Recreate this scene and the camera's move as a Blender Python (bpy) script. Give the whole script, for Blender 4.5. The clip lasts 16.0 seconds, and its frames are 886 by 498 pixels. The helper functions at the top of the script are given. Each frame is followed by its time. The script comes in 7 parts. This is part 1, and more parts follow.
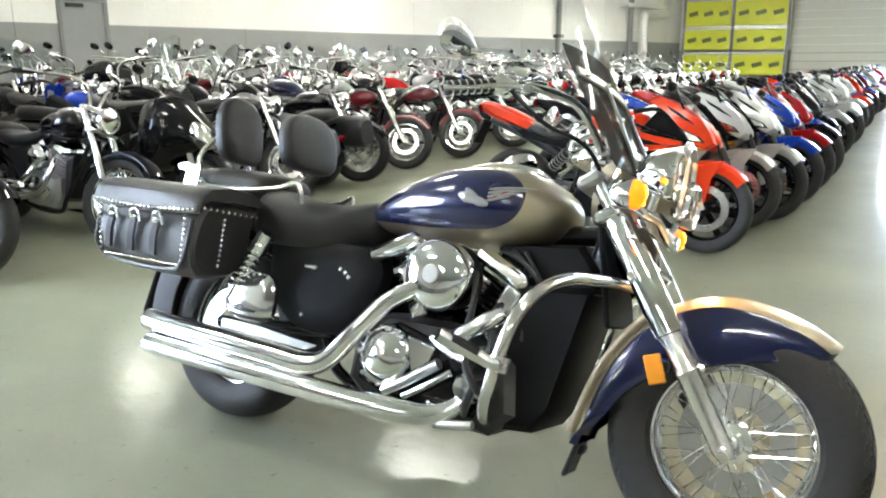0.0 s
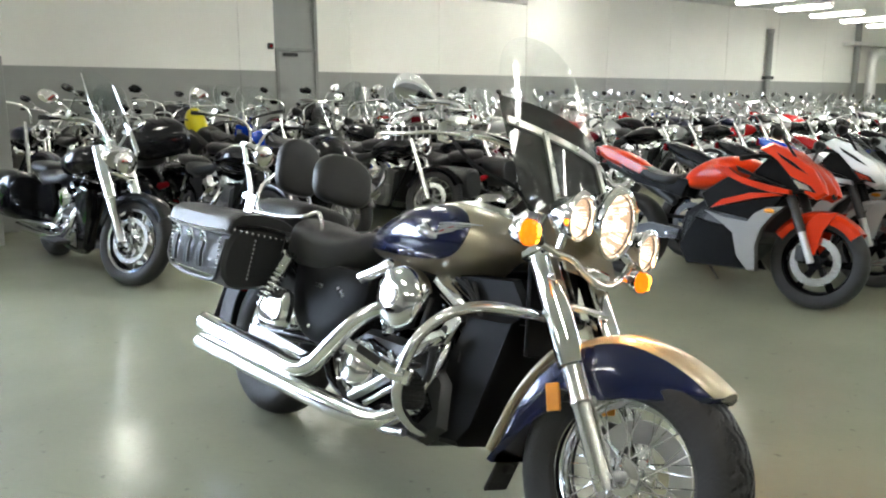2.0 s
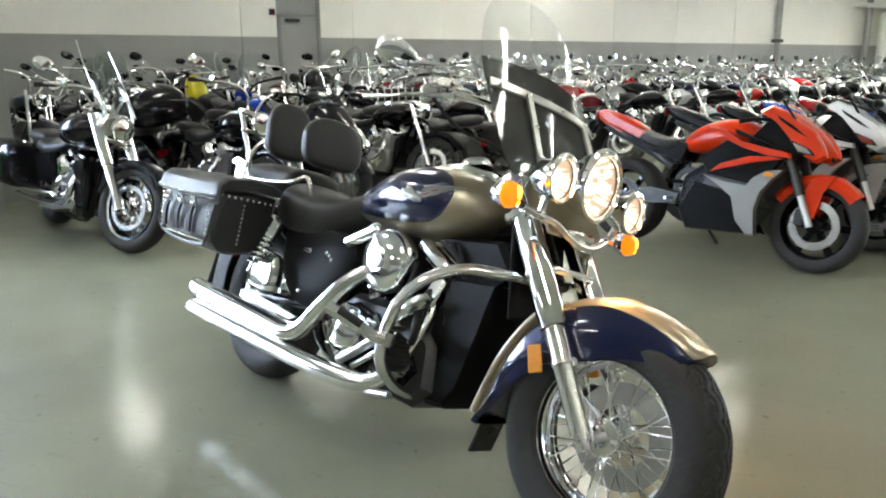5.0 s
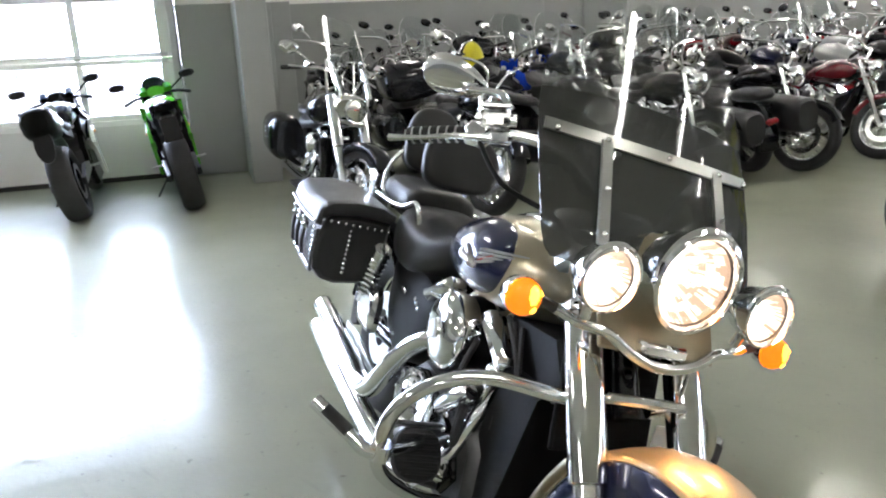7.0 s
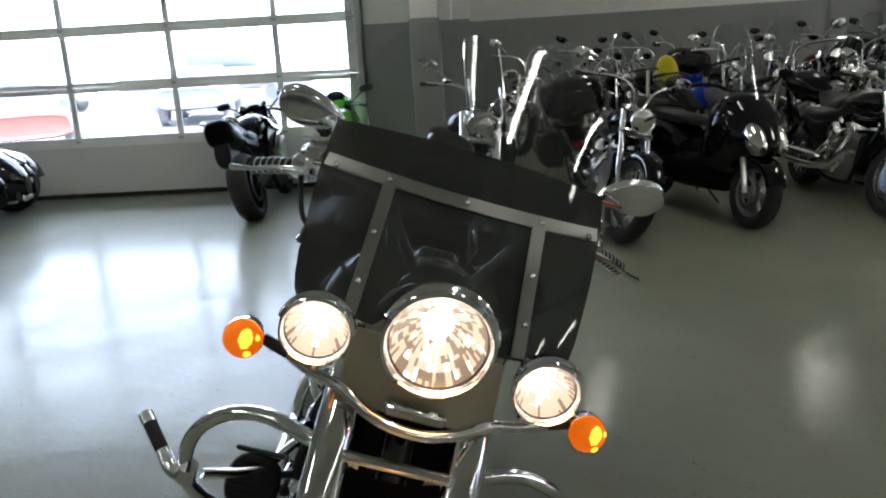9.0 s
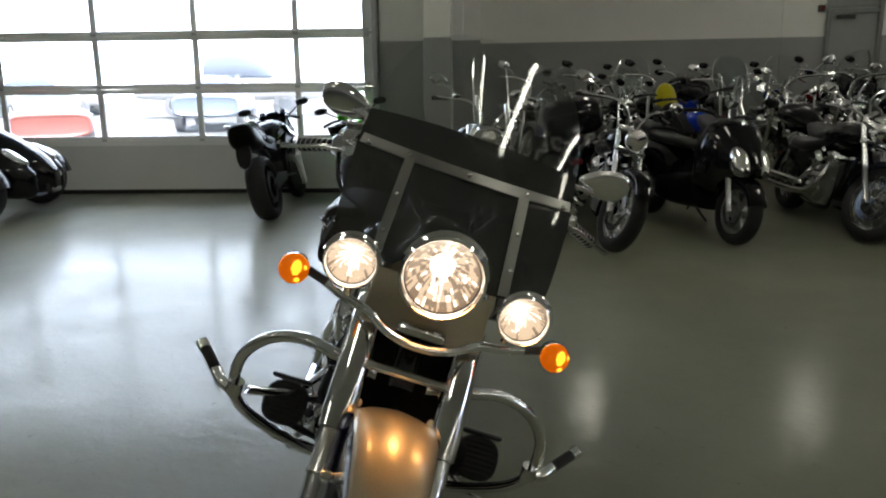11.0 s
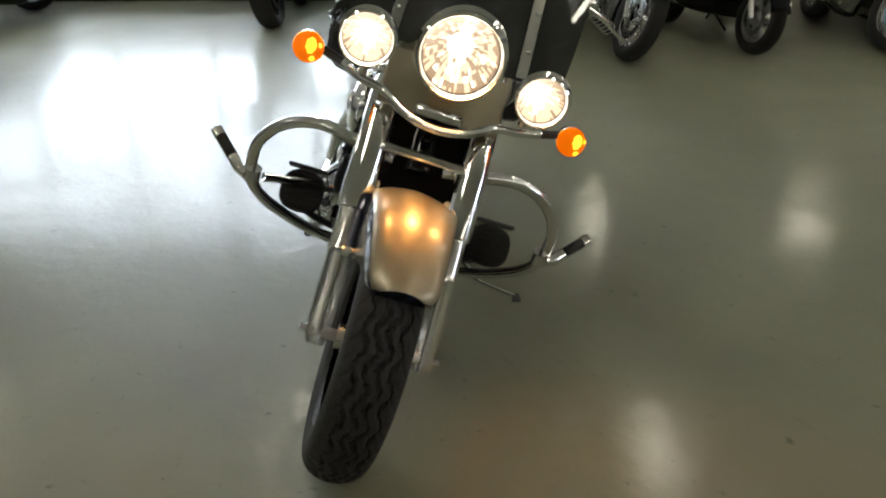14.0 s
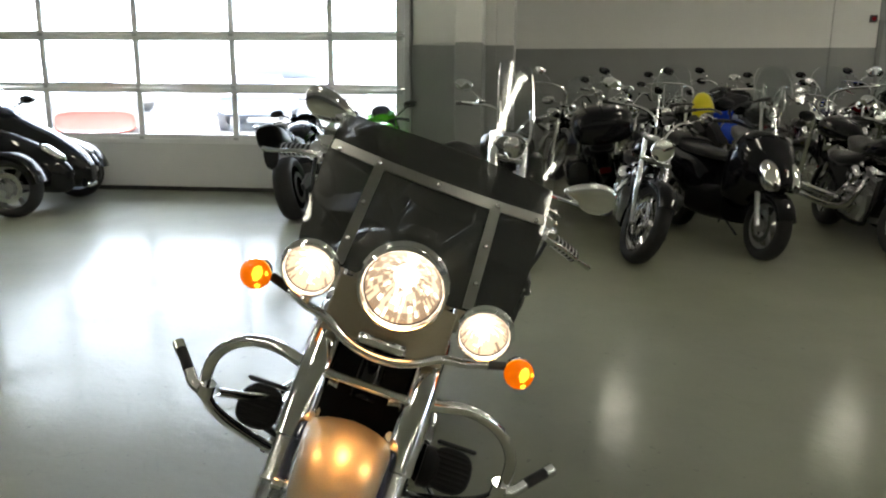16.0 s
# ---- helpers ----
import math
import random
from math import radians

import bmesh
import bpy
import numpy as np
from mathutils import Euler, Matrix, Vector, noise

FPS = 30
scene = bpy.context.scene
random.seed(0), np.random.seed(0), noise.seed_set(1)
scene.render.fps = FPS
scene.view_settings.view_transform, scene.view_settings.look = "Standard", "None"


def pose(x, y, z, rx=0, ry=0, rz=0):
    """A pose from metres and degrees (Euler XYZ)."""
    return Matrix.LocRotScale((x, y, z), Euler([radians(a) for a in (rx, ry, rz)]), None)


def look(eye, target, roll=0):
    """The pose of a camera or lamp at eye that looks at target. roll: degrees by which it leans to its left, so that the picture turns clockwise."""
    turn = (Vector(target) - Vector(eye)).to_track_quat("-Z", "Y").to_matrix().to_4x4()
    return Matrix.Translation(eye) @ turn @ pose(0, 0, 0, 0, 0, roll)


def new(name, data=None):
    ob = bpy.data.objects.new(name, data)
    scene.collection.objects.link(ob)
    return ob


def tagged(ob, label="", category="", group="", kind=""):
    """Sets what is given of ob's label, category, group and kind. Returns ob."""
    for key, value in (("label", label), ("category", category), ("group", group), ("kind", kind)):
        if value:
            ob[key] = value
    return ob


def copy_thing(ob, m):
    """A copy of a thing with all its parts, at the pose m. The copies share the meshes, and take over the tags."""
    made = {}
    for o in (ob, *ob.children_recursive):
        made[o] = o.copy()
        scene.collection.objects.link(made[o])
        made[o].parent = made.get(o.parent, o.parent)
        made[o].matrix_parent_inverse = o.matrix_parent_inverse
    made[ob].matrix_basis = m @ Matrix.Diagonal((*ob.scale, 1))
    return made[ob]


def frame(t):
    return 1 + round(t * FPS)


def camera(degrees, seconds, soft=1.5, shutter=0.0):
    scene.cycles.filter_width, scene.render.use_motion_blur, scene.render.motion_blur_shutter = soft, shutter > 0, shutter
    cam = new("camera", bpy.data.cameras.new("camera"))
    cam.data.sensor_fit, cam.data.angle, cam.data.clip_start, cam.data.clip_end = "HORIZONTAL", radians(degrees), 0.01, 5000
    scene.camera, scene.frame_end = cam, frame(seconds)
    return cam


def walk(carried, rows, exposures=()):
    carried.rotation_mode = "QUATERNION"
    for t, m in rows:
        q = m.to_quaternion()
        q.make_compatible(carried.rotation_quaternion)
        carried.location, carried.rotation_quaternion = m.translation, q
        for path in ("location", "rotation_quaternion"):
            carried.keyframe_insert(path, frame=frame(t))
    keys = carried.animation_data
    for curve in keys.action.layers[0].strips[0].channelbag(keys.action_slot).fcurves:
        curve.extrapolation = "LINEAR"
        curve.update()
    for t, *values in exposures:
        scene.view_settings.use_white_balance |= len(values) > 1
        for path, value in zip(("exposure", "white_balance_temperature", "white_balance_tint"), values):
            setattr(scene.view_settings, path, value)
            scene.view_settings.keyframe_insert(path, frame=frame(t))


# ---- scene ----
cam = camera(60.2, 16.0, soft=2.1)
PATH = [
    (0, (0.135, -0.104, 1.231), (0.022, 1.835, 0.754), -0.2),
    (0.5, (0.418, -0.281, 1.255), (0.146, 1.65, 0.813), -1.5),
    (1, (0.618, -0.327, 1.277), (0.173, 1.583, 0.883), -0.9),
    (1.5, (0.826, -0.25, 1.27), (0.217, 1.621, 0.915), 1.0),
    (2, (0.931, -0.214, 1.252), (0.28, 1.64, 0.878), -0.1),
    (2.5, (0.963, -0.212, 1.221), (0.301, 1.626, 0.795), 0.1),
    (3, (0.975, -0.22, 1.191), (0.322, 1.603, 0.69), -0.4),
    (3.2, (0.977, -0.223, 1.184), (0.331, 1.595, 0.66), -0.8),
    (5.3, (0.999, -0.168, 1.252), (0.328, 1.669, 0.837), -0.4),
    (5.5, (0.995, -0.125, 1.265), (0.318, 1.721, 0.898), -0.4),
    (6, (0.993, 0.095, 1.324), (0.235, 1.912, 0.971), 0.5),
    (6.5, (1.108, 0.363, 1.337), (0.029, 1.978, 0.86), -0.7),
    (7, (1.318, 0.687, 1.402), (-0.034, 2.051, 0.843), -2.4),
    (7.5, (1.369, 1.079, 1.4), (-0.117, 2.279, 0.806), -0.1),
    (8, (1.437, 1.439, 1.387), (-0.208, 2.425, 0.821), -4.0),
    (8.5, (1.604, 1.548, 1.417), (-0.136, 2.399, 0.921), -4.4),
    (8.7, (1.691, 1.53, 1.408), (-0.047, 2.379, 0.902), -3.6),
    (10.8, (2.19, 1.304, 1.376), (0.435, 2.164, 0.954), -1.1),
    (11, (2.207, 1.284, 1.363), (0.454, 2.136, 0.913), -0.7),
    (11.5, (2.23, 1.266, 1.331), (0.493, 2.096, 0.79), -0.8),
    (12, (2.241, 1.256, 1.299), (0.522, 2.039, 0.642), -0.9),
    (12.5, (2.233, 1.246, 1.279), (0.587, 1.991, 0.422), -0.9),
    (13, (2.229, 1.241, 1.268), (0.607, 1.992, 0.37), -1.0),
    (13.5, (2.229, 1.242, 1.264), (0.61, 1.991, 0.358), -0.6),
    (14, (2.228, 1.241, 1.273), (0.606, 2.01, 0.391), -0.6),
    (14.5, (2.232, 1.241, 1.288), (0.584, 2.036, 0.48), 0.3),
    (15, (2.234, 1.244, 1.311), (0.551, 2.075, 0.622), 0.6),
    (15.5, (2.244, 1.279, 1.343), (0.518, 2.152, 0.834), 1.1),
    (16, (2.255, 1.467, 1.373), (0.454, 2.218, 0.932), 0.4),
]
EXPOSURE = [(0.0, 2.95, 6200, 16), (1.5, 2.6, 6200, 16), (3.0, 2.4, 6200, 16), (5.5, 2.42, 6200, 16), (6.0, 2.45, 6150, 17), (7.0, 2.42, 6100, 22), (7.7, 1.98, 6100, 22), (8.5, 1.32, 6050, 20), (10.8, 0.62, 6450, 17), (12.5, 0.8, 6700, 16), (13.2, 1.08, 6850, 16), (14.5, 1.26, 6850, 16), (15.5, 1.25, 6800, 16), (16.0, 1.27, 6750, 16)]
walk(cam, [(t, look(eye, target, roll)) for t, eye, target, roll in PATH], EXPOSURE)

# ---- world and light ----
world = bpy.data.worlds.new("sky")
world.use_nodes = True
scene.world = world
_n = world.node_tree.nodes
_sky = _n.new("ShaderNodeTexSky")
_sky.sky_type = "NISHITA"
_sky.sun_disc = False
_sky.sun_elevation, _sky.sun_rotation = radians(50), radians(100)
world.node_tree.links.new(_sky.outputs[0], _n["Background"].inputs[0])
_n["Background"].inputs[1].default_value = 0.15
sun = new("sun", bpy.data.lights.new("sun", "SUN"))
sun.data.energy, sun.data.angle, sun.data.color = 5.0, radians(0.6), (1, 0.96, 0.9)
# the sun stands behind the building, high over the yard in front of the glazed door
sun.matrix_world = look((0, 0, 30), (-16, 2, 0))

# ---- directions of the hall: U along the rows, W across them ----
AZ = radians(62)
FLOOR = -0.03
U = Vector((math.cos(AZ), math.sin(AZ), 0))
W = Vector((-math.sin(AZ), math.cos(AZ), 0))


def hall(u, w, z=0.0):
    """A place from metres along and across the hall."""
    return U * u + W * w + Vector((0, 0, z))


HALL = Matrix.Rotation(AZ, 4, "Z")  # local x runs along U, local y along W


# ---- materials ----
def mat(name, base, rough=0.5, metal=0.0, var=0.0, scale=8.0, bump=0.0, bscale=60.0, coat=0.0, spec=0.5, rvar=0.0, rand=0.0, dust=None):
    m = bpy.data.materials.new(name)
    m.use_nodes = True
    nt = m.node_tree
    b = nt.nodes["Principled BSDF"]
    b.inputs["Base Color"].default_value = (*base, 1)
    b.inputs["Roughness"].default_value = rough
    b.inputs["Metallic"].default_value = metal
    b.inputs["Coat Weight"].default_value = coat
    b.inputs["Coat Roughness"].default_value = 0.05
    b.inputs["Specular IOR Level"].default_value = spec
    L = nt.links.new
    if var or bump or rvar or rand:
        tc = nt.nodes.new("ShaderNodeTexCoord")
        no = nt.nodes.new("ShaderNodeTexNoise")
        no.inputs["Scale"].default_value, no.inputs["Detail"].default_value = scale, 6
        L(tc.outputs["Object"], no.inputs["Vector"])
    if var or rand:
        mix = nt.nodes.new("ShaderNodeMix")
        mix.data_type = "RGBA"
        mix.inputs["A"].default_value = (*[c * (1 - var) for c in base], 1)
        mix.inputs["B"].default_value = (*(dust or [min(1, c * (1 + var)) for c in base]), 1)
        L(no.outputs["Fac"], mix.inputs["Factor"])
        out = mix.outputs["Result"]
        if rand:
            oi = nt.nodes.new("ShaderNodeObjectInfo")
            hs = nt.nodes.new("ShaderNodeHueSaturation")
            mr = nt.nodes.new("ShaderNodeMapRange")
            mr.inputs["To Min"].default_value, mr.inputs["To Max"].default_value = 1 - rand, 1 + rand
            L(oi.outputs["Random"], mr.inputs["Value"])
            L(mr.outputs["Result"], hs.inputs["Value"])
            L(out, hs.inputs["Color"])
            out = hs.outputs["Color"]
        L(out, b.inputs["Base Color"])
    if rvar:
        mr = nt.nodes.new("ShaderNodeMapRange")
        mr.inputs["To Min"].default_value, mr.inputs["To Max"].default_value = max(0.02, rough - rvar), min(1, rough + rvar)
        L(no.outputs["Fac"], mr.inputs["Value"])
        L(mr.outputs["Result"], b.inputs["Roughness"])
    if bump:
        n2 = nt.nodes.new("ShaderNodeTexNoise")
        n2.inputs["Scale"].default_value, n2.inputs["Detail"].default_value = bscale, 4
        L(tc.outputs["Object"], n2.inputs["Vector"])
        bp = nt.nodes.new("ShaderNodeBump")
        bp.inputs["Strength"].default_value, bp.inputs["Distance"].default_value = bump, 0.01
        L(n2.outputs["Fac"], bp.inputs["Height"])
        L(bp.outputs["Normal"], b.inputs["Normal"])
    return m


def glow(name, color, power, base=(0.8, 0.8, 0.8), rough=0.1):
    m = mat(name, base, rough)
    b = m.node_tree.nodes["Principled BSDF"]
    b.inputs["Emission Color"].default_value = (*color, 1)
    b.inputs["Emission Strength"].default_value = power
    return m


def sheet(name, tint, rough=0.02, haze=0.0):
    """A thin clear or smoked pane: light passes straight, and the surface is glossy."""
    m = bpy.data.materials.new(name)
    m.use_nodes = True
    nt = m.node_tree
    nt.nodes.remove(nt.nodes["Principled BSDF"])
    tr, gl, fr, pw, mr, mx = [nt.nodes.new("ShaderNode" + k) for k in ("BsdfTransparent", "BsdfGlossy", "LayerWeight", "Math", "MapRange", "MixShader")]
    tr.inputs[0].default_value = (*tint, 1)
    gl.inputs["Roughness"].default_value = rough
    fr.inputs["Blend"].default_value = 0.5
    pw.operation = "POWER"
    pw.inputs[1].default_value = 4.0
    mr.inputs["To Min"].default_value, mr.inputs["To Max"].default_value = 0.045, 0.26
    L = nt.links.new
    L(fr.outputs["Facing"], pw.inputs[0]), L(pw.outputs[0], mr.inputs["Value"])
    L(mr.outputs["Result"], mx.inputs[0]), L(tr.outputs[0], mx.inputs[1]), L(gl.outputs[0], mx.inputs[2])
    last = mx
    if haze:
        df, hz = nt.nodes.new("ShaderNodeBsdfDiffuse"), nt.nodes.new("ShaderNodeMixShader")
        df.inputs[0].default_value = (0.3, 0.31, 0.3, 1)
        hz.inputs[0].default_value = haze
        L(mx.outputs[0], hz.inputs[1]), L(df.outputs[0], hz.inputs[2])
        last = hz
    L(last.outputs[0], nt.nodes["Material Output"].inputs[0])
    return m


CHROME = mat("chrome", (0.86, 0.87, 0.88), 0.07, 1.0, var=0.04, scale=5, rvar=0.04)
STEEL = mat("brushed steel", (0.55, 0.56, 0.56), 0.28, 1.0, var=0.1, scale=20, bump=0.05, bscale=120)
SATIN = mat("satin alloy", (0.74, 0.74, 0.73), 0.22, 1.0, var=0.05, scale=14, rvar=0.04)
STRAPMETAL = mat("dull strap steel", (0.29, 0.29, 0.275), 0.3, 1.0, var=0.1, scale=20, rvar=0.06)
ALU = mat("cast aluminium", (0.42, 0.42, 0.42), 0.4, 1.0, var=0.15, scale=14, bump=0.15, bscale=160)
DARKMETAL = mat("dark metal", (0.05, 0.05, 0.052), 0.35, 0.6, var=0.3, scale=15, bump=0.1)
RUBBER = mat("tyre rubber", (0.022, 0.022, 0.023), 0.62, 0, var=0.3, scale=14, bump=0.2, bscale=90, spec=0.35)
LEATHER = mat("black leather", (0.016, 0.016, 0.017), 0.38, 0, var=0.25, scale=10, bump=0.28, bscale=260, spec=0.55, rvar=0.08)
VINYL = mat("black vinyl seat", (0.018, 0.018, 0.019), 0.4, 0, var=0.25, scale=9, bump=0.2, bscale=300, rvar=0.06, spec=0.32)
PLASTIC = mat("black plastic", (0.013, 0.013, 0.014), 0.42, 0, var=0.2, scale=18, bump=0.08, bscale=200, spec=0.15)
SATINBLACK = mat("satin black paint", (0.006, 0.006, 0.007), 0.45, 0, var=0.2, scale=12, bump=0.05, bscale=150, spec=0.1)
GLOSSBLACK = mat("gloss black paint", (0.006, 0.006, 0.008), 0.3, 0, var=0.1, scale=4, coat=0.8, spec=0.03)
GAPBLACK = mat("gloss black fairing plastic", (0.005, 0.005, 0.005), 0.3, 0, var=0.2, scale=12, spec=0.06)
NAVY = mat("navy metallic paint", (0.003, 0.007, 0.05), 0.22, 0.35, var=0.035, scale=220, coat=1.0)
CHAMPAGNE = mat("champagne metallic paint", (0.38, 0.33, 0.24), 0.41, 0.82, var=0.1, scale=240, coat=0.7)
SILVER = mat("silver metallic paint", (0.5, 0.51, 0.52), 0.3, 0.6, var=0.06, scale=200, coat=1.0)
GREYMETAL = mat("grey metallic paint", (0.18, 0.176, 0.163), 0.36, 0.5, var=0.06, scale=200, coat=0.5)
WHITEPAINT = mat("white gloss paint", (0.75, 0.75, 0.74), 0.22, 0, var=0.04, scale=5, coat=0.8)
ORANGE = mat("orange red paint", (0.62, 0.036, 0.004), 0.32, 0, var=0.06, scale=5, coat=0.3, spec=0.12)
RED = mat("red gloss paint", (0.45, 0.012, 0.014), 0.22, 0, var=0.08, scale=5, coat=0.8)
MAROON = mat("maroon gloss paint", (0.12, 0.006, 0.012), 0.2, 0, var=0.1, scale=5, coat=1.0)
BLUE = mat("blue gloss paint", (0.012, 0.05, 0.42), 0.22, 0, var=0.08, scale=5, coat=0.8)
TEAL = mat("teal gloss paint", (0.01, 0.12, 0.16), 0.22, 0, var=0.08, scale=5, coat=0.8)
YELLOW = mat("yellow gloss plastic", (0.72, 0.62, 0.01), 0.3, 0, var=0.05, scale=5)
GREEN = mat("lime green paint", (0.1, 0.55, 0.03), 0.25, 0, var=0.05, scale=5, coat=0.6)
AMBERHOT = glow("bright amber lens core", (1, 0.42, 0.02), 1.7, (0.8, 0.3, 0.01), 0.15)
AMBER = glow("lit amber lens", (1, 0.175, 0.002), 0.3, (0.8, 0.2, 0.005), 0.15)
AMBEROFF = mat("amber reflector plastic", (0.68, 0.25, 0.008), 0.4, 0, var=0.1, scale=60)
REDLENS = mat("red tail lens", (0.2, 0.006, 0.01), 0.15, 0, var=0.1, scale=40)
LAMPHOT = glow("headlamp bulb", (1.0, 0.86, 0.62), 3.0)
# three glow strengths paint the bulb's light onto the reflector faces
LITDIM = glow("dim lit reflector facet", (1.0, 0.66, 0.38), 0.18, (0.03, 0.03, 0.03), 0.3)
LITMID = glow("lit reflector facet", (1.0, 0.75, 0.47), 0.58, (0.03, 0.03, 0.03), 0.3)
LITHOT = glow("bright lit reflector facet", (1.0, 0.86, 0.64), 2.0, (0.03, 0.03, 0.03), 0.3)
REFLECTOR = mat("headlamp reflector", (0.9, 0.9, 0.88), 0.1, 1.0, var=0.05, scale=30)
CLEAR = sheet("clear acrylic", (0.96, 0.97, 0.97))
SMOKE = sheet("smoked acrylic", (0.27, 0.275, 0.275), haze=0.1)
SCREEN = sheet("clear windscreen", (0.93, 0.95, 0.95))
DARKSCREEN = sheet("dark windscreen", (0.06, 0.06, 0.07))
PANE = sheet("window glass", (0.9, 0.94, 0.96))
LENS = sheet("lamp glass", (0.92, 0.92, 0.92))
MIRROR = mat("mirror glass", (0.8, 0.8, 0.8), 0.02, 1.0)
TUBELIGHT = glow("lit fluorescent diffuser", (1.0, 1.0, 0.82), 12.0)
FIXTURE = mat("white enamelled metal", (0.75, 0.75, 0.73), 0.4, 0, var=0.04, scale=9)


# ---- mesh helpers: a shape is a pair (points, faces) ----
def add(*shapes):
    pts, fcs = [], []
    for p, f in shapes:
        k = len(pts)
        pts += list(p)
        fcs += [tuple(i + k for i in q) for q in f]
    return pts, fcs


def moved(shape, m):
    return [tuple(m @ Vector(p)) for p in shape[0]], shape[1]


def at(shape, x, y, z):
    return [(p[0] + x, p[1] + y, p[2] + z) for p in shape[0]], shape[1]


def mirrored(shape):
    return [(p[0], -p[1], p[2]) for p in shape[0]], [tuple(reversed(q)) for q in shape[1]]


def smooth_path(pts, k):
    pts = [Vector(p) for p in pts]
    if k < 2 or len(pts) < 3:
        return pts
    out = []
    for i in range(len(pts) - 1):
        a, b, c, d = pts[max(i - 1, 0)], pts[i], pts[i + 1], pts[min(i + 2, len(pts) - 1)]
        for j in range(k):
            t = j / k
            out.append(0.5 * ((2 * b) + (c - a) * t + (2 * a - 5 * b + 4 * c - d) * t * t + (3 * b - a - 3 * c + d) * t ** 3))
    return out + [pts[-1]]


def tube(pts, r, n=10, k=5, cap=True):
    """A round bar along a path; r may be one radius or one per point."""
    rr = r if isinstance(r, (list, tuple)) else [r] * len(pts)
    path = smooth_path(pts, k)
    m = len(path)
    rad = [float(np.interp(i / (m - 1) * (len(pts) - 1), range(len(pts)), rr)) for i in range(m)]
    P, F = [], []
    side = None
    for i, p in enumerate(path):
        t = (path[min(i + 1, m - 1)] - path[max(i - 1, 0)]).normalized()
        if side is None:
            side = t.orthogonal().normalized()
        side = (side - t * side.dot(t)).normalized()
        up = t.cross(side)
        for j in range(n):
            a = 2 * math.pi * j / n
            P.append(tuple(p + (side * math.cos(a) + up * math.sin(a)) * rad[i]))
    for i in range(m - 1):
        for j in range(n):
            F.append((i * n + j, i * n + (j + 1) % n, (i + 1) * n + (j + 1) % n, (i + 1) * n + j))
    if cap:
        F += [tuple(reversed(range(n))), tuple(range((m - 1) * n, m * n))]
    return P, F


def lathe(profile, n=28, axis="Y", closed=False):
    """Turns (radius, along) points round an axis."""
    P, F = [], []
    m = len(profile)
    for j in range(n):
        a = 2 * math.pi * j / n
        c, s = math.cos(a), math.sin(a)
        for r, h in profile:
            P.append({"Y": (r * c, h, r * s), "X": (h, r * c, r * s), "Z": (r * c, r * s, h)}[axis])
    for j in range(n):
        for i in range(m if closed else m - 1):
            F.append((j * m + i, j * m + (i + 1) % m, ((j + 1) % n) * m + (i + 1) % m, ((j + 1) % n) * m + i))
    return P, F


def loft(rings, cap=True, close=True):
    n, P, F = len(rings[0]), [], []
    for r in rings:
        P += [tuple(p) for p in r]
    for i in range(len(rings) - 1):
        for j in range(n if close else n - 1):
            F.append((i * n + j, i * n + (j + 1) % n, (i + 1) * n + (j + 1) % n, (i + 1) * n + j))
    if cap and close:
        F += [tuple(reversed(range(n))), tuple(range((len(rings) - 1) * n, len(rings) * n))]
    return P, F


def body(stations, n=20, e=2.4, cap=True):
    """A lofted body along x: stations (x, half width, z low, z high), with superellipse sections."""
    rings = []
    for x, hw, z0, z1 in stations:
        ring = []
        for j in range(n):
            a = 2 * math.pi * j / n
            c, s = math.cos(a), math.sin(a)
            ring.append((x, hw * math.copysign(abs(c) ** (2 / e), c), (z0 + z1) / 2 + (z1 - z0) / 2 * math.copysign(abs(s) ** (2 / e), s)))
        rings.append(ring)
    return loft(rings, cap)


def finer(stations, k=4):
    """Stations between the given ones, on a smooth curve."""
    a = np.array(stations, float)
    out = []
    for i in range(len(a) - 1):
        p0, p1, p2, p3 = a[max(i - 1, 0)], a[i], a[i + 1], a[min(i + 2, len(a) - 1)]
        for j in range(k):
            t = j / k
            out.append(0.5 * (2 * p1 + (p2 - p0) * t + (2 * p0 - 5 * p1 + 4 * p2 - p3) * t * t + (3 * p1 - p0 - 3 * p2 + p3) * t ** 3))
    return [tuple(q) for q in out] + [tuple(a[-1])]


def box(sx, sy, sz, c=0.01, x=0, y=0, z=0):
    """A box with chamfered edges, centred at x, y, z."""
    h = (sx / 2, sy / 2, sz / 2)
    c = min(c, *(0.49 * 2 * q for q in h))
    P, idx = [], {}
    for sg in [(a, b, d) for a in (-1, 1) for b in (-1, 1) for d in (-1, 1)]:
        for ax in range(3):
            idx[sg, ax] = len(P)
            q = [sg[i] * (h[i] if i == ax else h[i] - c) for i in range(3)]
            P.append((q[0] + x, q[1] + y, q[2] + z))
    F = []
    for ax in range(3):
        o = [i for i in range(3) if i != ax]
        for s in (-1, 1):
            quad = []
            for a, b in ((-1, -1), (1, -1), (1, 1), (-1, 1)):
                sg = [0, 0, 0]
                sg[ax], sg[o[0]], sg[o[1]] = s, a, b
                quad.append(idx[tuple(sg), ax])
            F.append(tuple(quad))
        for a in (-1, 1):
            for b in (-1, 1):
                lo, hi = [0, 0, 0], [0, 0, 0]
                lo[ax], lo[o[0]], lo[o[1]] = -1, a, b
                hi[ax], hi[o[0]], hi[o[1]] = 1, a, b
                F.append((idx[tuple(lo), o[0]], idx[tuple(hi), o[0]], idx[tuple(hi), o[1]], idx[tuple(lo), o[1]]))
    for sg in [(a, b, d) for a in (-1, 1) for b in (-1, 1) for d in (-1, 1)]:
        F.append(tuple(idx[sg, ax] for ax in range(3)))
    return P, F


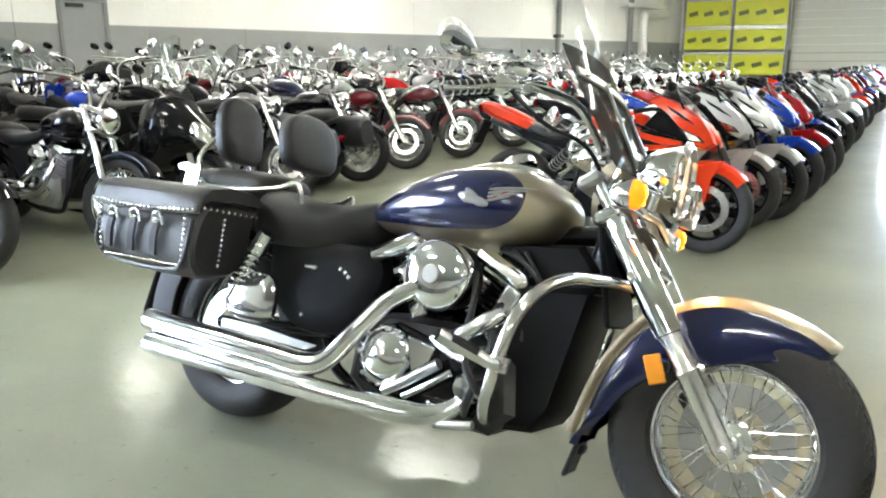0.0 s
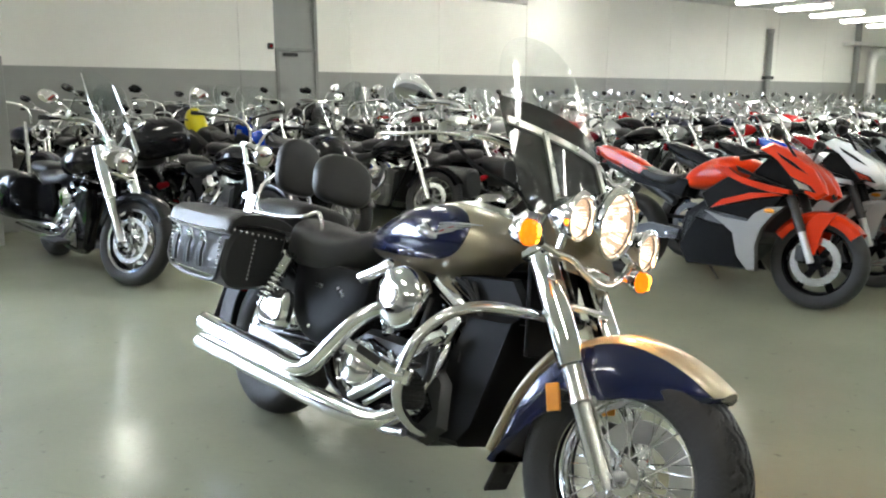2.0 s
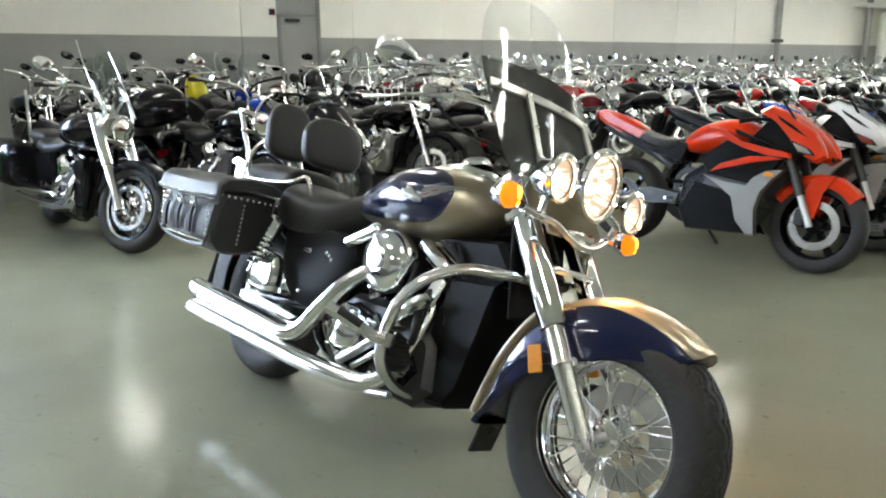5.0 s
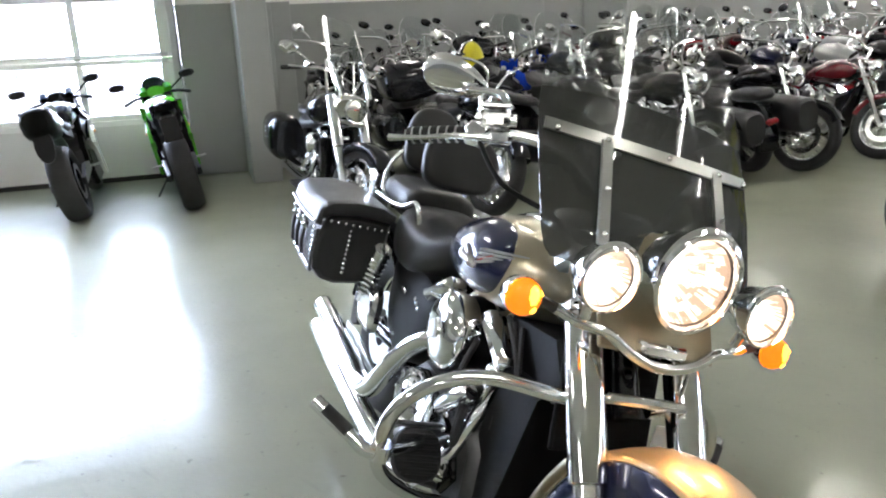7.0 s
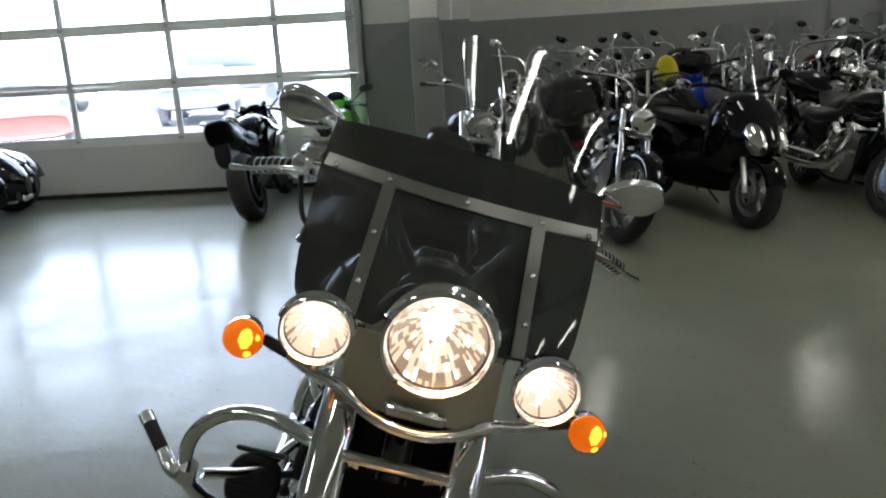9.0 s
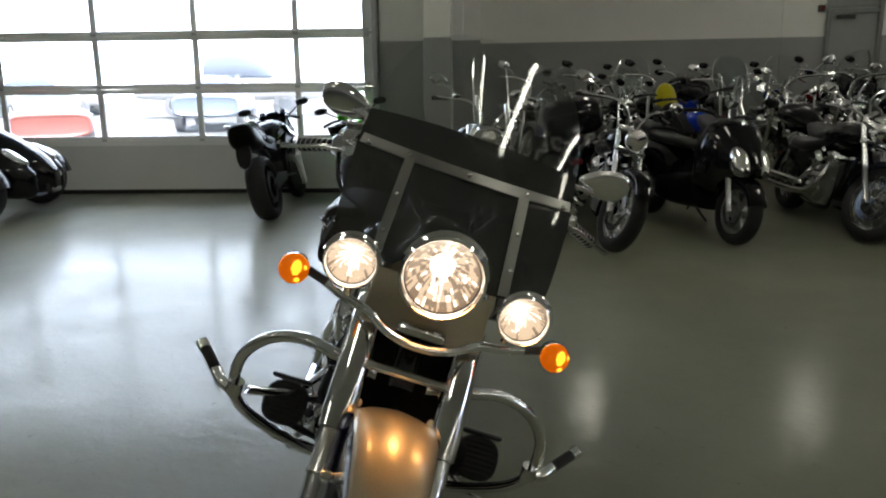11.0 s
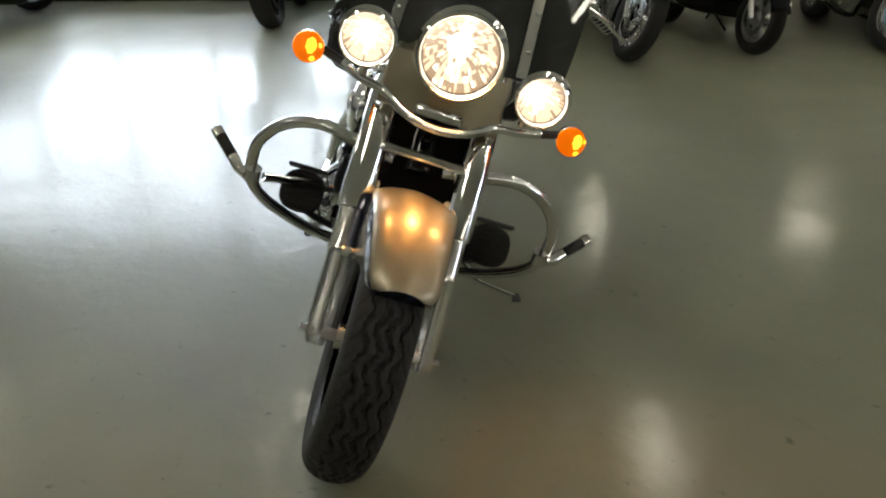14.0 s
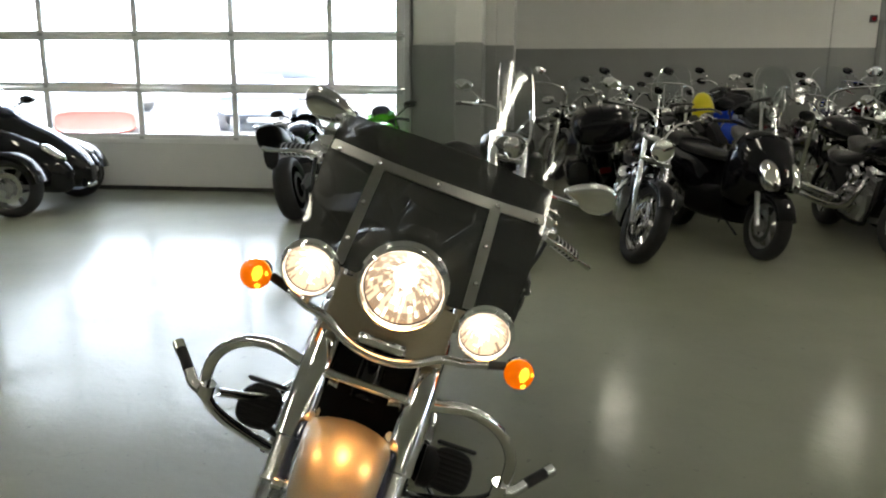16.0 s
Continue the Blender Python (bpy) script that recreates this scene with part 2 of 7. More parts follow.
def plate(poly, y0, y1, c=0.006):
    """A side outline (x, z), given thickness between y0 and y1, with softened edges."""
    cx, cz = np.mean([p[0] for p in poly]), np.mean([p[1] for p in poly])
    size = max(max(abs(p[0] - cx), abs(p[1] - cz)) for p in poly)
    k = 1 - c / size
    inner = [(cx + (p[0] - cx) * k, cz + (p[1] - cz) * k) for p in poly]
    d = math.copysign(c, y1 - y0)
    rings = [[(p[0], y0, p[1]) for p in inner], [(p[0], y0 + d, p[1]) for p in poly], [(p[0], y1 - d, p[1]) for p in poly], [(p[0], y1, p[1]) for p in inner]]
    return loft(rings)


def ball(r, n=12, m=8, half=False):
    prof = [(r * math.sin(math.pi * i / m), r * math.cos(math.pi * i / m)) for i in range(m + 1)]
    prof = [(max(a, 1e-4), b) for a, b in prof if not half or b > -1e-6]
    return lathe(prof, n, "Z")


def mesh(name, shape, *mats, pick=None, sharp=38):
    me = bpy.data.meshes.new(name)
    me.from_pydata([tuple(p) for p in shape[0]], [], [tuple(f) for f in shape[1]])
    bm = bmesh.new()
    bm.from_mesh(me)
    bmesh.ops.recalc_face_normals(bm, faces=bm.faces)
    bm.to_mesh(me)
    bm.free()
    me.shade_smooth()
    me.set_sharp_from_angle(angle=radians(sharp))
    for m in mats:
        me.materials.append(m)
    if pick:
        for f in me.polygons:
            f.material_index = pick(f.center, f.normal)
    return me


def part(name, shape, material, parent, label="", pick=None, sharp=38):
    ms = material if isinstance(material, (list, tuple)) else (material,)
    ob = new(name, mesh(name, shape, *ms, pick=pick, sharp=sharp))
    ob.parent = parent
    if label:
        tagged(ob, label)
    return ob


def thing(name, label, category, group="", kind=""):
    ob = new(name)
    ob.empty_display_size = 0.2
    return tagged(ob, label, category, group, kind)


def solid(name, shape, material, label, category, kind="", pick=None, sharp=38, group=""):
    ms = material if isinstance(material, (list, tuple)) else (material,)
    return tagged(new(name, mesh(name, shape, *ms, pick=pick, sharp=sharp)), label, category, group, kind)


def stand(x, y, heading, lean, xf=0.0):
    """The pose of a bike whose local point (xf, 0, 0) touches the floor at x, y: heading in degrees, leaning to its left."""
    return Matrix.Translation((x, y, FLOOR)) @ Matrix.Rotation(radians(heading), 4, "Z") @ Matrix.Rotation(-radians(lean), 4, "X") @ Matrix.Translation((-xf, 0, 0))


# ---- the hall ----
FLOORMAT = mat("grey sealed concrete floor", (0.215, 0.226, 0.17), 0.5, 0, var=0.16, scale=1.7, bump=0.22, bscale=15, rvar=0.08, spec=0.2, coat=0.36)


def worn_floor(m):
    """Pits, scuffs and worn patches in the sealer."""
    nt = m.node_tree
    L = nt.links.new
    bsdf, tc, bp = nt.nodes["Principled BSDF"], nt.nodes["Texture Coordinate"], nt.nodes["Bump"]
    base = bsdf.inputs["Base Color"].links[0].from_socket

    def noise(scale, detail, stretch=(1, 1, 1), turn=0.0):
        mp, no = nt.nodes.new("ShaderNodeMapping"), nt.nodes.new("ShaderNodeTexNoise")
        mp.inputs["Scale"].default_value = stretch
        mp.inputs["Rotation"].default_value = (0, 0, turn)
        no.inputs["Scale"].default_value, no.inputs["Detail"].default_value = scale, detail
        L(tc.outputs["Object"], mp.inputs["Vector"]), L(mp.outputs["Vector"], no.inputs["Vector"])
        return no.outputs["Fac"]

    def band(fac, lo, hi, a, b):
        mr = nt.nodes.new("ShaderNodeMapRange")
        for key, v in zip(("From Min", "From Max", "To Min", "To Max"), (lo, hi, a, b)):
            mr.inputs[key].default_value = v
        L(fac, mr.inputs["Value"])
        return mr.outputs["Result"]

    def mul(a, b):
        n = nt.nodes.new("ShaderNodeMath")
        n.operation = "MULTIPLY"
        L(a, n.inputs[0]), L(b, n.inputs[1])
        return n.outputs[0]
    pits = band(noise(24, 3), 0.68, 0.78, 1.0, 0.6)
    scuffs = mul(band(noise(9, 5, (0.35, 3.0, 1), 0.5), 0.66, 0.76, 1.0, 0.9), band(noise(8, 5, (3.0, 0.3, 1), 0.2), 0.68, 0.78, 1.0, 0.92))
    patches = band(noise(0.7, 5), 0.35, 0.65, 0.9, 1.1)
    tone = mul(mul(pits, scuffs), patches)
    hs = nt.nodes.new("ShaderNodeHueSaturation")
    L(tone, hs.inputs["Value"]), L(base, hs.inputs["Color"]), L(hs.outputs["Color"], bsdf.inputs["Base Color"])
    L(mul(band(noise(3.1, 6), 0.35, 0.65, 0.3, 0.42), mul(pits, scuffs)), bsdf.inputs["Coat Weight"])
    L(band(noise(5.0, 6), 0.35, 0.68, 0.09, 0.19), bsdf.inputs["Coat Roughness"])
    b2 = nt.nodes.new("ShaderNodeBump")
    b2.inputs["Strength"].default_value, b2.inputs["Distance"].default_value = 0.35, 0.002
    L(mul(pits, scuffs), b2.inputs["Height"]), L(bp.outputs["Normal"], b2.inputs["Normal"])
    L(b2.outputs["Normal"], bsdf.inputs["Normal"]), L(b2.outputs["Normal"], bsdf.inputs["Coat Normal"])


worn_floor(FLOORMAT)
WHITEWALL = mat("white painted wall", (0.74, 0.74, 0.70), 0.55, 0, var=0.035, scale=1.3, bump=0.05, bscale=40)
GREYWALL = mat("grey painted wall", (0.27, 0.28, 0.27), 0.5, 0, var=0.06, scale=1.6, bump=0.06, bscale=40)
GREYDOOR = mat("grey painted steel door", (0.27, 0.28, 0.275), 0.42, 0, var=0.05, scale=3)
FRAMEGREY = mat("dark grey door frame", (0.2, 0.21, 0.205), 0.45, 0, var=0.06, scale=4)
CEILMAT = mat("white ceiling deck", (0.72, 0.72, 0.7), 0.7, 0, var=0.05, scale=2)
# rail colour is whitened to imitate bloom from the bright panes
DOORALU = mat("aluminium door rails paled for bloom", (0.85, 0.86, 0.87), 0.4, 0.05, var=0.05, scale=6)
DOORPANEL = mat("pale door panel", (0.66, 0.67, 0.67), 0.45, 0, var=0.04, scale=4, bump=0.03, bscale=80)
ASPHALT = mat("sunlit yard concrete", (0.34, 0.33, 0.31), 0.85, 0, var=0.12, scale=0.4, bump=0.2, bscale=20)
BANNER = mat("lime yellow banner", (0.62, 0.66, 0.02), 0.45, 0, var=0.04, scale=3)
BANNERINK = mat("dark banner ink", (0.12, 0.14, 0.02), 0.45, 0, var=0.1, scale=6)
SLATWALL = mat("pale slat wall", (0.55, 0.56, 0.52), 0.5, 0, var=0.05, scale=3)
PIPEWHITE = mat("white painted pipe", (0.68, 0.68, 0.66), 0.4, 0, var=0.05, scale=7)

CEIL = 4.0
DOOR_W = 7.71


def hbox(u0, u1, w0, w1, z0, z1, c=0.004):
    """A box in the hall's own directions."""
    z0 = FLOOR if z0 == 0 else z0
    return moved(box(u1 - u0, w1 - w0, z1 - z0, c, (u0 + u1) / 2, (w0 + w1) / 2, (z0 + z1) / 2), HALL)


solid("floor", hbox(-14, 32, -13, 17, -0.2, FLOOR, 0.002), FLOORMAT, "glossy grey sealed concrete showroom floor", "floor", "structure")
solid("ground", moved(([(-400, -400, -0.09), (400, -400, -0.09), (400, 400, -0.09), (-400, 400, -0.09)], [(0, 1, 2, 3)]), Matrix.Translation((0, 0, 0))), ASPHALT,
      "sunlit pale concrete yard outside the glazed door", "ground", "structure")
solid("ceiling", add(hbox(-14, 32.5, -13.5, DOOR_W + 0.25, CEIL, CEIL + 0.2), hbox(1.95, 32.5, DOOR_W + 0.25, 17, CEIL, CEIL + 0.2)), CEILMAT, "pale painted ceiling deck over the hall", "ceiling", "structure")

# the wall with the glazed overhead door
DU0, DU1, DTOP = -4.62, 1.14, 3.06
wall_door = thing("wall_west", "painted wall round the glazed overhead door, grey below and white above", "wall", kind="structure")


def wall_piece(name, parent, u0, u1, w0, w1, z0, z1, split):
    if z0 < split:
        part(name, hbox(u0, u1, w0, w1, z0, min(z1, split)), GREYWALL, parent, "grey painted lower wall")
    if z1 > split:
        part(name, hbox(u0 + 0.003, u1 - 0.003, w0 + 0.003, w1, max(z0, split), z1), WHITEWALL, parent, "white painted upper wall")


wall_piece("wall_panel", wall_door, DU1, 2.1, DOOR_W, DOOR_W + 0.25, 0, CEIL, 1.72)
wall_piece("wall_panel", wall_door, DU0, DU1, DOOR_W, DOOR_W + 0.25, DTOP, CEIL, 1.72)
wall_piece("wall_panel", wall_door, -14, DU0, DOOR_W, DOOR_W + 0.25, 0, CEIL, 1.72)

garage = thing("garage_door", "glazed sectional overhead door with aluminium rails and pale bottom panel", "overhead door")
SEC = 0.607
part("bottom_panel", hbox(DU0 + 0.02, DU1 - 0.02, DOOR_W + 0.03, DOOR_W + 0.075, 0.02, 0.555), DOORPANEL, garage, "pale solid bottom panel")
part("bottom_seal", hbox(DU0 + 0.02, DU1 - 0.02, DOOR_W + 0.028, DOOR_W + 0.08, 0.0, 0.022), RUBBER, garage, "black rubber seal")
MULL = [0.165 - 1.183 * i for i in range(5)]
for i in range(1, 6):
    z = SEC * i
    part("rail", hbox(DU0 + 0.02, DU1 - 0.02, DOOR_W + 0.025, DOOR_W + 0.07, z - 0.056, z - 0.001, 0.002), DOORALU, garage)
    if i < 5:
        part("rail", hbox(DU0 + 0.02, DU1 - 0.02, DOOR_W + 0.029, DOOR_W + 0.07, z + 0.001, z + 0.054, 0.002), DOORALU, garage)
part("jamb_seal", hbox(DU1 - 0.024, DU1 - 0.002, DOOR_W + 0.03, DOOR_W + 0.12, 0.0, DTOP - 0.002, 0.002), FRAMEGREY, garage, "grey jamb seal")
part("jamb_seal", hbox(DU0 + 0.002, DU0 + 0.024, DOOR_W + 0.03, DOOR_W + 0.12, 0.0, DTOP - 0.002, 0.002), FRAMEGREY, garage, "grey jamb seal")
for i in range(1, 5):
    z0, z1 = SEC * i + 0.054, SEC * (i + 1) - 0.056
    for m in MULL[:4]:
        part("mullion", hbox(m - 0.033, m + 0.033, DOOR_W + 0.03, DOOR_W + 0.065, z0, z1), DOORALU, garage)
        part("hinge", hbox(m - 0.03, m + 0.03, DOOR_W + 0.012, DOOR_W + 0.026, z0 - 0.06, z0 - 0.03), STEEL, garage)
    edges = [DU1 - 0.18] + MULL[:4] + [DU0 + 0.2]
    for a, b in zip(edges[:-1], edges[1:]):
        p = part("pane", hbox(b + 0.02, a - 0.02, DOOR_W + 0.045, DOOR_W + 0.051, z0 - 0.01, z1 + 0.01, 0.001), PANE, garage, "clear window pane")
        p.visible_shadow = False
    part("end_stile", hbox(DU1 - 0.2, DU1 - 0.025, DOOR_W + 0.028, DOOR_W + 0.078, z0 - 0.02, z1 + 0.02), DOORPANEL, garage)
    part("end_stile", hbox(DU0 + 0.025, DU0 + 0.22, DOOR_W + 0.028, DOOR_W + 0.078, z0 - 0.02, z1 + 0.02), DOORPANEL, garage)
for s in (DU1 - 0.05, DU0 + 0.05):
    part("track", hbox(s - 0.03, s + 0.03, DOOR_W - 0.07, DOOR_W - 0.01, 0.0, 3.0), STEEL, garage, "galvanised door track")
    for i in range(1, 5):
        part("roller", moved(tube([(s - 0.12, DOOR_W - 0.02, SEC * i), (s + 0.03, DOOR_W - 0.02, SEC * i)], 0.016, 8, 1), HALL), STEEL, garage)
        part("roller_bracket", hbox(s - 0.13, s - 0.07, DOOR_W - 0.005, DOOR_W + 0.024, SEC * i - 0.05, SEC * i + 0.05), STEEL, garage)

# the pilaster
pil = thing("pilaster", "plain painted pilaster, grey below and white above", "pillar", kind="structure")
part("shaft", hbox(1.69, 1.98, 6.92, DOOR_W - 0.002, 0, 1.72, 0.008), GREYWALL, pil, "grey painted shaft")
part("upper_shaft", hbox(1.692, 1.978, 6.922, DOOR_W - 0.002, 1.72, CEIL, 0.008), WHITEWALL, pil, "white painted shaft")

# the long back wall runs a little askew to the rows
P1, P2 = Vector((-7.55, 13.63, 0)), Vector((7.727, 32.03, 0))
BACKAZ = math.atan2(P2.y - P1.y, P2.x - P1.x)
BACK = Matrix.Translation(P1) @ Matrix.Rotation(BACKAZ, 4, "Z")  # local x along the wall, y behind it


def bbox_(s0, s1, y0, y1, z0, z1, c=0.004):
    z0 = FLOOR if z0 == 0 else z0
    return moved(box(s1 - s0, y1 - y0, z1 - z0, c, (s0 + s1) / 2, (y0 + y1) / 2, (z0 + z1) / 2), BACK)


back = thing("wall_north", "long white panelled wall with a grey painted lower band", "wall", kind="structure")
SPLIT = 1.91
joints = [-6.6, -0.69, 0.04, 0.96, 1.69, 3.89, 6.35, 8.99, 11.27, 13.6, 15.9, 18.3, 20.6, 23.0, 24.6]
part("backing", bbox_(-6.6, 24.6, 0.06, 0.2, 0, CEIL), GREYWALL, back, "narrow panel joints")
for a, b in zip(joints[:-1], joints[1:]):
    if abs(a - 0.04) < 0.01:
        continue
    part("wall_panel", bbox_(a + 0.005, b - 0.005, 0, 0.1, 0, SPLIT, 0.002), GREYWALL, back)
    part("wall_panel", bbox_(a + 0.005, b - 0.005, 0.002, 0.1, SPLIT, CEIL, 0.002), WHITEWALL, back)
part("wall_panel", bbox_(0.045, 0.955, 0.03, 0.1, 2.42, CEIL, 0.003), GREYDOOR, back, "grey panel over the door")
door_1 = thing("door_1", "closed grey steel service door in a grey frame", "door", kind="structure")
part("leaf", bbox_(0.12, 0.88, 0.02, 0.065, 0.02, 2.3), GREYDOOR, door_1)
part("jamb", bbox_(0.05, 0.115, -0.03, 0.09, 0, 2.36), FRAMEGREY, door_1)
part("jamb", bbox_(0.885, 0.95, -0.03, 0.09, 0, 4.0), FRAMEGREY, door_1)
part("head", bbox_(0.116, 0.884, -0.03, 0.09, 2.305, 2.37), FRAMEGREY, door_1)
part("closer", bbox_(0.2, 0.5, -0.06, 0.02, 2.2, 2.27), DARKMETAL, door_1, "dark door closer")
part("door_handle", bbox_(0.78, 0.84, -0.05, 0.02, 0.98, 1.02), STEEL, door_1)
alarm = thing("alarm_box", "small dark alarm box on the wall beside the service door", "alarm")
part("case", bbox_(-0.12, 0.0, -0.06, -0.002, 2.33, 2.45, 0.01), DARKMETAL, alarm)
part("sounder", moved(lathe([(0.001, 0.0), (0.03, 0.0), (0.035, -0.02), (0.02, -0.03), (0.001, -0.03)], 14), BACK @ Matrix.Translation((-0.06, -0.061, 2.39))), REDLENS, alarm)
post = thing("wall_pipe", "grey vertical steel pipe fixed to the back wall", "pipe")
part("pipe", moved(tube([(15.4, -0.1, 0.0), (15.4, -0.1, 3.3)], 0.09, 12, 1), BACK), FRAMEGREY, post)
part("cap", moved(tube([(15.4, -0.1, 3.3), (15.4, -0.1, 3.42)], 0.11, 12, 1), BACK), GREYDOOR, post)
part("bracket", bbox_(15.25, 15.55, -0.2, -0.001, 1.95, 2.05), DARKMETAL, post)
duct = thing("exhaust_pipes", "white wall-hung pipes bending down the back wall", "pipe")
part("pipe", moved(tube([(19.8, -0.15, 1.2), (19.8, -0.15, 3.9)], 0.1, 10, 1), BACK), FRAMEGREY, duct)
part("pipe", moved(tube([(20.5, -0.3, 1.2), (20.5, -0.3, 2.6), (20.7, -0.3, 2.85), (22.0, -0.3, 2.9), (22.2, -0.3, 3.1), (22.2, -0.3, 3.95)], 0.17, 12, 4), BACK), PIPEWHITE, duct)
part("shelf", bbox_(19.2, 21.9, -0.4, -0.002, 3.08, 3.2), PIPEWHITE, duct)

conduit = thing("hanging_conduit", "white square conduit hung on rods below the ceiling", "conduit")
part("bar", hbox(1.5, 12.1, 9.46, 9.54, 3.16, 3.24), PIPEWHITE, conduit)
for k in (2.0, 4.5, 7.0, 9.5, 11.95):
    part("hanger", hbox(k - 0.012, k + 0.012, 9.488, 9.512, 3.24, CEIL), PIPEWHITE, conduit)

# closing walls
side = thing("wall_return", "painted return wall beside the pilaster", "wall", kind="structure")
wall_piece("wall_panel", side, 2.1, 2.3, DOOR_W, 14.6, 0, CEIL, 1.72)
far = thing("wall_east", "white end wall with a grey lower band", "wall", kind="structure")
wall_piece("wall_panel", far, 32, 32.25, 0.6, 9.5, 0, CEIL, 1.6)
wall_piece("wall_panel", far, 32, 32.25, -3.6, 0.6, 3.1, CEIL, 1.6)
wall_piece("wall_panel", far, 32, 32.25, -13, -3.6, 0, CEIL, 1.6)
end_door = thing("end_door", "glazed overhead door in the end wall", "overhead door")
for k in range(5):
    part("mullion", hbox(32.08, 32.13, -3.6 + k * 1.04, -3.54 + k * 1.04, 0, 3.1), DOORALU, end_door)
for k in range(5):
    part("rail", hbox(32.07, 32.14, -3.6, 0.6, k * 0.75, k * 0.75 + 0.07), DOORALU, end_door)
for k in range(4):
    p = part("pane", hbox(32.1, 32.106, -3.53 + k * 1.04, -2.57 + k * 1.04, 0.05, 3.08, 0.001), PANE, end_door, "clear window pane")
    p.visible_shadow = False
south = thing("wall_south", "white painted wall with a grey lower band", "wall", kind="structure")
wall_piece("wall_panel", south, -14, 32, -13.25, -13, 0, CEIL, 1.72)
west2 = thing("wall_rear", "white painted wall with a grey lower band", "wall", kind="structure")
wall_piece("wall_panel", west2, -14.25, -14, -13, 7.9, 0, CEIL, 1.72)

# racking with banners before the end wall
rack = thing("banner_rack", "tall shelving hung with lime yellow printed banners", "rack")
for w in (4.15, 6.12, 7.95):
    part("post", hbox(31.55, 31.63, w - 0.05, w + 0.05, 0, 3.8), FRAMEGREY, rack)
for z in (1.5, 2.44, 3.5):
    part("beam", hbox(31.56, 31.62, 4.2, 7.9, z - 0.035, z + 0.035), SILVER, rack)
for a, b in ((4.22, 6.05), (6.19, 7.88)):
    for z0, z1 in ((0.7, 1.44), (1.62, 2.36), (2.52, 3.42)):
        part("banner", hbox(31.50, 31.52, a, b, z0, z1), BANNER, rack, "lime yellow banner with dark print")
        for k in range(3):
            c = a + (b - a) * (k + 0.5) / 3
            part("print", moved(box(0.006, (b - a) / 5, 0.16, 0.002), HALL @ Matrix.Translation((31.495, c, (z0 + z1) / 2)) @ Matrix.Rotation(radians(-14), 4, "X")), BANNERINK, rack)
slats = thing("slat_wall", "pale horizontal slat boards on the end wall", "wall panel")
for k in range(11):
    part("slat", hbox(31.94, 31.99, 0.65, 4.05, 0.3 + k * 0.3, 0.575 + k * 0.3), SLATWALL, slats)

# ceiling lights


def ceiling_light():
    t = thing("ceiling_light", "white fluorescent batten with a lit diffuser on the ceiling", "ceiling light", "rows of ceiling lights")
    part("housing", box(0.24, 1.24, 0.06, 0.012, 0, 0, 0.03), FIXTURE, t)
    part("diffuser", box(0.2, 1.2, 0.06, 0.02, 0, 0, -0.03), TUBELIGHT, t, "lit white diffuser")
    part("end_cap", box(0.24, 0.03, 0.1, 0.006, 0, 0.62, 0.0), FIXTURE, t)
    part("end_cap", box(0.24, 0.03, 0.1, 0.006, 0, -0.62, 0.0), FIXTURE, t)
    return t


places = [(4.1 + 3.5 * k, 10.4) for k in range(0, 4)] + [(0.4 + 3.6 * k, 4.7) for k in range(-2, 8)]
places += [(-4 + 4.4 * k, -1.2) for k in range(8)] + [(-4 + 4.4 * k, -7.0) for k in range(8)]
first = None
for u, w in places:
    m = Matrix.Translation(hall(u, w, CEIL - 0.065)) @ HALL
    if first is None:
        first = ceiling_light()
        first.matrix_basis = m
    else:
        copy_thing(first, m)


# a far row of battens hangs lower, on rods
for k in range(5):
    hung = copy_thing(first, Matrix.Translation(hall(17.0 + 1.97 * k, 7.0, 3.45)) @ HALL)
    tagged(hung, "white fluorescent batten hung on two rods below the ceiling", "ceiling light", "rows of ceiling lights")
    for y in (-0.45, 0.45):
        part("rod", tube([(0, y, 0.05), (0, y, CEIL - 3.45)], 0.006, 6, 1), FIXTURE, hung, "thin hanging rod")


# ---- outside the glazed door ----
# self-lit planes stand in for the overexposed outside and brighten the floor
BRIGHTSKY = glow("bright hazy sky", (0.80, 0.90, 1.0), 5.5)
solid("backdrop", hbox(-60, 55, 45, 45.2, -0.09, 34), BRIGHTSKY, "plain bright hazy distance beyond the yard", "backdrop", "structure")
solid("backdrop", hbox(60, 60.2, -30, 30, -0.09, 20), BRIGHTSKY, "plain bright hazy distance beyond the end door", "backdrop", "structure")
# red, blue, glass and tyre colours are paled to imitate glare over the yard
HAZEDRED = mat("red car paint paled for glare", (0.8, 0.27, 0.24), 0.4, 0, var=0.05, scale=3, coat=0.6)
CARWHITE = mat("white car paint", (0.8, 0.8, 0.8), 0.3, 0, var=0.03, scale=3, coat=0.6)
CARBLUE = mat("blue car paint paled for glare", (0.5, 0.6, 0.75), 0.4, 0.2, var=0.05, scale=3, coat=0.6)
HAZEDTYRE = mat("tyre paled to grey for glare", (0.45, 0.45, 0.46), 0.8, 0, var=0.1, scale=9)
CARGLASS = mat("car glass paled for glare", (0.4, 0.45, 0.52), 0.1, 0, var=0.1, scale=3)


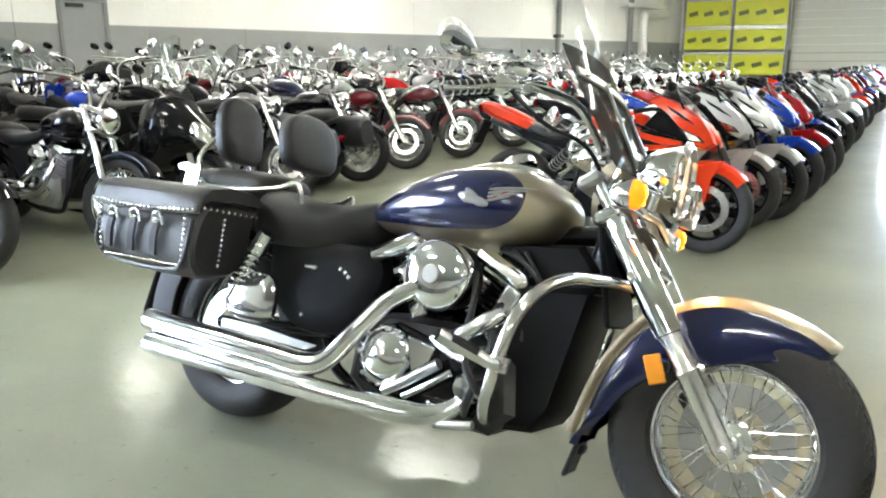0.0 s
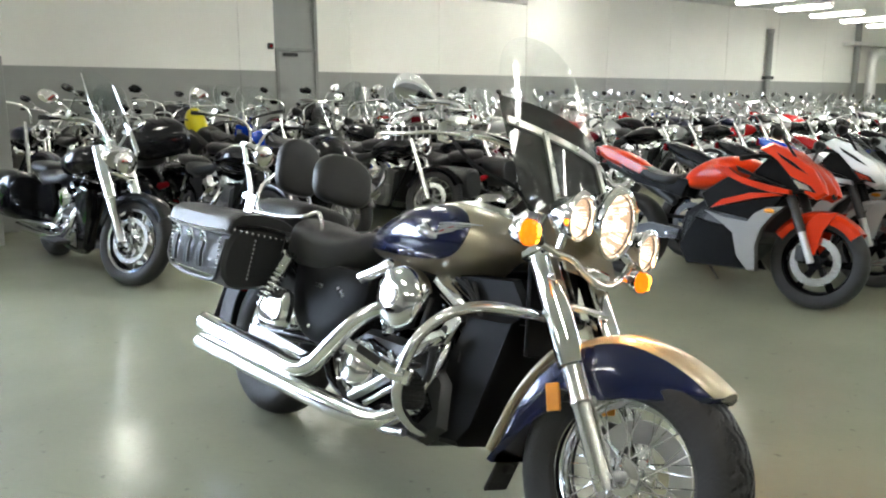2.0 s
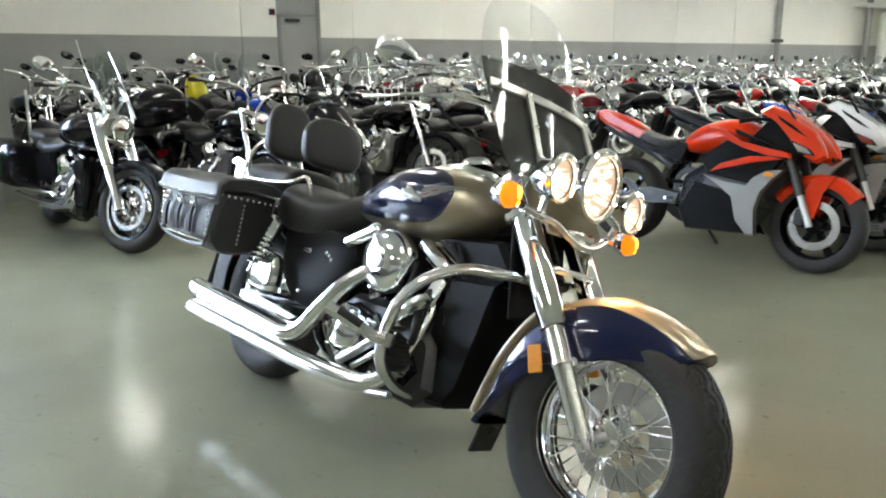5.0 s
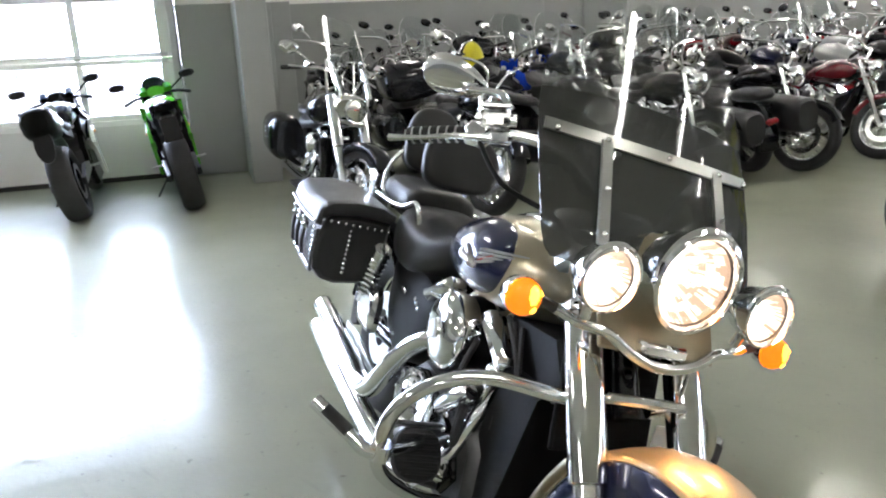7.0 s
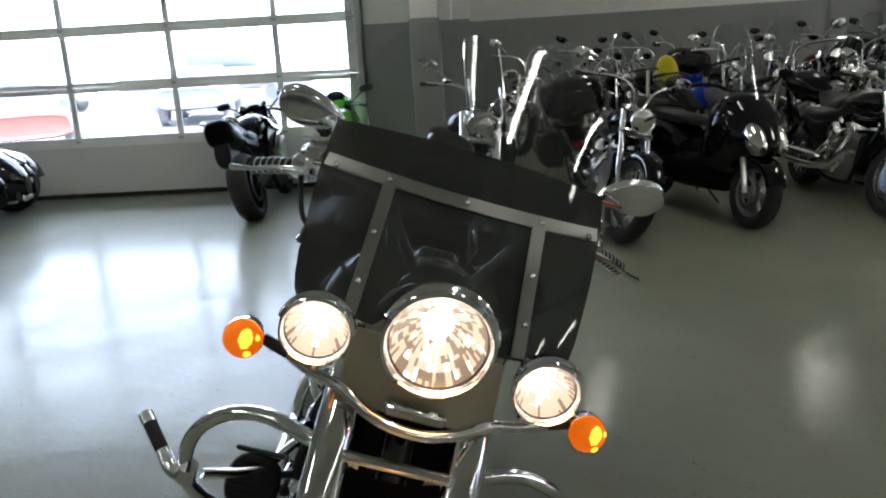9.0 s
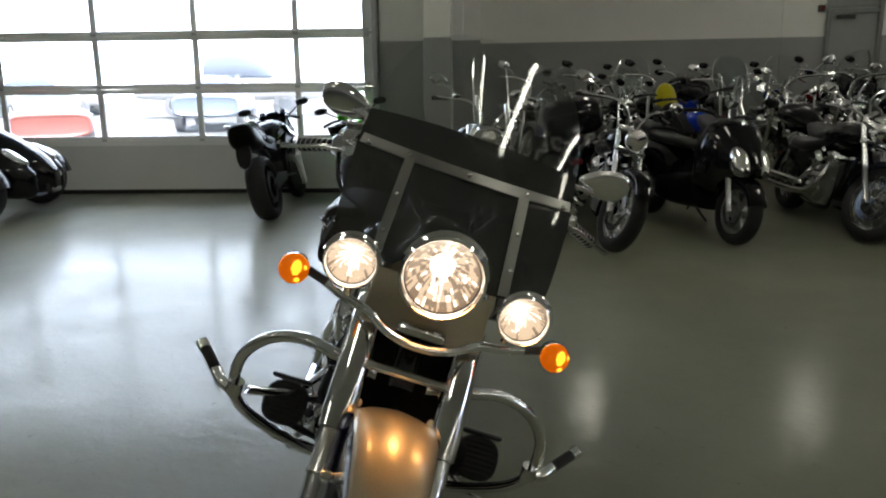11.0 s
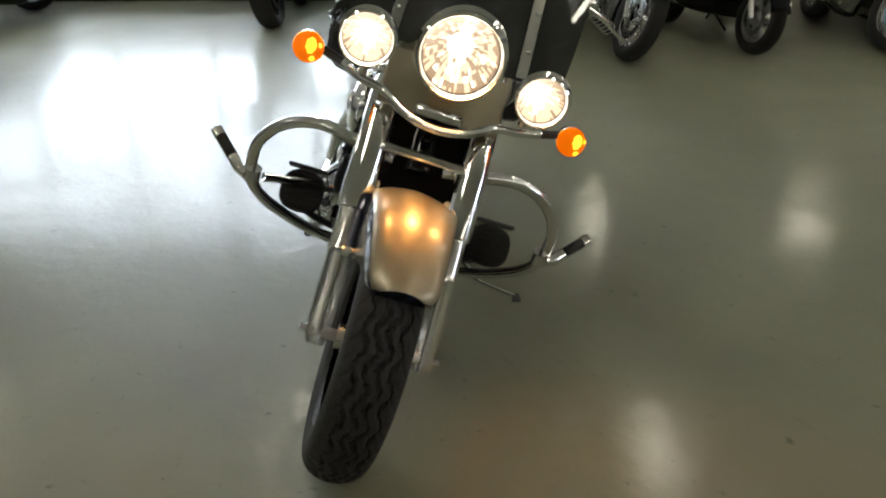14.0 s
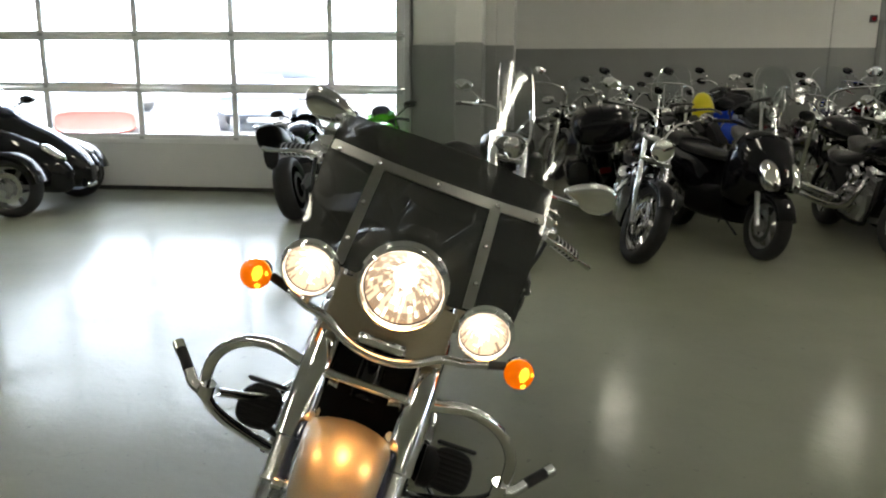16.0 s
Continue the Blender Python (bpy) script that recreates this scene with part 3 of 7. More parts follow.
def car(label, paint, m, truck=False):
    c = thing("parked_car", label, "car", "cars in the yard")
    if truck:
        shell = [(-2.5, 0.85, 0.55, 0.95), (-2.4, 0.93, 0.5, 1.08), (-0.6, 0.95, 0.45, 1.1), (1.3, 0.95, 0.45, 1.12), (2.2, 0.92, 0.45, 1.08), (2.6, 0.85, 0.5, 0.9)]
        cab = [(-0.7, 0.75, 1.05, 1.1), (-0.55, 0.8, 1.05, 1.7), (0.6, 0.8, 1.05, 1.75), (1.2, 0.78, 1.05, 1.15)]
    else:
        shell = [(-2.2, 0.75, 0.5, 0.85), (-2.1, 0.86, 0.4, 0.98), (-0.8, 0.9, 0.35, 1.0), (1.0, 0.9, 0.35, 0.96), (2.0, 0.84, 0.38, 0.86), (2.25, 0.7, 0.45, 0.7)]
        cab = [(-1.7, 0.65, 0.94, 0.98), (-1.0, 0.7, 0.94, 1.38), (0.2, 0.7, 0.92, 1.42), (1.1, 0.66, 0.92, 0.96)]
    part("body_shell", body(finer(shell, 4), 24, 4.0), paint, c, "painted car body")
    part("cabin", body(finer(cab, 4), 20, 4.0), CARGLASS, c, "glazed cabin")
    part("roof", box(0.9, 1.25, 0.04, 0.02, 0.05 if truck else -0.35, 0, 1.75 if truck else 1.42), paint, c)
    for x in (-1.45, 1.5):
        for s in (-1, 1):
            w = part("wheel", moved(lathe([(0.2, -0.1), (0.32, -0.1), (0.34, -0.06), (0.34, 0.06), (0.32, 0.1), (0.2, 0.1)], 24, "Y", True), Matrix.Translation((x, s * 0.8, 0.34))), HAZEDTYRE, c)
            part("rim", moved(lathe([(0.001, 0.05), (0.1, 0.06), (0.2, 0.05)], 20), Matrix.Translation((x, s * 0.85, 0.34))), STEEL, w)
    for s in (-1, 1):
        part("tail_light", box(0.06, 0.2, 0.14, 0.02, -2.3 if truck else -2.12, s * 0.7, 0.85), REDLENS, c)
        part("head_light", box(0.08, 0.25, 0.13, 0.02, 2.5 if truck else 2.1, s * 0.6, 0.75), REFLECTOR, c)
    c.matrix_basis = m
    return c


def yard(u, w, turn):
    return Matrix.Translation(hall(u, w, -0.09)) @ HALL @ Matrix.Rotation(radians(turn), 4, "Z")


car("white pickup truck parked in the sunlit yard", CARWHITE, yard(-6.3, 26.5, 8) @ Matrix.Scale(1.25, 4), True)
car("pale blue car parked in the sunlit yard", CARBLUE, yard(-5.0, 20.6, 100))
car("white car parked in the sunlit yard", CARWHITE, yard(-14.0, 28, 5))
car("red car parked in the sunlit yard", HAZEDRED, yard(-6.4, 14.2, 118) @ Matrix.Scale(0.85, 4))


# ---- the cruiser on show: local x ahead, y to its left, z up, the floor line at z = 0 ----
def tyre_shape(R, w, rim, n=72, groove=0.0, period=24):
    """A tyre round the y axis, with moulded zigzag grooves when groove > 0."""
    half = w / 2
    prof = [(rim, -half * 0.72), (rim + 0.012, -half * 0.86)]
    steps = 44 if groove else 12
    h = R - rim
    for i in range(steps + 1):
        a = math.pi * i / steps
        y = -half * math.cos(a)
        prof.append((rim + h * (0.42 + 0.58 * math.sin(a) ** 0.75) if 0 < i < steps else rim + h * 0.42, y))
    prof += [(rim + 0.012, half * 0.86), (rim, half * 0.72)]
    P, F = lathe(prof, n, "Y")
    if groove:
        m = len(prof)
        out = []
        for k, (x, y, z) in enumerate(P):
            r = math.hypot(x, z)
            if r > R - h * 0.45 and abs(y) < half * 0.86:
                a = (k // m) / n * period
                zig = math.sin(2 * math.pi * a)
                line = min(abs(y - c * half - zig * k_ * half) for c, k_ in ((-0.5, 0.1), (-0.17, 0.13), (0.17, 0.13), (0.5, 0.1))) < 0.042 * half
                cut = abs(((a + abs(y) / half * 1.1) % 0.5) - 0.25) < 0.06 and abs(y) > 0.6 * half
                if line or cut:
                    deep = groove * (1.0 if abs(y) < 0.62 * half else 0.45)
                    x, z = x * (1 - deep / r), z * (1 - deep / r)
            out.append((x, y, z))
        P = out
    return P, F


def rim_shape(rim, w, n=48):
    h = w / 2
    return lathe([(rim + 0.012, -h * 0.8), (rim + 0.014, -h * 0.66), (rim - 0.006, -h * 0.6), (rim - 0.016, -h * 0.35), (rim - 0.024, 0), (rim - 0.016, h * 0.35), (rim - 0.006, h * 0.6), (rim + 0.014, h * 0.66), (rim + 0.012, h * 0.8),
                  (rim + 0.004, h * 0.62), (rim - 0.008, h * 0.3), (rim - 0.012, 0), (rim - 0.008, -h * 0.3), (rim + 0.004, -h * 0.62)], n, "Y", True)


def spokes_shape(rim, hub, count=40, r=0.0022):
    out = []
    for i in range(count):
        s = 1 if i % 2 else -1
        a = 2 * math.pi * i / count
        b = a + (0.55 if (i // 2) % 2 else -0.55)
        out.append(tube([(hub * math.cos(b), s * 0.035, hub * math.sin(b)), ((rim - 0.018) * math.cos(a), s * 0.006, (rim - 0.018) * math.sin(a))], r, 5, 1, False))
    return add(*out)


def disc_shape(ro, ri, y, t=0.005, n=40):
    return lathe([(ri, y - t / 2), (ro, y - t / 2), (ro, y + t / 2), (ri, y + t / 2)], n, "Y", True)


def sweep_arc(points, section, k=5):
    """Sweeps a cross section (y, depth) along a side curve (x, z); depth is measured inwards, below the curve."""
    path = smooth_path([(p[0], 0, p[1]) for p in points], k)
    rings = []
    for i, p in enumerate(path):
        t = (path[min(i + 1, len(path) - 1)] - path[max(i - 1, 0)]).normalized()
        nrm = Vector((t.z, 0, -t.x))
        f = i / (len(path) - 1)
        rings.append([tuple(p + Vector((0, y, 0)) - nrm * d) for y, d in section(f)])
    return rings


def finned(r0, r1, count, pitch, n=24):
    """A cylinder with turned cooling fins."""
    prof = [(r0, 0.0)]
    for i in range(count):
        z = pitch * (i + 0.6)
        prof += [(r0, z), (r1, z + 0.001), (r1, z + pitch * 0.3), (r0, z + pitch * 0.35)]
    return lathe(prof + [(r0, pitch * (count + 0.8))], n, "Z")


SHOW = Matrix.Translation((0, 0, 0.03)) @ stand(-0.723, 2.409, -27.4, 17.7)
RAKE = radians(33)
AXF = Vector((1.643, -0.012, 0.29))
STEER = Matrix.Translation((1.24, 0, 0.80)) @ Matrix.Rotation(radians(4), 4, Vector((-math.sin(RAKE), 0, math.cos(RAKE)))) @ Matrix.Translation((-1.24, 0, -0.80))


STUD = mesh("stud", ball(0.0062, 7, 5), CHROME)


def show_bike():
    bike = thing("cruiser_motorcycle", "navy and champagne cruiser with windshield and studded black leather saddlebags", "motorcycle")

    def S(shape):
        return moved(shape, STEER)

    # front wheel
    c = tuple(AXF)
    fw = part("front_wheel", S(at(rim_shape(0.203, 0.11), *c)), CHROME, bike, "chrome wire-spoked front rim")
    part("tyre", S(at(tyre_shape(0.322, 0.148, 0.2, 300, 0.009, 25), *c)), RUBBER, fw, "black tyre with zigzag tread", sharp=25)
    part("spokes", S(at(spokes_shape(0.203, 0.045), *c)), CHROME, fw, "chrome wire spokes")
    part("hub", S(at(lathe([(0.001, -0.07), (0.03, -0.07), (0.032, -0.055), (0.05, -0.05), (0.05, -0.038), (0.034, -0.03), (0.034, 0.03), (0.05, 0.038), (0.05, 0.05), (0.032, 0.055), (0.03, 0.07), (0.001, 0.07)], 24), *c)), CHROME, fw)
    part("brake_disc", S(at(disc_shape(0.148, 0.085, 0.062), *c)), STEEL, fw, "steel brake disc")
    part("axle", S(tube([(AXF.x, AXF.y - 0.135, AXF.z), (AXF.x, AXF.y + 0.135, AXF.z)], 0.014, 10, 1)), STEEL, fw)
    part("caliper", S(moved(box(0.1, 0.05, 0.06, 0.012), Matrix.Translation((1.53, 0.075, 0.35)) @ Matrix.Rotation(radians(50), 4, "Y"))), DARKMETAL, fw, "dark brake caliper")

    # forks
    d = Vector((math.sin(RAKE), 0, -math.cos(RAKE)))
    for s in (-1, 1):
        foot = Vector((AXF.x - 0.012, AXF.y + 0.014 + s * 0.13, AXF.z - 0.01))

        def along(q):
            return tuple(foot - d * q)
        fork = part("fork_leg", S(tube([along(-0.03), along(0.0), along(0.19), along(0.2), along(0.215), along(0.3)], [0.022, 0.03, 0.0305, 0.035, 0.031, 0.031], 16, 1)), SATIN, bike, "satin fork slider")
        part("fork_cover", S(tube([along(0.3), along(0.305), along(0.36), along(0.62), along(0.64)], [0.031, 0.039, 0.0405, 0.0405, 0.035], 18, 1)), CHROME, fork, "chrome fork cover")
        part("stanchion", S(tube([along(0.64), along(0.76)], 0.022, 12, 1)), CHROME, fork)
        part("fender_stay", S(moved(lathe([(0.001, -0.02), (0.013, -0.018), (0.016, 0.0), (0.013, 0.018), (0.001, 0.02)], 12), Matrix.Translation(Vector(along(0.205)) + Vector((0.03, -s * 0.018, 0.01))))), CHROME, fork)
        part("pinch_bolt", S(moved(lathe([(0.001, -0.016), (0.011, -0.014), (0.011, 0.014), (0.001, 0.016)], 10), Matrix.Translation(foot + Vector((0.0, s * 0.028, 0))))), CHROME, fork)
    for q, nm in ((0.64, "lower_clamp"), (0.75, "upper_clamp")):
        p = Vector((AXF.x - 0.012, AXF.y, AXF.z - 0.01)) - d * q
        part(nm, S(moved(box(0.075, 0.31, 0.04, 0.012), Matrix.Translation(p + Vector((-0.02, 0, 0))) @ Matrix.Rotation(-RAKE, 4, "Y"))), CHROME if q < 0.7 else STEEL, bike, "chrome fork clamp")
    part("fork_brace", S(moved(box(0.018, 0.21, 0.022, 0.006), Matrix.Translation((1.405, 0, 0.69)) @ Matrix.Rotation(-RAKE, 4, "Y"))), CHROME, bike)
    part("steering_head", S(tube([(1.21, 0, 0.86), (1.36, 0, 0.63)], 0.034, 14, 1)), GLOSSBLACK, bike)
    part("nacelle", S(body(finer([(1.20, 0.10, 0.80, 0.98), (1.27, 0.115, 0.81, 1.01), (1.298, 0.10, 0.84, 1.02)], 3), 20, 2.6)), CHAMPAGNE, bike, "champagne painted headlamp cowl")
    part("cowl_plate", S(moved(box(0.012, 0.30, 0.14, 0.004), Matrix.Translation((1.352, 0, 0.845)) @ Matrix.Rotation(radians(-30), 4, "Y"))), CHAMPAGNE, bike, "champagne lower cowl")

    # front fender
    curve = [(1.858, 0.568), (1.78, 0.611), (1.68, 0.642), (1.57, 0.648), (1.46, 0.612), (1.36, 0.532), (1.285, 0.40), (1.232, 0.205)]

    def fsec(f):
        skirt = 0.02 + 0.15 * math.sin(math.pi * min(1, f * 1.02)) ** 0.75
        w = 0.052 + 0.02 * math.sqrt(min(1.0, f / 0.07)) + 0.026 * min(1.0, f * 2.4)
        pts = [(-w, skirt), (-w * 1.03, skirt * 0.6), (-w, 0.03), (-w * 0.9, 0.014), (-w * 0.62, 0.002), (-w * 0.3, -0.004), (0, -0.007), (w * 0.3, -0.004), (w * 0.62, 0.002), (w * 0.9, 0.014), (w, 0.03), (w * 1.03, skirt * 0.6), (w, skirt)]
        return pts + [(y * 0.96, dd + 0.004) for y, dd in reversed(pts)]
    fen = part("front_fender", S(loft(sweep_arc(curve, fsec, 6))), NAVY, bike, "navy valanced front fender")

    def ssec(f):
        w = 0.052 + 0.02 * math.sqrt(min(1.0, f / 0.07)) + 0.026 * min(1.0, f * 2.4)
        pts = [(-w * 1.005, 0.0225), (-w * 0.97, 0.0165), (-w * 0.92, 0.0105), (-w * 0.62, -0.0015), (-w * 0.3, -0.0075), (0, -0.0105), (w * 0.3, -0.0075), (w * 0.62, -0.0015), (w * 0.92, 0.0105), (w * 0.97, 0.0165), (w * 1.005, 0.0225)]
        return pts + [(y * 0.985, dd + 0.0025) for y, dd in reversed(pts)]
    part("fender_stripe", S(loft(sweep_arc(curve, ssec, 6))), CHAMPAGNE, fen, "champagne metallic top stripe")
    for s in (-1, 1):
        edge = [(p[0], s * (0.094), p[1]) for p in ((1.43, 0.60), (1.355, 0.522), (1.288, 0.40), (1.24, 0.23))]
        part("fender_trim", S(tube(edge, 0.0125, 10, 4)), CHAMPAGNE, bike, "silver fender edge")
        part("side_reflector", S(moved(box(0.044, 0.008, 0.076, 0.003), Matrix.Translation((1.445, s * 0.152, 0.441)) @ Matrix.Rotation(radians(-20), 4, "Y"))), AMBEROFF, bike, "orange side reflector")
        part("reflector_bracket", S(box(0.04, 0.05, 0.03, 0.006, 1.455, s * 0.125, 0.45)), PLASTIC, bike)

    part("mud_flap", S(moved(add(box(0.012, 0.11, 0.1, 0.004), box(0.02, 0.04, 0.03, 0.006, 0.01, 0, 0.03)), Matrix.Translation((1.24, 0, 0.15)) @ Matrix.Rotation(radians(14), 4, "Y"))), RUBBER, bike, "black rubber mud flap")

    # headlamps
    def lamp(name, x, y, z, r, depth, pitch=4):
        m = STEER @ Matrix.Translation((x, y, z)) @ Matrix.Rotation(radians(pitch), 4, "Y")
        shell = part(name, moved(lathe([(0.012, -depth), (r * 0.55, -depth * 0.9), (r * 0.86, -depth * 0.6), (r * 1.0, -depth * 0.25), (r * 1.06, -0.012), (r * 1.1, 0.004), (r * 1.1, 0.016), (r * 1.02, 0.02), (r * 0.97, 0.012), (r * 0.96, 0.0)], 36, "X"), m), CHROME, bike, "chrome lamp shell")
        seed = int(r * 1000)

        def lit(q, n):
            # the bulb's light is painted as glow per face: fine rays run out from a bright middle; the small lamps glow
            # evenly, dimmed towards the upper edge
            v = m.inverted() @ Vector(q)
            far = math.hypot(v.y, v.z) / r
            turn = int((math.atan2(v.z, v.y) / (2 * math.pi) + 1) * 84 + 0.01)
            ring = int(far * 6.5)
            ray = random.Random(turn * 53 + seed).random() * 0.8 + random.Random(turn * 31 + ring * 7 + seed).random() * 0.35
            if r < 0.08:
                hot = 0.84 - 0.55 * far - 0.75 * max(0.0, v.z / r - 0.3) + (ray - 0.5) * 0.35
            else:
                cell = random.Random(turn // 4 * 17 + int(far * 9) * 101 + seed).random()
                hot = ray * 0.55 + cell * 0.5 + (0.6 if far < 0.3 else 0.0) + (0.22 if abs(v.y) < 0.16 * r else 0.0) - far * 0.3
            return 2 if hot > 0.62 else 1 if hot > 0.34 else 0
        cup = lathe([(r * (0.925 - 0.05 * i), -depth * (0.72 * (1 - ((18 - i) / 18.0) ** 2))) for i in range(18)] + [(0.006, -depth * 0.72)], 168, "X")
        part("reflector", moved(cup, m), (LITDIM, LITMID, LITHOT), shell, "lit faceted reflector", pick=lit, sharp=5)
        part("inner_ring", moved(lathe([(r * 0.965, 0.006), (r * 0.95, 0.002), (r * 0.92, -0.004), (r * 0.925, -0.012), (r * 0.965, -0.01)], 36, "X", True), m), DARKMETAL, shell, "dark ring inside the bezel")
        part("bulb_cap", moved(lathe([(0.001, -depth * 0.42), (r * 0.12, -depth * 0.44), (r * 0.24, -depth * 0.56), (r * 0.26, -depth * 0.7)], 20, "X"), m), LITHOT, shell, "bright cap round the bulb")
        part("bulb", moved(moved(ball(r * 0.2, 12, 8), Matrix.Translation((-depth * 0.4, 0, 0))), m), LAMPHOT, shell, "lit bulb")
        part("lens", moved(lathe([(0.001, r * 0.3), (r * 0.3, r * 0.27), (r * 0.6, r * 0.18), (r * 0.82, r * 0.07), (r * 0.955, -0.004)], 32, "X"), m), LENS, shell, "clear glass headlamp lens")
        return shell
    h = lamp("headlight", 1.415, 0.0, 0.952, 0.094, 0.13)
    part("visor", S(tube([(1.425, 0.1 * math.cos(a), 0.952 + 0.106 * math.sin(a)) for a in [math.pi * (0.08 + 0.84 * i / 10) for i in range(11)]], 0.009, 8, 2)), CHROME, h, "chrome headlamp visor")
    for s, x, z in ((-1, 1.425, 0.926), (1, 1.415, 0.916)):
        p = lamp("passing_lamp", x, s * 0.212, z, 0.058, 0.085)
        part("visor", S(tube([(x + 0.012, s * 0.212 + 0.063 * math.cos(a), z + 0.066 * math.sin(a)) for a in [math.pi * (0.05 + 0.9 * i / 8) for i in range(9)]], 0.007, 8, 2)), CHROME, p)
        part("mount", S(tube([(x - 0.03, s * 0.205, z - 0.04), (x - 0.04, s * 0.2, 0.835)], 0.011, 8, 1)), CHROME, p)
    for s, x, z in ((-1, 1.366, 0.849), (1, 1.362, 0.832)):
        m = STEER @ Matrix.Translation((x, s * 0.334, z))
        sg = part("turn_signal", moved(lathe([(0.004, -0.055), (0.02, -0.05), (0.033, -0.03), (0.037, -0.006), (0.037, 0.0)], 20, "X"), m), CHROME, bike, "chrome turn signal body")
        part("lens", moved(lathe([(0.036, 0.0), (0.035, 0.012), (0.027, 0.024), (0.014, 0.03), (0.001, 0.032)], 20, "X"), m), AMBER, sg, "lit amber dome lens")
        part("lens_core", moved(add(moved(ball(0.02, 12, 8), Matrix.Diagonal((0.75, 0.9, 1.2, 1))), at(ball(0.011, 8, 6), 0.0, 0.008, -0.02), at(ball(0.008, 8, 6), -0.001, -0.018, 0.006), at(ball(0.007, 8, 6), -0.002, 0.019, 0.008), at(ball(0.006, 8, 6), -0.003, -0.012, -0.02)), m @ Matrix.Translation((0.0185, 0.005, 0.005))), AMBERHOT, sg, "bright filament glow in the lens")
        part("stalk", S(tube([(x - 0.02, s * 0.3, z), (x - 0.01, s * 0.25, z - 0.012)], 0.011, 10, 1)), DARKMETAL, sg)
    bar = [(1.352, -0.255, 0.838), (1.375, -0.2, 0.822), (1.395, -0.14, 0.815), (1.41, -0.085, 0.787), (1.415, -0.03, 0.772), (1.415, 0.03, 0.772), (1.41, 0.085, 0.787), (1.395, 0.14, 0.812), (1.375, 0.2, 0.815), (1.352, 0.255, 0.822)]
    part("light_bar", S(tube(bar, 0.0115, 12, 5)), CHROME, bike, "chrome light bar")
    part("lamp_bracket", S(box(0.05, 0.12, 0.03, 0.008, 1.385, 0, 0.80)), CHROME, bike)

    # windshield: half width as a function of height
    zs = [0.925, 0.94, 0.97, 1.02, 1.08, 1.14, 1.2, 1.26, 1.32, 1.37, 1.41, 1.445, 1.475, 1.495, 1.508]
    hw = [0.262, 0.274, 0.281, 0.286, 0.29, 0.292, 0.290, 0.283, 0.270, 0.255, 0.236, 0.208, 0.165, 0.115, 0.035]

    def on_shield(y, z, off=0.0):
        return Vector((1.345 - 0.545 * (z - 0.93) - (0.63 + 0.16 * min(1.0, max(0.0, (z - 1.08) / 0.16))) * y * y + off, y, z + off * 0.5))

    def shield(z0, z1, n=18, t=0.004):
        lev = sorted(set([z0, z1] + [z for z in zs if z0 < z < z1]))
        P, F = [], []
        for z in lev:
            w = float(np.interp(z, zs, hw))
            for i in range(n + 1):
                y = -w + 2 * w * i / n
                zz = z
                if abs(z - 1.245) < 1e-6:
                    zz = z + 0.018 - 0.25 * y * y
                if abs(y) < 0.088:  # cut out round the headlamp
                    zz = max(zz, 0.94 + math.sqrt(0.088 ** 2 - y * y))
                P.append(tuple(on_shield(y, zz)))
        k = len(P)
        P += [(p[0] - t, p[1], p[2] - t * 0.4) for p in P]
        m = len(lev)
        for j in range(m - 1):
            for i in range(n):
                a = j * (n + 1) + i
                F.append((a, a + 1, a + n + 2, a + n + 1))
                F.append((k + a, k + a + n + 1, k + a + n + 2, k + a + 1))
        loop = [i for i in range(n + 1)] + [j * (n + 1) + n for j in range(1, m)] + [(m - 1) * (n + 1) + i for i in range(n - 1, -1, -1)] + [j * (n + 1) for j in range(m - 2, 0, -1)]
        for a, b in zip(loop, loop[1:] + loop[:1]):
            F.append((a, k + a, k + b, b))
        return P, F
    ws = part("windshield", S(shield(1.245, 1.508)), CLEAR, bike, "clear acrylic windshield")
    part("smoked_panel", S(shield(0.925, 1.245)), SMOKE, ws, "smoked lower windshield")
    part("crossbar", S(strap_on(on_shield, [(-0.283 + 0.566 * i / 14, 1.168) for i in range(15)], 0.026, 0.006)), STRAPMETAL, ws, "flat steel windshield bar")
    for s in (-1, 1):
        part("strut", S(strap_on(on_shield, [(s * (0.152 + 0.012 * (1 - i / 6)), 0.93 + 0.236 * i / 6) for i in range(7)], 0.026, 0.007, across=False, off=0.007)), STRAPMETAL, ws, "flat steel windshield strut")
    for s in (-1, 1):
        for y, z in ((s * 0.155, 1.165), (s * 0.158, 1.07), (s * 0.163, 0.985), (s * 0.262, 1.16)):
            q = on_shield(y, z, 0.013)
            part("screw", S(moved(ball(0.007, 10, 6), Matrix.Translation(q))), CHROME, ws)
    part("screw", S(moved(ball(0.007, 10, 6), Matrix.Translation(on_shield(0, 1.168, 0.01)))), CHROME, ws)
    for s in (-1, 1):
        part("clamp_arm", S(tube([on_shield(s * 0.16, 0.98, -0.01), (1.27, s * 0.14, 0.93), (1.245, s * 0.128, 0.88)], 0.009, 8, 4)), CHROME, ws)

    # handlebar and controls
    for s in (-1, 1):
        part("handlebar", S(tube([(1.2, s * 0.03, 0.955), (1.19, s * 0.07, 1.02), (1.13, s * 0.16, 1.115), (1.03, s * 0.27, 1.125), (0.965, s * 0.35, 1.1), (0.91, s * 0.414, 1.074), (0.874, s * 0.457, 1.056)], 0.0125, 12, 5)), CHROME, bike, "wide chrome handlebar")
        part("grip", S(tube([(0.965, s * 0.348, 1.1), (0.92, s * 0.402, 1.08), (0.878, s * 0.452, 1.058)], [0.017, 0.018, 0.019], 14, 3)), RUBBER, bike, "ribbed black grip")
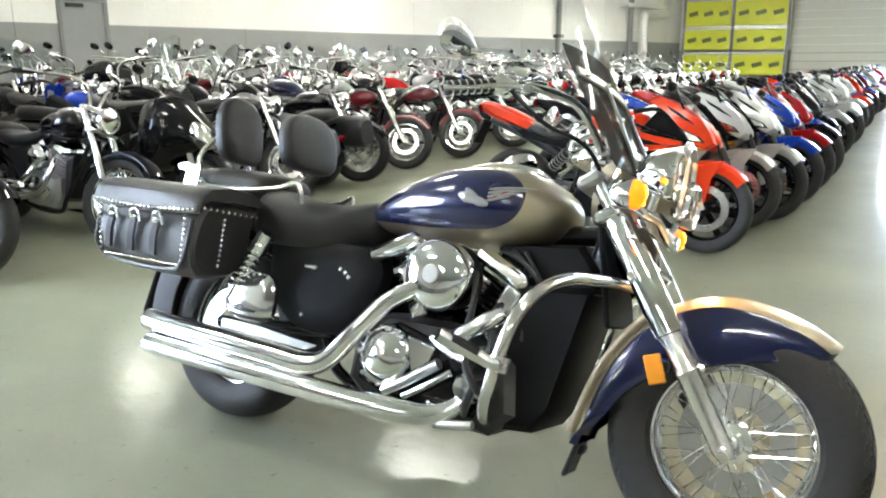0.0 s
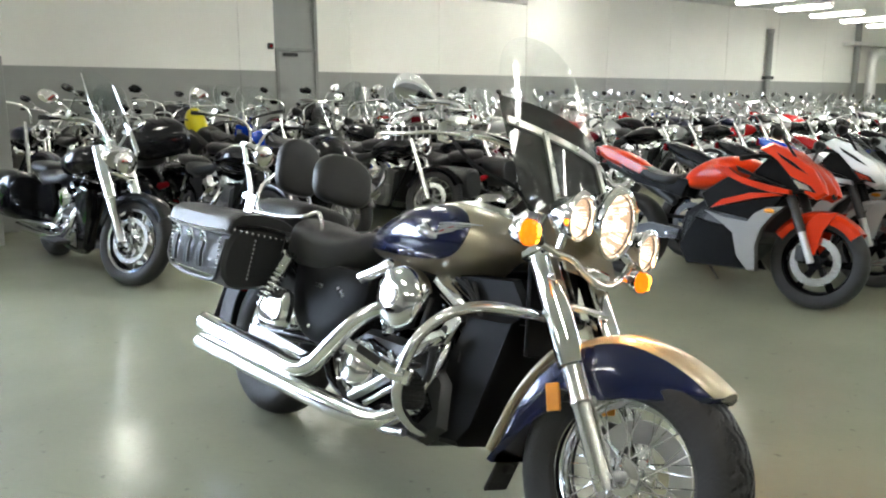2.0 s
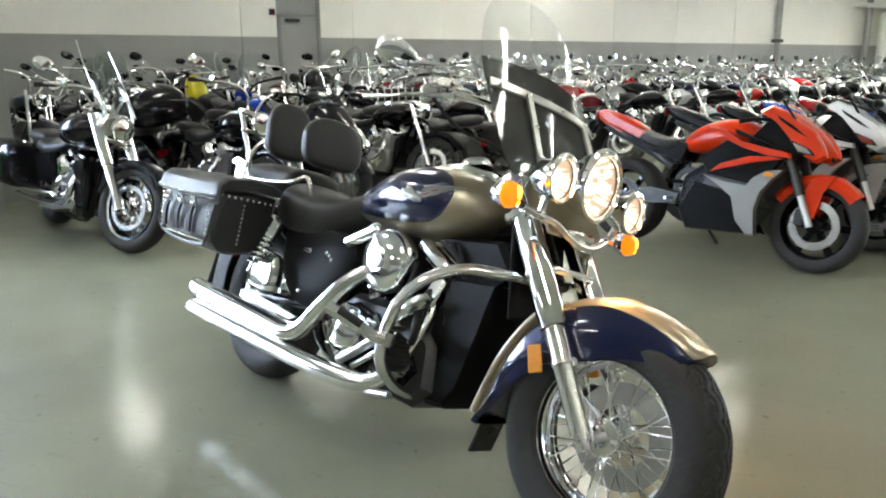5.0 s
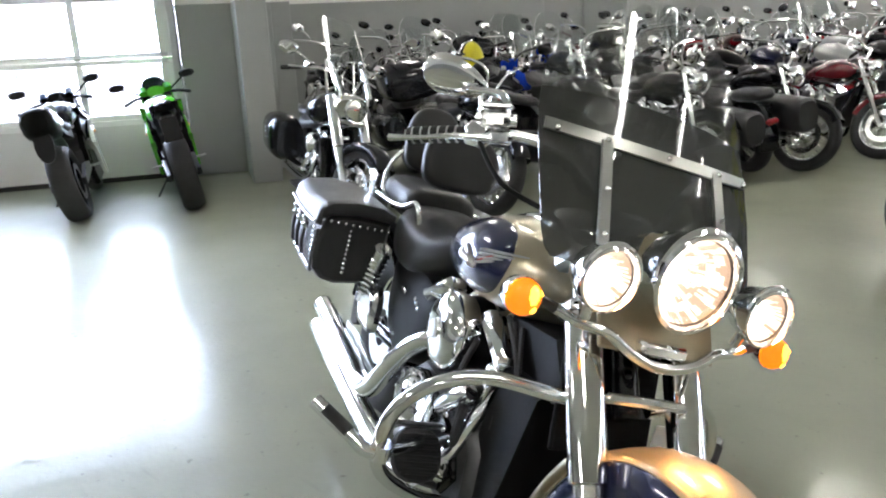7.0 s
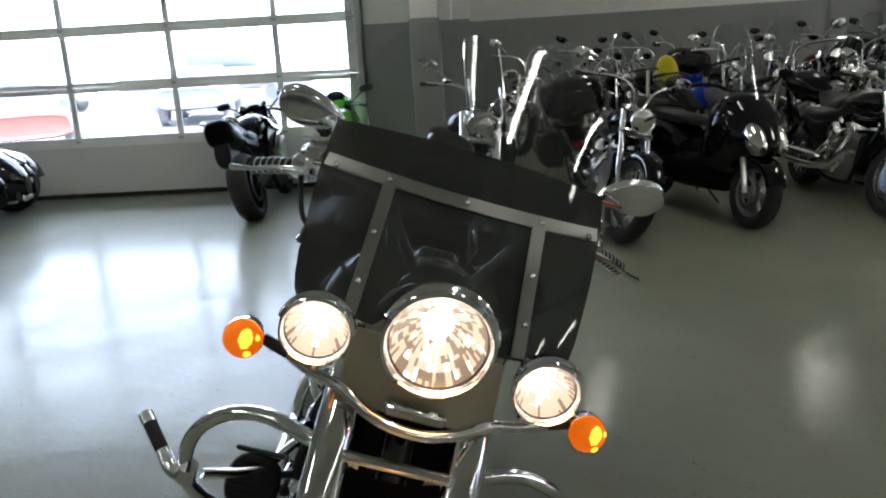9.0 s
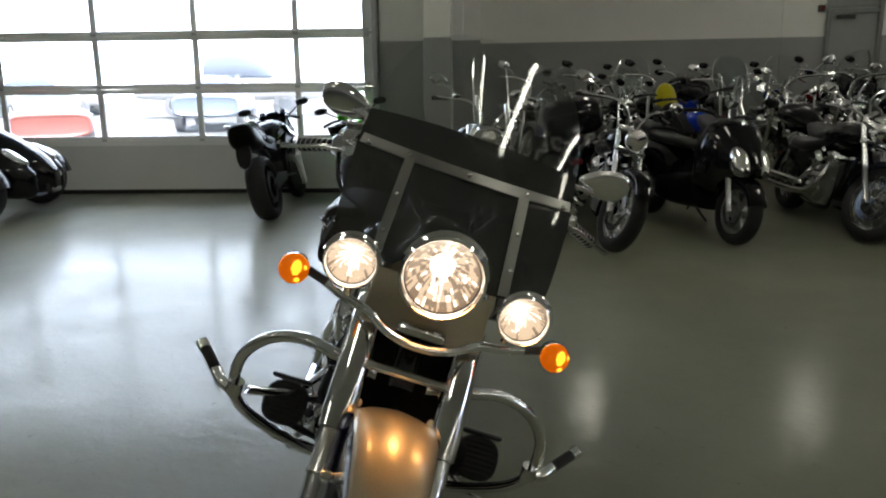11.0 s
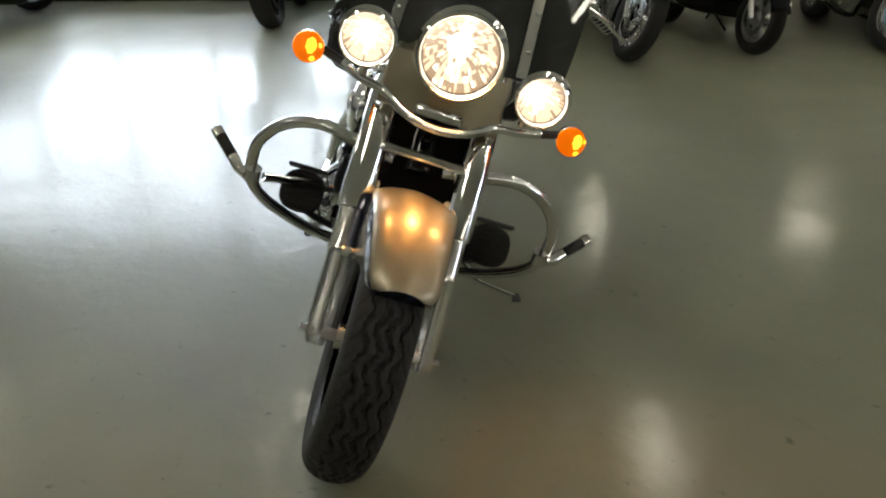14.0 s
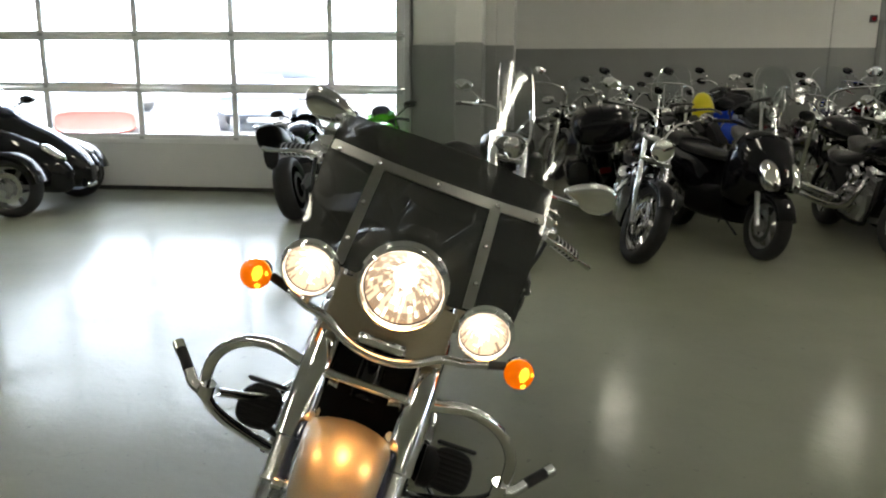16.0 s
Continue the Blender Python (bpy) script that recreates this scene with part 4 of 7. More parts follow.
        for i in range(6):
            f = i / 6
            part("grip_band", S(tube([(0.95 - 0.075 * f, s * (0.366 + 0.09 * f), 1.093 - 0.037 * f), (0.9475 - 0.075 * f, s * (0.369 + 0.09 * f), 1.0918 - 0.037 * f)], 0.0198, 12, 1)), STEEL, bike, "bright grip ring")
        part("lever", S(tube([(1.03, s * 0.325, 1.105), (0.99, s * 0.39, 1.088), (0.945, s * 0.45, 1.062), (0.895, s * 0.503, 1.042)], [0.01, 0.0068, 0.0055, 0.008], 10, 5)), CHROME, bike, "polished hand lever")
        rm = Matrix.Translation((1.0, s * 0.308, 1.148)) @ Matrix.Rotation(s * radians(35), 4, "Z") @ Matrix.Rotation(s * radians(-12), 4, "X")
        res = part("master_cylinder", S(moved(box(0.055, 0.066, 0.05, 0.014), rm)), SATIN, bike, "polished brake reservoir")
        part("lid", S(moved(box(0.06, 0.071, 0.01, 0.004, 0, 0, 0.03), rm)), CHROME, res, "chrome lid")
        part("bolt", S(moved(add(at(ball(0.006, 8, 5), 0, 0.024, 0.036), at(ball(0.006, 8, 5), 0, -0.024, 0.036)), rm)), STEEL, res)
        part("perch", S(moved(add(box(0.03, 0.08, 0.03, 0.008, 0.01, 0, -0.04), lathe([(0.001, -0.045), (0.014, -0.045), (0.014, 0.045), (0.001, 0.045)], 12)), rm)), CHROME, res, "chrome lever perch")
        part("switch_box", S(moved(box(0.045, 0.06, 0.055, 0.012), Matrix.Translation((0.985, s * 0.335, 1.105)) @ Matrix.Rotation(s * radians(38), 4, "Z"))), CHROME, bike)
        mp = Vector((0.845, -0.363, 1.222)) if s < 0 else Vector((0.85, 0.437, 1.238))

        def teardrop(shape):
            # rounder outwards, drawn down to the stem inwards
            out = []
            for x, y, z in shape[0]:
                k = s * y / 0.082
                out.append((x, y, z * (0.86 + 0.26 * k - 0.12 * k * k) - 0.006 * (1 - k)))
            return moved((out, shape[1]), Matrix.Translation(mp) @ Matrix.Rotation(radians(s * 12), 4, "Z") @ Matrix.Rotation(radians(8), 4, "Y"))
        mir = part("mirror", S(teardrop(body(finer([(-0.004, 0.082, -0.052, 0.052), (0.004, 0.083, -0.053, 0.053), (0.011, 0.074, -0.046, 0.046), (0.015, 0.05, -0.03, 0.03), (0.0165, 0.016, -0.01, 0.01)], 3), 30, 2.2))), CHROME, bike, "chrome teardrop mirror")
        part("mirror_glass", S(teardrop(body([(-0.0062, 0.076, -0.046, 0.046), (-0.0042, 0.076, -0.046, 0.046)], 26, 2.2))), MIRROR, mir)
        part("mirror_stem", S(tube([(1.0, s * 0.288, 1.15), (0.988, s * 0.29, 1.188), (0.945, s * 0.3, 1.206), (0.87, mp.y - s * 0.03, 1.2)], [0.009, 0.008, 0.008, 0.007], 8, 5)), CHROME, mir)
        part("cable", S(tube([(1.0, s * 0.34, 1.1), (1.1, s * 0.3, 1.02), (1.2, s * 0.2, 0.98), (1.24, s * 0.1, 0.86), (1.22, s * 0.06, 0.7)], 0.006, 8, 6)), PLASTIC, bike, "black control cable")
    part("bar_riser", S(box(0.06, 0.16, 0.09, 0.015, 1.2, 0, 0.95)), CHROME, bike)

    # tank, console
    tank = [(0.40, 0.012, 0.728, 0.748), (0.46, 0.075, 0.712, 0.79), (0.56, 0.145, 0.702, 0.852), (0.70, 0.205, 0.695, 0.914), (0.84, 0.236, 0.692, 0.948), (0.95, 0.236, 0.70, 0.947), (1.04, 0.205, 0.72, 0.926), (1.10, 0.15, 0.752, 0.892), (1.13, 0.085, 0.79, 0.86), (1.14, 0.03, 0.815, 0.835)]

    tk = part("fuel_tank", body(finer(tank, 8), 64, 2.25), CHAMPAGNE, bike, "two-tone navy and champagne fuel tank")
    part("tank_console", body(finer([(0.60, 0.02, 0.86, 0.874), (0.68, 0.05, 0.885, 0.917), (0.8, 0.062, 0.91, 0.955), (0.92, 0.07, 0.92, 0.97), (1.0, 0.06, 0.91, 0.955), (1.05, 0.02, 0.905, 0.92)], 4), 22, 2.5), CHROME, tk, "chrome tank console")
    part("speedometer", moved(lathe([(0.001, 0.03), (0.045, 0.03), (0.052, 0.022), (0.055, 0.0)], 24, "Z"), Matrix.Translation((0.93, 0, 0.957)) @ Matrix.Rotation(radians(-20), 4, "Y")), CHROME, tk)
    part("dial", moved(lathe([(0.001, 0.032), (0.043, 0.0315)], 24, "Z"), Matrix.Translation((0.93, 0, 0.957)) @ Matrix.Rotation(radians(-20), 4, "Y")), PLASTIC, tk)
    part("gauge_pod", S(body(finer([(1.10, 0.03, 0.98, 1.0), (1.14, 0.06, 0.96, 1.03), (1.19, 0.065, 0.96, 1.035), (1.23, 0.03, 0.97, 1.01)], 3), 18, 2.2)), CHROME, bike, "chrome gauge pod")
    for s in (-1, 1):
        # navy teardrop panel on each flank, then a winged badge as plain raised shapes
        fine = np.array(finer(tank, 8))

        def tank_y(x, z, grow=0.0):
            w, z0, z1 = (float(np.interp(x, fine[:, 0], fine[:, i])) for i in (1, 2, 3))
            k = min(0.9995, abs((z - (z0 + z1) / 2) / ((z1 - z0) / 2 + grow)))
            return (w + grow) * (1 - k ** 2.25) ** (1 / 2.25)
        rim = smooth_path([(0.415, 0, 0.738), (0.55, 0, 0.736), (0.7, 0, 0.733), (0.82, 0, 0.735), (0.91, 0, 0.741), (0.97, 0, 0.752), (1.02, 0, 0.778), (1.045, 0, 0.815), (1.048, 0, 0.855), (1.025, 0, 0.887), (0.985, 0, 0.912), (0.92, 0, 0.926), (0.84, 0, 0.922), (0.74, 0, 0.895), (0.62, 0, 0.842), (0.52, 0, 0.789), (0.45, 0, 0.752), (0.415, 0, 0.738)], 5)[:-1]
        mid = Vector((0.80, 0, 0.82))
        rings = []
        for f, g in ((1.0, 0.0), (0.995, 0.0022), (0.97, 0.0025), (0.93, 0.0025), (0.87, 0.0025), (0.78, 0.0025), (0.66, 0.0025), (0.5, 0.0025), (0.3, 0.0025), (0.1, 0.0025)):
            rings.append([(q.x, s * tank_y(q.x, q.z, g), q.z) for q in (mid + (p - mid) * f for p in rim)])
        part("tank_panel", loft(rings), NAVY, tk, "navy metallic teardrop panel", sharp=60)

        def on_tank(x, z, off=0.004):
            return (x, s * (tank_y(x, z) + off), z)
        blade = [tube([on_tank(0.955 + 0.012 * i * (1 + 0.3 * j) , 0.822 + 0.011 * j + 0.004 * i) for i in range(6)], [0.003, 0.0045, 0.0045, 0.004, 0.003, 0.0015], 6, 2) for j in range(4)]
        part("badge", add(*blade), SILVER, tk, "silver wing of the badge")
        part("badge", add(tube([on_tank(0.868 + 0.013 * i, 0.832 - 0.003 * i) for i in range(8)], [0.006, 0.013, 0.017, 0.014, 0.012, 0.014, 0.011, 0.005], 10, 2), tube([on_tank(0.885 + 0.01 * i, 0.85 - 0.006 * i) for i in range(6)], [0.004, 0.008, 0.01, 0.009, 0.007, 0.003], 8, 2)), SILVER, tk, "silver crest of the badge")
        part("badge", tube([on_tank(0.965 + 0.011 * i, 0.828 + 0.007 * i, 0.006) for i in range(5)], 0.002, 6, 2), RED, tk, "red line on the badge")

    # seats and backrests
    part("rider_seat", body(finer([(0.0, 0.02, 0.68, 0.70), (0.02, 0.14, 0.61, 0.80), (0.10, 0.175, 0.585, 0.805), (0.22, 0.185, 0.575, 0.785), (0.36, 0.172, 0.585, 0.782), (0.47, 0.125, 0.645, 0.805), (0.53, 0.07, 0.70, 0.80), (0.545, 0.02, 0.74, 0.765)], 5), 30, 2.7), VINYL, bike, "black vinyl rider seat")
    part("passenger_seat", body(finer([(-0.40, 0.03, 0.785, 0.815), (-0.385, 0.1, 0.745, 0.85), (-0.25, 0.138, 0.73, 0.868), (-0.08, 0.14, 0.72, 0.868), (0.03, 0.125, 0.72, 0.858), (0.06, 0.03, 0.745, 0.82)], 4), 26, 3.0), VINYL, bike, "black vinyl passenger seat")

    def pad(x, z, hw_, hh, th, tilt, name, label):
        rings = []
        for f, k in ((-1, 0.82), (-0.75, 0.95), (-0.2, 1.0), (0.4, 1.0), (0.72, 0.975), (0.92, 0.92), (1.0, 0.84), (1.05, 0.5)):
            ring = []
            for j in range(28):
                a = 2 * math.pi * j / 28
                cc, ss = math.cos(a), math.sin(a)
                e = 2 / (3.6 if ss < 0 else 2.5)
                ring.append((f * th, hw_ * k * math.copysign(abs(cc) ** e, cc), hh * k * math.copysign(abs(ss) ** e, ss)))
            rings.append(ring)
        return part(name, moved(loft(rings), Matrix.Translation((x, 0, z)) @ Matrix.Rotation(radians(tilt), 4, "Y")), VINYL, bike, label)
    pad(0.085, 0.983, 0.14, 0.105, 0.033, -12, "rider_backrest", "black padded rider backrest")
    pad(-0.265, 1.018, 0.108, 0.128, 0.03, -12, "passenger_backrest", "black padded passenger backrest")
    for s in (-1, 1):
        part("backrest_rail", tube([(-0.10, s * 0.145, 0.76), (-0.26, s * 0.15, 0.80), (-0.315, s * 0.125, 0.9), (-0.30, s * 0.06, 0.99)], 0.009, 10, 5), CHROME, bike, "chrome sissy bar")
        part("grab_rail", tube([(0.215, s * 0.13, 0.74), (0.21, s * 0.15, 0.80), (0.19, s * 0.16, 0.825), (0.13, s * 0.175, 0.80), (0.0, s * 0.18, 0.785), (-0.15, s * 0.18, 0.782), (-0.3, s * 0.18, 0.785)], 0.01, 10, 5), CHROME, bike, "chrome grab rail")
        part("rail_plate", moved(plate([(-0.30, 0.76), (-0.235, 0.76), (-0.225, 0.845), (-0.30, 0.862), (-0.345, 0.85), (-0.335, 0.835), (-0.295, 0.83)], -0.006, 0.006, 0.003), Matrix.Translation((0, s * 0.19, 0))), CHROME, bike, "chrome side plate")

    # saddlebags with straps and studs
    for s in (-1, 1):
        def side(shape):
            return shape if s < 0 else mirrored(shape)
        bag_rings = []
        for x, k in ((-0.43, 0.84), (-0.42, 0.94), (-0.38, 1.0), (-0.2, 1.0), (0.0, 1.0), (0.045, 0.96), (0.058, 0.86)):
            sec = [(-0.175, 0.72), (-0.30, 0.725), (-0.40, 0.71), (-0.425, 0.665), (-0.437, 0.61), (-0.437, 0.555), (-0.424, 0.505), (-0.39, 0.472), (-0.34, 0.462), (-0.25, 0.475), (-0.2, 0.50), (-0.178, 0.55)]
            lift = 0.04 * max(0.0, (-0.2 - x) / 0.235) ** 2
            bag_rings.append([(x - 0.12 * max(0.0, 0.6 - z) * (1 if x < -0.2 else 0.3), -0.3 + (y + 0.3) * k, 0.59 + (z - 0.59) * k + (lift if z < 0.56 else 0)) for y, z in sec])
        bag = part("saddlebag", side(loft(bag_rings)), LEATHER, bike, "black leather saddlebag with chrome studs")
        lid_rings = []
        for x, k in ((-0.445, 0.93), (-0.435, 0.985), (-0.40, 1.0), (-0.2, 1.0), (0.02, 1.0), (0.066, 0.985), (0.075, 0.93)):
            dip = 0.012 * (1 - ((x + 0.185) / 0.26) ** 2)
            sec = [(-0.17, 0.725), (-0.17, 0.75), (-0.22, 0.768), (-0.32, 0.772), (-0.415, 0.754), (-0.445, 0.725), (-0.453, 0.672 - dip), (-0.443, 0.668 - dip), (-0.437, 0.70), (-0.41, 0.715), (-0.3, 0.728)]
            lid_rings.append([(x, -0.285 + (y + 0.285) * k, 0.725 + (z - 0.725) * k) for y, z in sec])
        part("lid", side(loft(lid_rings)), LEATHER, bag, "black leather bag lid")
        for x in (-0.315, -0.205, -0.095):
            sp = part("strap", side(strap_x([(x, -0.446, 0.642), (x - 0.004, -0.452, 0.61), (x - 0.008, -0.451, 0.57), (x - 0.01, -0.442, 0.522)], 0.026, 0.011)), RUBBER, bag, "black strap")
            part("buckle", side(add(tube([(x - 0.019, -0.446, 0.622), (x - 0.019, -0.458, 0.648), (x, -0.461, 0.658), (x + 0.019, -0.458, 0.648), (x + 0.019, -0.446, 0.622)], 0.0065, 8, 3), at(ball(0.011, 8, 6), x, -0.456, 0.632))), CHROME, sp, "chrome strap loop")
        part("piping", side(tube([(-0.412, -0.425, 0.64), (-0.405, -0.432, 0.55), (-0.385, -0.424, 0.51), (-0.34, -0.412, 0.488), (-0.2, -0.41, 0.478), (-0.04, -0.412, 0.484), (0.01, -0.424, 0.51), (0.03, -0.43, 0.56), (0.036, -0.428, 0.65)], 0.009, 8, 6)), LEATHER, bag, "rolled leather edge")
        st = []
        for i in range(25):
            x = -0.425 + 0.48 * i / 24
            st.append((x, -0.455, 0.682 - 0.012 * (1 - ((x + 0.185) / 0.26) ** 2)))
        for i in range(10):
            f = i / 9
            st.append((0.074, -0.19 - 0.235 * f, 0.69))
            st.append((0.012, -0.44 + 0.012 * f, 0.665 - 0.15 * f))
            st.append((-0.40 + 0.02 * f * f, -0.44 + 0.012 * f, 0.665 - 0.15 * f))
            st.append((0.06, -0.32, 0.665 - 0.15 * f))
        for i in range(22):
            st.append((-0.36 + 0.35 * i / 21, -0.424, 0.5))
        for x, y, z in st:
            stud = new("stud", STUD)
            stud.parent = bag
            stud.location = (x, y if s < 0 else -y, z)

    # rear wheel, fender, swingarm
    rc = (-0.06, 0, 0.298)
    rw = part("rear_wheel", at(rim_shape(0.203, 0.14), *rc), CHROME, bike, "chrome wire-spoked rear rim")
    part("tyre", at(tyre_shape(0.326, 0.17, 0.2, 96), *rc), RUBBER, rw, "black rear tyre")
    part("spokes", at(spokes_shape(0.203, 0.05), *rc), CHROME, rw)
    part("hub", at(lathe([(0.001, -0.1), (0.04, -0.1), (0.05, -0.05), (0.05, 0.05), (0.04, 0.1), (0.001, 0.1)], 22), *rc), CHROME, rw)
    part("brake_disc", at(disc_shape(0.14, 0.07, -0.085), *rc), STEEL, rw)
    ang = [math.radians(a) for a in (205, 190, 170, 150, 130, 110, 90, 70, 50, 30)]
    curve2 = [(-0.04 + 0.40 * math.cos(a) - (0.05 if math.cos(a) < 0 else 0), 0.33 + 0.385 * math.sin(a)) for a in reversed(ang)]

    def rsec(f):
        sk = 0.13
        pts = [(-0.105, sk), (-0.108, 0.06), (-0.1, 0.02), (-0.05, 0.002), (0, -0.004), (0.05, 0.002), (0.1, 0.02), (0.108, 0.06), (0.105, sk)]
        return pts + [(y * 0.95, q + 0.005) for y, q in reversed(pts)]
    # black instead of navy: the shade under the bags is put into the colour
    part("rear_fender", loft(sweep_arc(curve2, rsec, 4)), PLASTIC, bike, "navy rear fender coloured black for the shade under the bags")
    part("number_plate_holder", moved(box(0.02, 0.2, 0.17, 0.008), Matrix.Translation((-0.50, 0, 0.36)) @ Matrix.Rotation(radians(12), 4, "Y")), PLASTIC, bike, "black plastic plate holder")
    part("tail_lamp", box(0.07, 0.13, 0.05, 0.02, -0.49, 0, 0.44), REDLENS, bike, "red tail lamp")
    part("swingarm", add(tube([(0.42, -0.12, 0.36), (0.1, -0.13, 0.33), (-0.07, -0.13, 0.315)], 0.024, 12, 3), tube([(0.42, 0.12, 0.36), (0.1, 0.13, 0.33), (-0.07, 0.13, 0.315)], 0.024, 12, 3)), GLOSSBLACK, bike)
    for s in (-1, 1):
        a, b = Vector((0.165, s * 0.222, 0.645)), Vector((0.04, s * 0.222, 0.42))
        sh = part("shock", tube([a, b], 0.016, 12, 1), CHROME, bike, "chrome rear shock")
        coil = [a.lerp(b, 0.12 + 0.72 * i / 84) + Vector((0.028 * math.cos(i * 0.6), 0.028 * math.sin(i * 0.6), 0)) for i in range(85)]
        part("spring", tube(coil, 0.006, 6, 1), CHROME, sh, "chrome coil spring")
        part("shock_cover", tube([a, a.lerp(b, 0.3)], 0.03, 14, 1), CHROME, sh)
    cap = []
    for f, k in ((0.0, 1.0), (0.02, 1.0), (0.032, 0.86), (0.036, 0.6)):
        cap.append([(0.122 + 0.108 * k * math.copysign(abs(math.cos(a)) ** 0.6, math.cos(a)), -0.196 - f, 0.43 + 0.084 * k * math.copysign(abs(math.sin(a)) ** 0.6, math.sin(a))) for a in [2 * math.pi * j / 24 for j in range(24)]])
    part("frame_cover", loft(cap), CHROME, bike, "rounded chrome frame cover")
    for s in (-1, 1):
        outline = smooth_path([(0.12, 0, 0.62), (0.28, 0, 0.64), (0.50, 0, 0.65), (0.60, 0, 0.60), (0.57, 0, 0.47), (0.48, 0, 0.37), (0.30, 0, 0.345), (0.15, 0, 0.45), (0.12, 0, 0.62)], 4)[:-1]
        c0 = Vector((0.38, 0, 0.51))
        cover = part("side_cover", loft([[(q.x, s * yy, q.z) for q in (c0 + (p - c0) * f for p in outline)] for f, yy in ((1.0, 0.11), (0.985, 0.14), (0.95, 0.155), (0.85, 0.164), (0.5, 0.17), (0.05, 0.172))]), SATINBLACK, bike, "black side cover")
        part("cover_trim", box(0.05, 0.012, 0.016, 0.004, 0.325, s * 0.172, 0.558), CHROME, cover, "chrome trim strip")
        part("cover_bolt", add(*[at(ball(0.009, 8, 6), x, s * 0.166, z) for x, z in ((0.44, 0.566), (0.46, 0.557), (0.475, 0.545), (0.31, 0.40))]), CHROME, cover)
    part("frame", add(tube([(1.25, 0, 0.78), (0.9, 0, 0.74), (0.5, 0, 0.66), (0.1, 0, 0.6)], 0.03, 12, 4), *[tube([(1.26, s * 0.03, 0.70), (1.2, s * 0.1, 0.5), (1.08, s * 0.12, 0.25), (0.95, s * 0.12, 0.21), (0.5, s * 0.12, 0.22), (0.35, s * 0.12, 0.4), (0.1, s * 0.14, 0.6), (-0.3, s * 0.13, 0.68)], 0.019, 10, 5) for s in (-1, 1)]), GLOSSBLACK, bike, "gloss black frame tubes")
    part("battery_box", box(0.36, 0.2, 0.24, 0.03, 0.33, 0, 0.5), GLOSSBLACK, bike)

    # engine
    case = plate([(0.52, 0.24), (0.60, 0.18), (1.02, 0.17), (1.10, 0.24), (1.08, 0.38), (0.98, 0.46), (0.64, 0.46), (0.53, 0.38)], -0.17, 0.17, 0.03)
    eng = part("engine", case, DARKMETAL, bike, "dark and chrome V-twin engine")
    for ang, bx in ((-26, 0.77), (24, 0.90)):
        m = Matrix.Translation((bx, 0, 0.42)) @ Matrix.Rotation(radians(ang), 4, "Y")
        part("cylinder", moved(moved(finned(0.075, 0.1, 9, 0.019), Matrix.Diagonal((1, 1.12, 1, 1))), m), GLOSSBLACK, eng, "black finned cylinder")
        part("rocker_cover", moved(add(box(0.17, 0.27, 0.06, 0.022, 0, 0, 0.215), box(0.14, 0.22, 0.03, 0.012, 0, 0, 0.255)), m), CHROME, eng, "chrome rocker cover")
        part("head_cover", moved(box(0.055, 0.02, 0.17, 0.008, 0.0 if ang < 0 else 0.06, -0.155, 0.13), m), CHROME, eng)
    part("air_cleaner", moved(lathe([(0.001, 0.042), (0.028, 0.041), (0.03, 0.035), (0.034, 0.035), (0.07, 0.032), (0.094, 0.022), (0.106, 0.006), (0.108, -0.01), (0.104, -0.03), (0.1, -0.05)], 44, "Y"), Matrix.Translation((0.812, -0.2, 0.598)) @ Matrix.Rotation(math.pi, 4, "Z")), CHROME, eng, "round chrome air cleaner cover")
    part("air_cleaner_badge", moved(lathe([(0.001, 0.046), (0.024, 0.0455), (0.027, 0.041)], 28, "Y"), Matrix.Translation((0.812, -0.2, 0.598)) @ Matrix.Rotation(math.pi, 4, "Z")), SILVER, eng, "silver round badge")
    part("intake_duct", moved(box(0.19, 0.07, 0.05, 0.018), Matrix.Translation((0.64, -0.165, 0.66)) @ Matrix.Rotation(radians(-25), 4, "Y")), CHROME, eng, "chrome intake trim")
    part("air_box", moved(lathe([(0.001, -0.06), (0.1, -0.06), (0.1, 0.02), (0.001, 0.02)], 24), Matrix.Translation((0.812, -0.12, 0.598))), PLASTIC, eng)
    part("clutch_cover", moved(lathe([(0.001, 0.04), (0.05, 0.036), (0.083, 0.02), (0.093, 0.0), (0.093, -0.03)], 36, "Y"), Matrix.Translation((0.675, -0.195, 0.335)) @ Matrix.Rotation(math.pi, 4, "Z")), CHROME, eng, "round chrome clutch cover")
    part("primary_cover", plate([(0.58, 0.25), (0.70, 0.215), (0.98, 0.215), (1.04, 0.29), (0.98, 0.37), (0.86, 0.40), (0.7, 0.44), (0.58, 0.40)], -0.165, -0.185, 0.012), GLOSSBLACK, eng, "gloss black crankcase cover")
    part("case_wedge", plate([(0.745, 0.41), (0.855, 0.395), (0.84, 0.345), (0.775, 0.30)], -0.18, -0.212, 0.012), CHROME, eng, "chrome wedge cover")
    part("shift_rod", tube([(0.70, -0.215, 0.238), (0.78, -0.222, 0.285), (0.875, -0.225, 0.35)], 0.016, 12, 2), STEEL, eng, "polished cross tube")
    part("shift_rod", tube([(0.76, -0.2, 0.232), (0.84, -0.215, 0.28), (0.92, -0.22, 0.335)], 0.011, 10, 2), CHROME, eng)
    part("pushrod_cover", tube([(0.885, -0.195, 0.41), (0.92, -0.2, 0.437), (1.0, -0.2, 0.495), (1.035, -0.195, 0.52)], [0.02, 0.027, 0.027, 0.018], 16, 2), CHROME, eng, "fat chrome tube cover")
    part("head_trim", moved(box(0.19, 0.05, 0.05, 0.016), Matrix.Translation((0.988, -0.14, 0.645)) @ Matrix.Rotation(radians(27), 4, "Y")), CHROME, eng, "polished head trim bar")
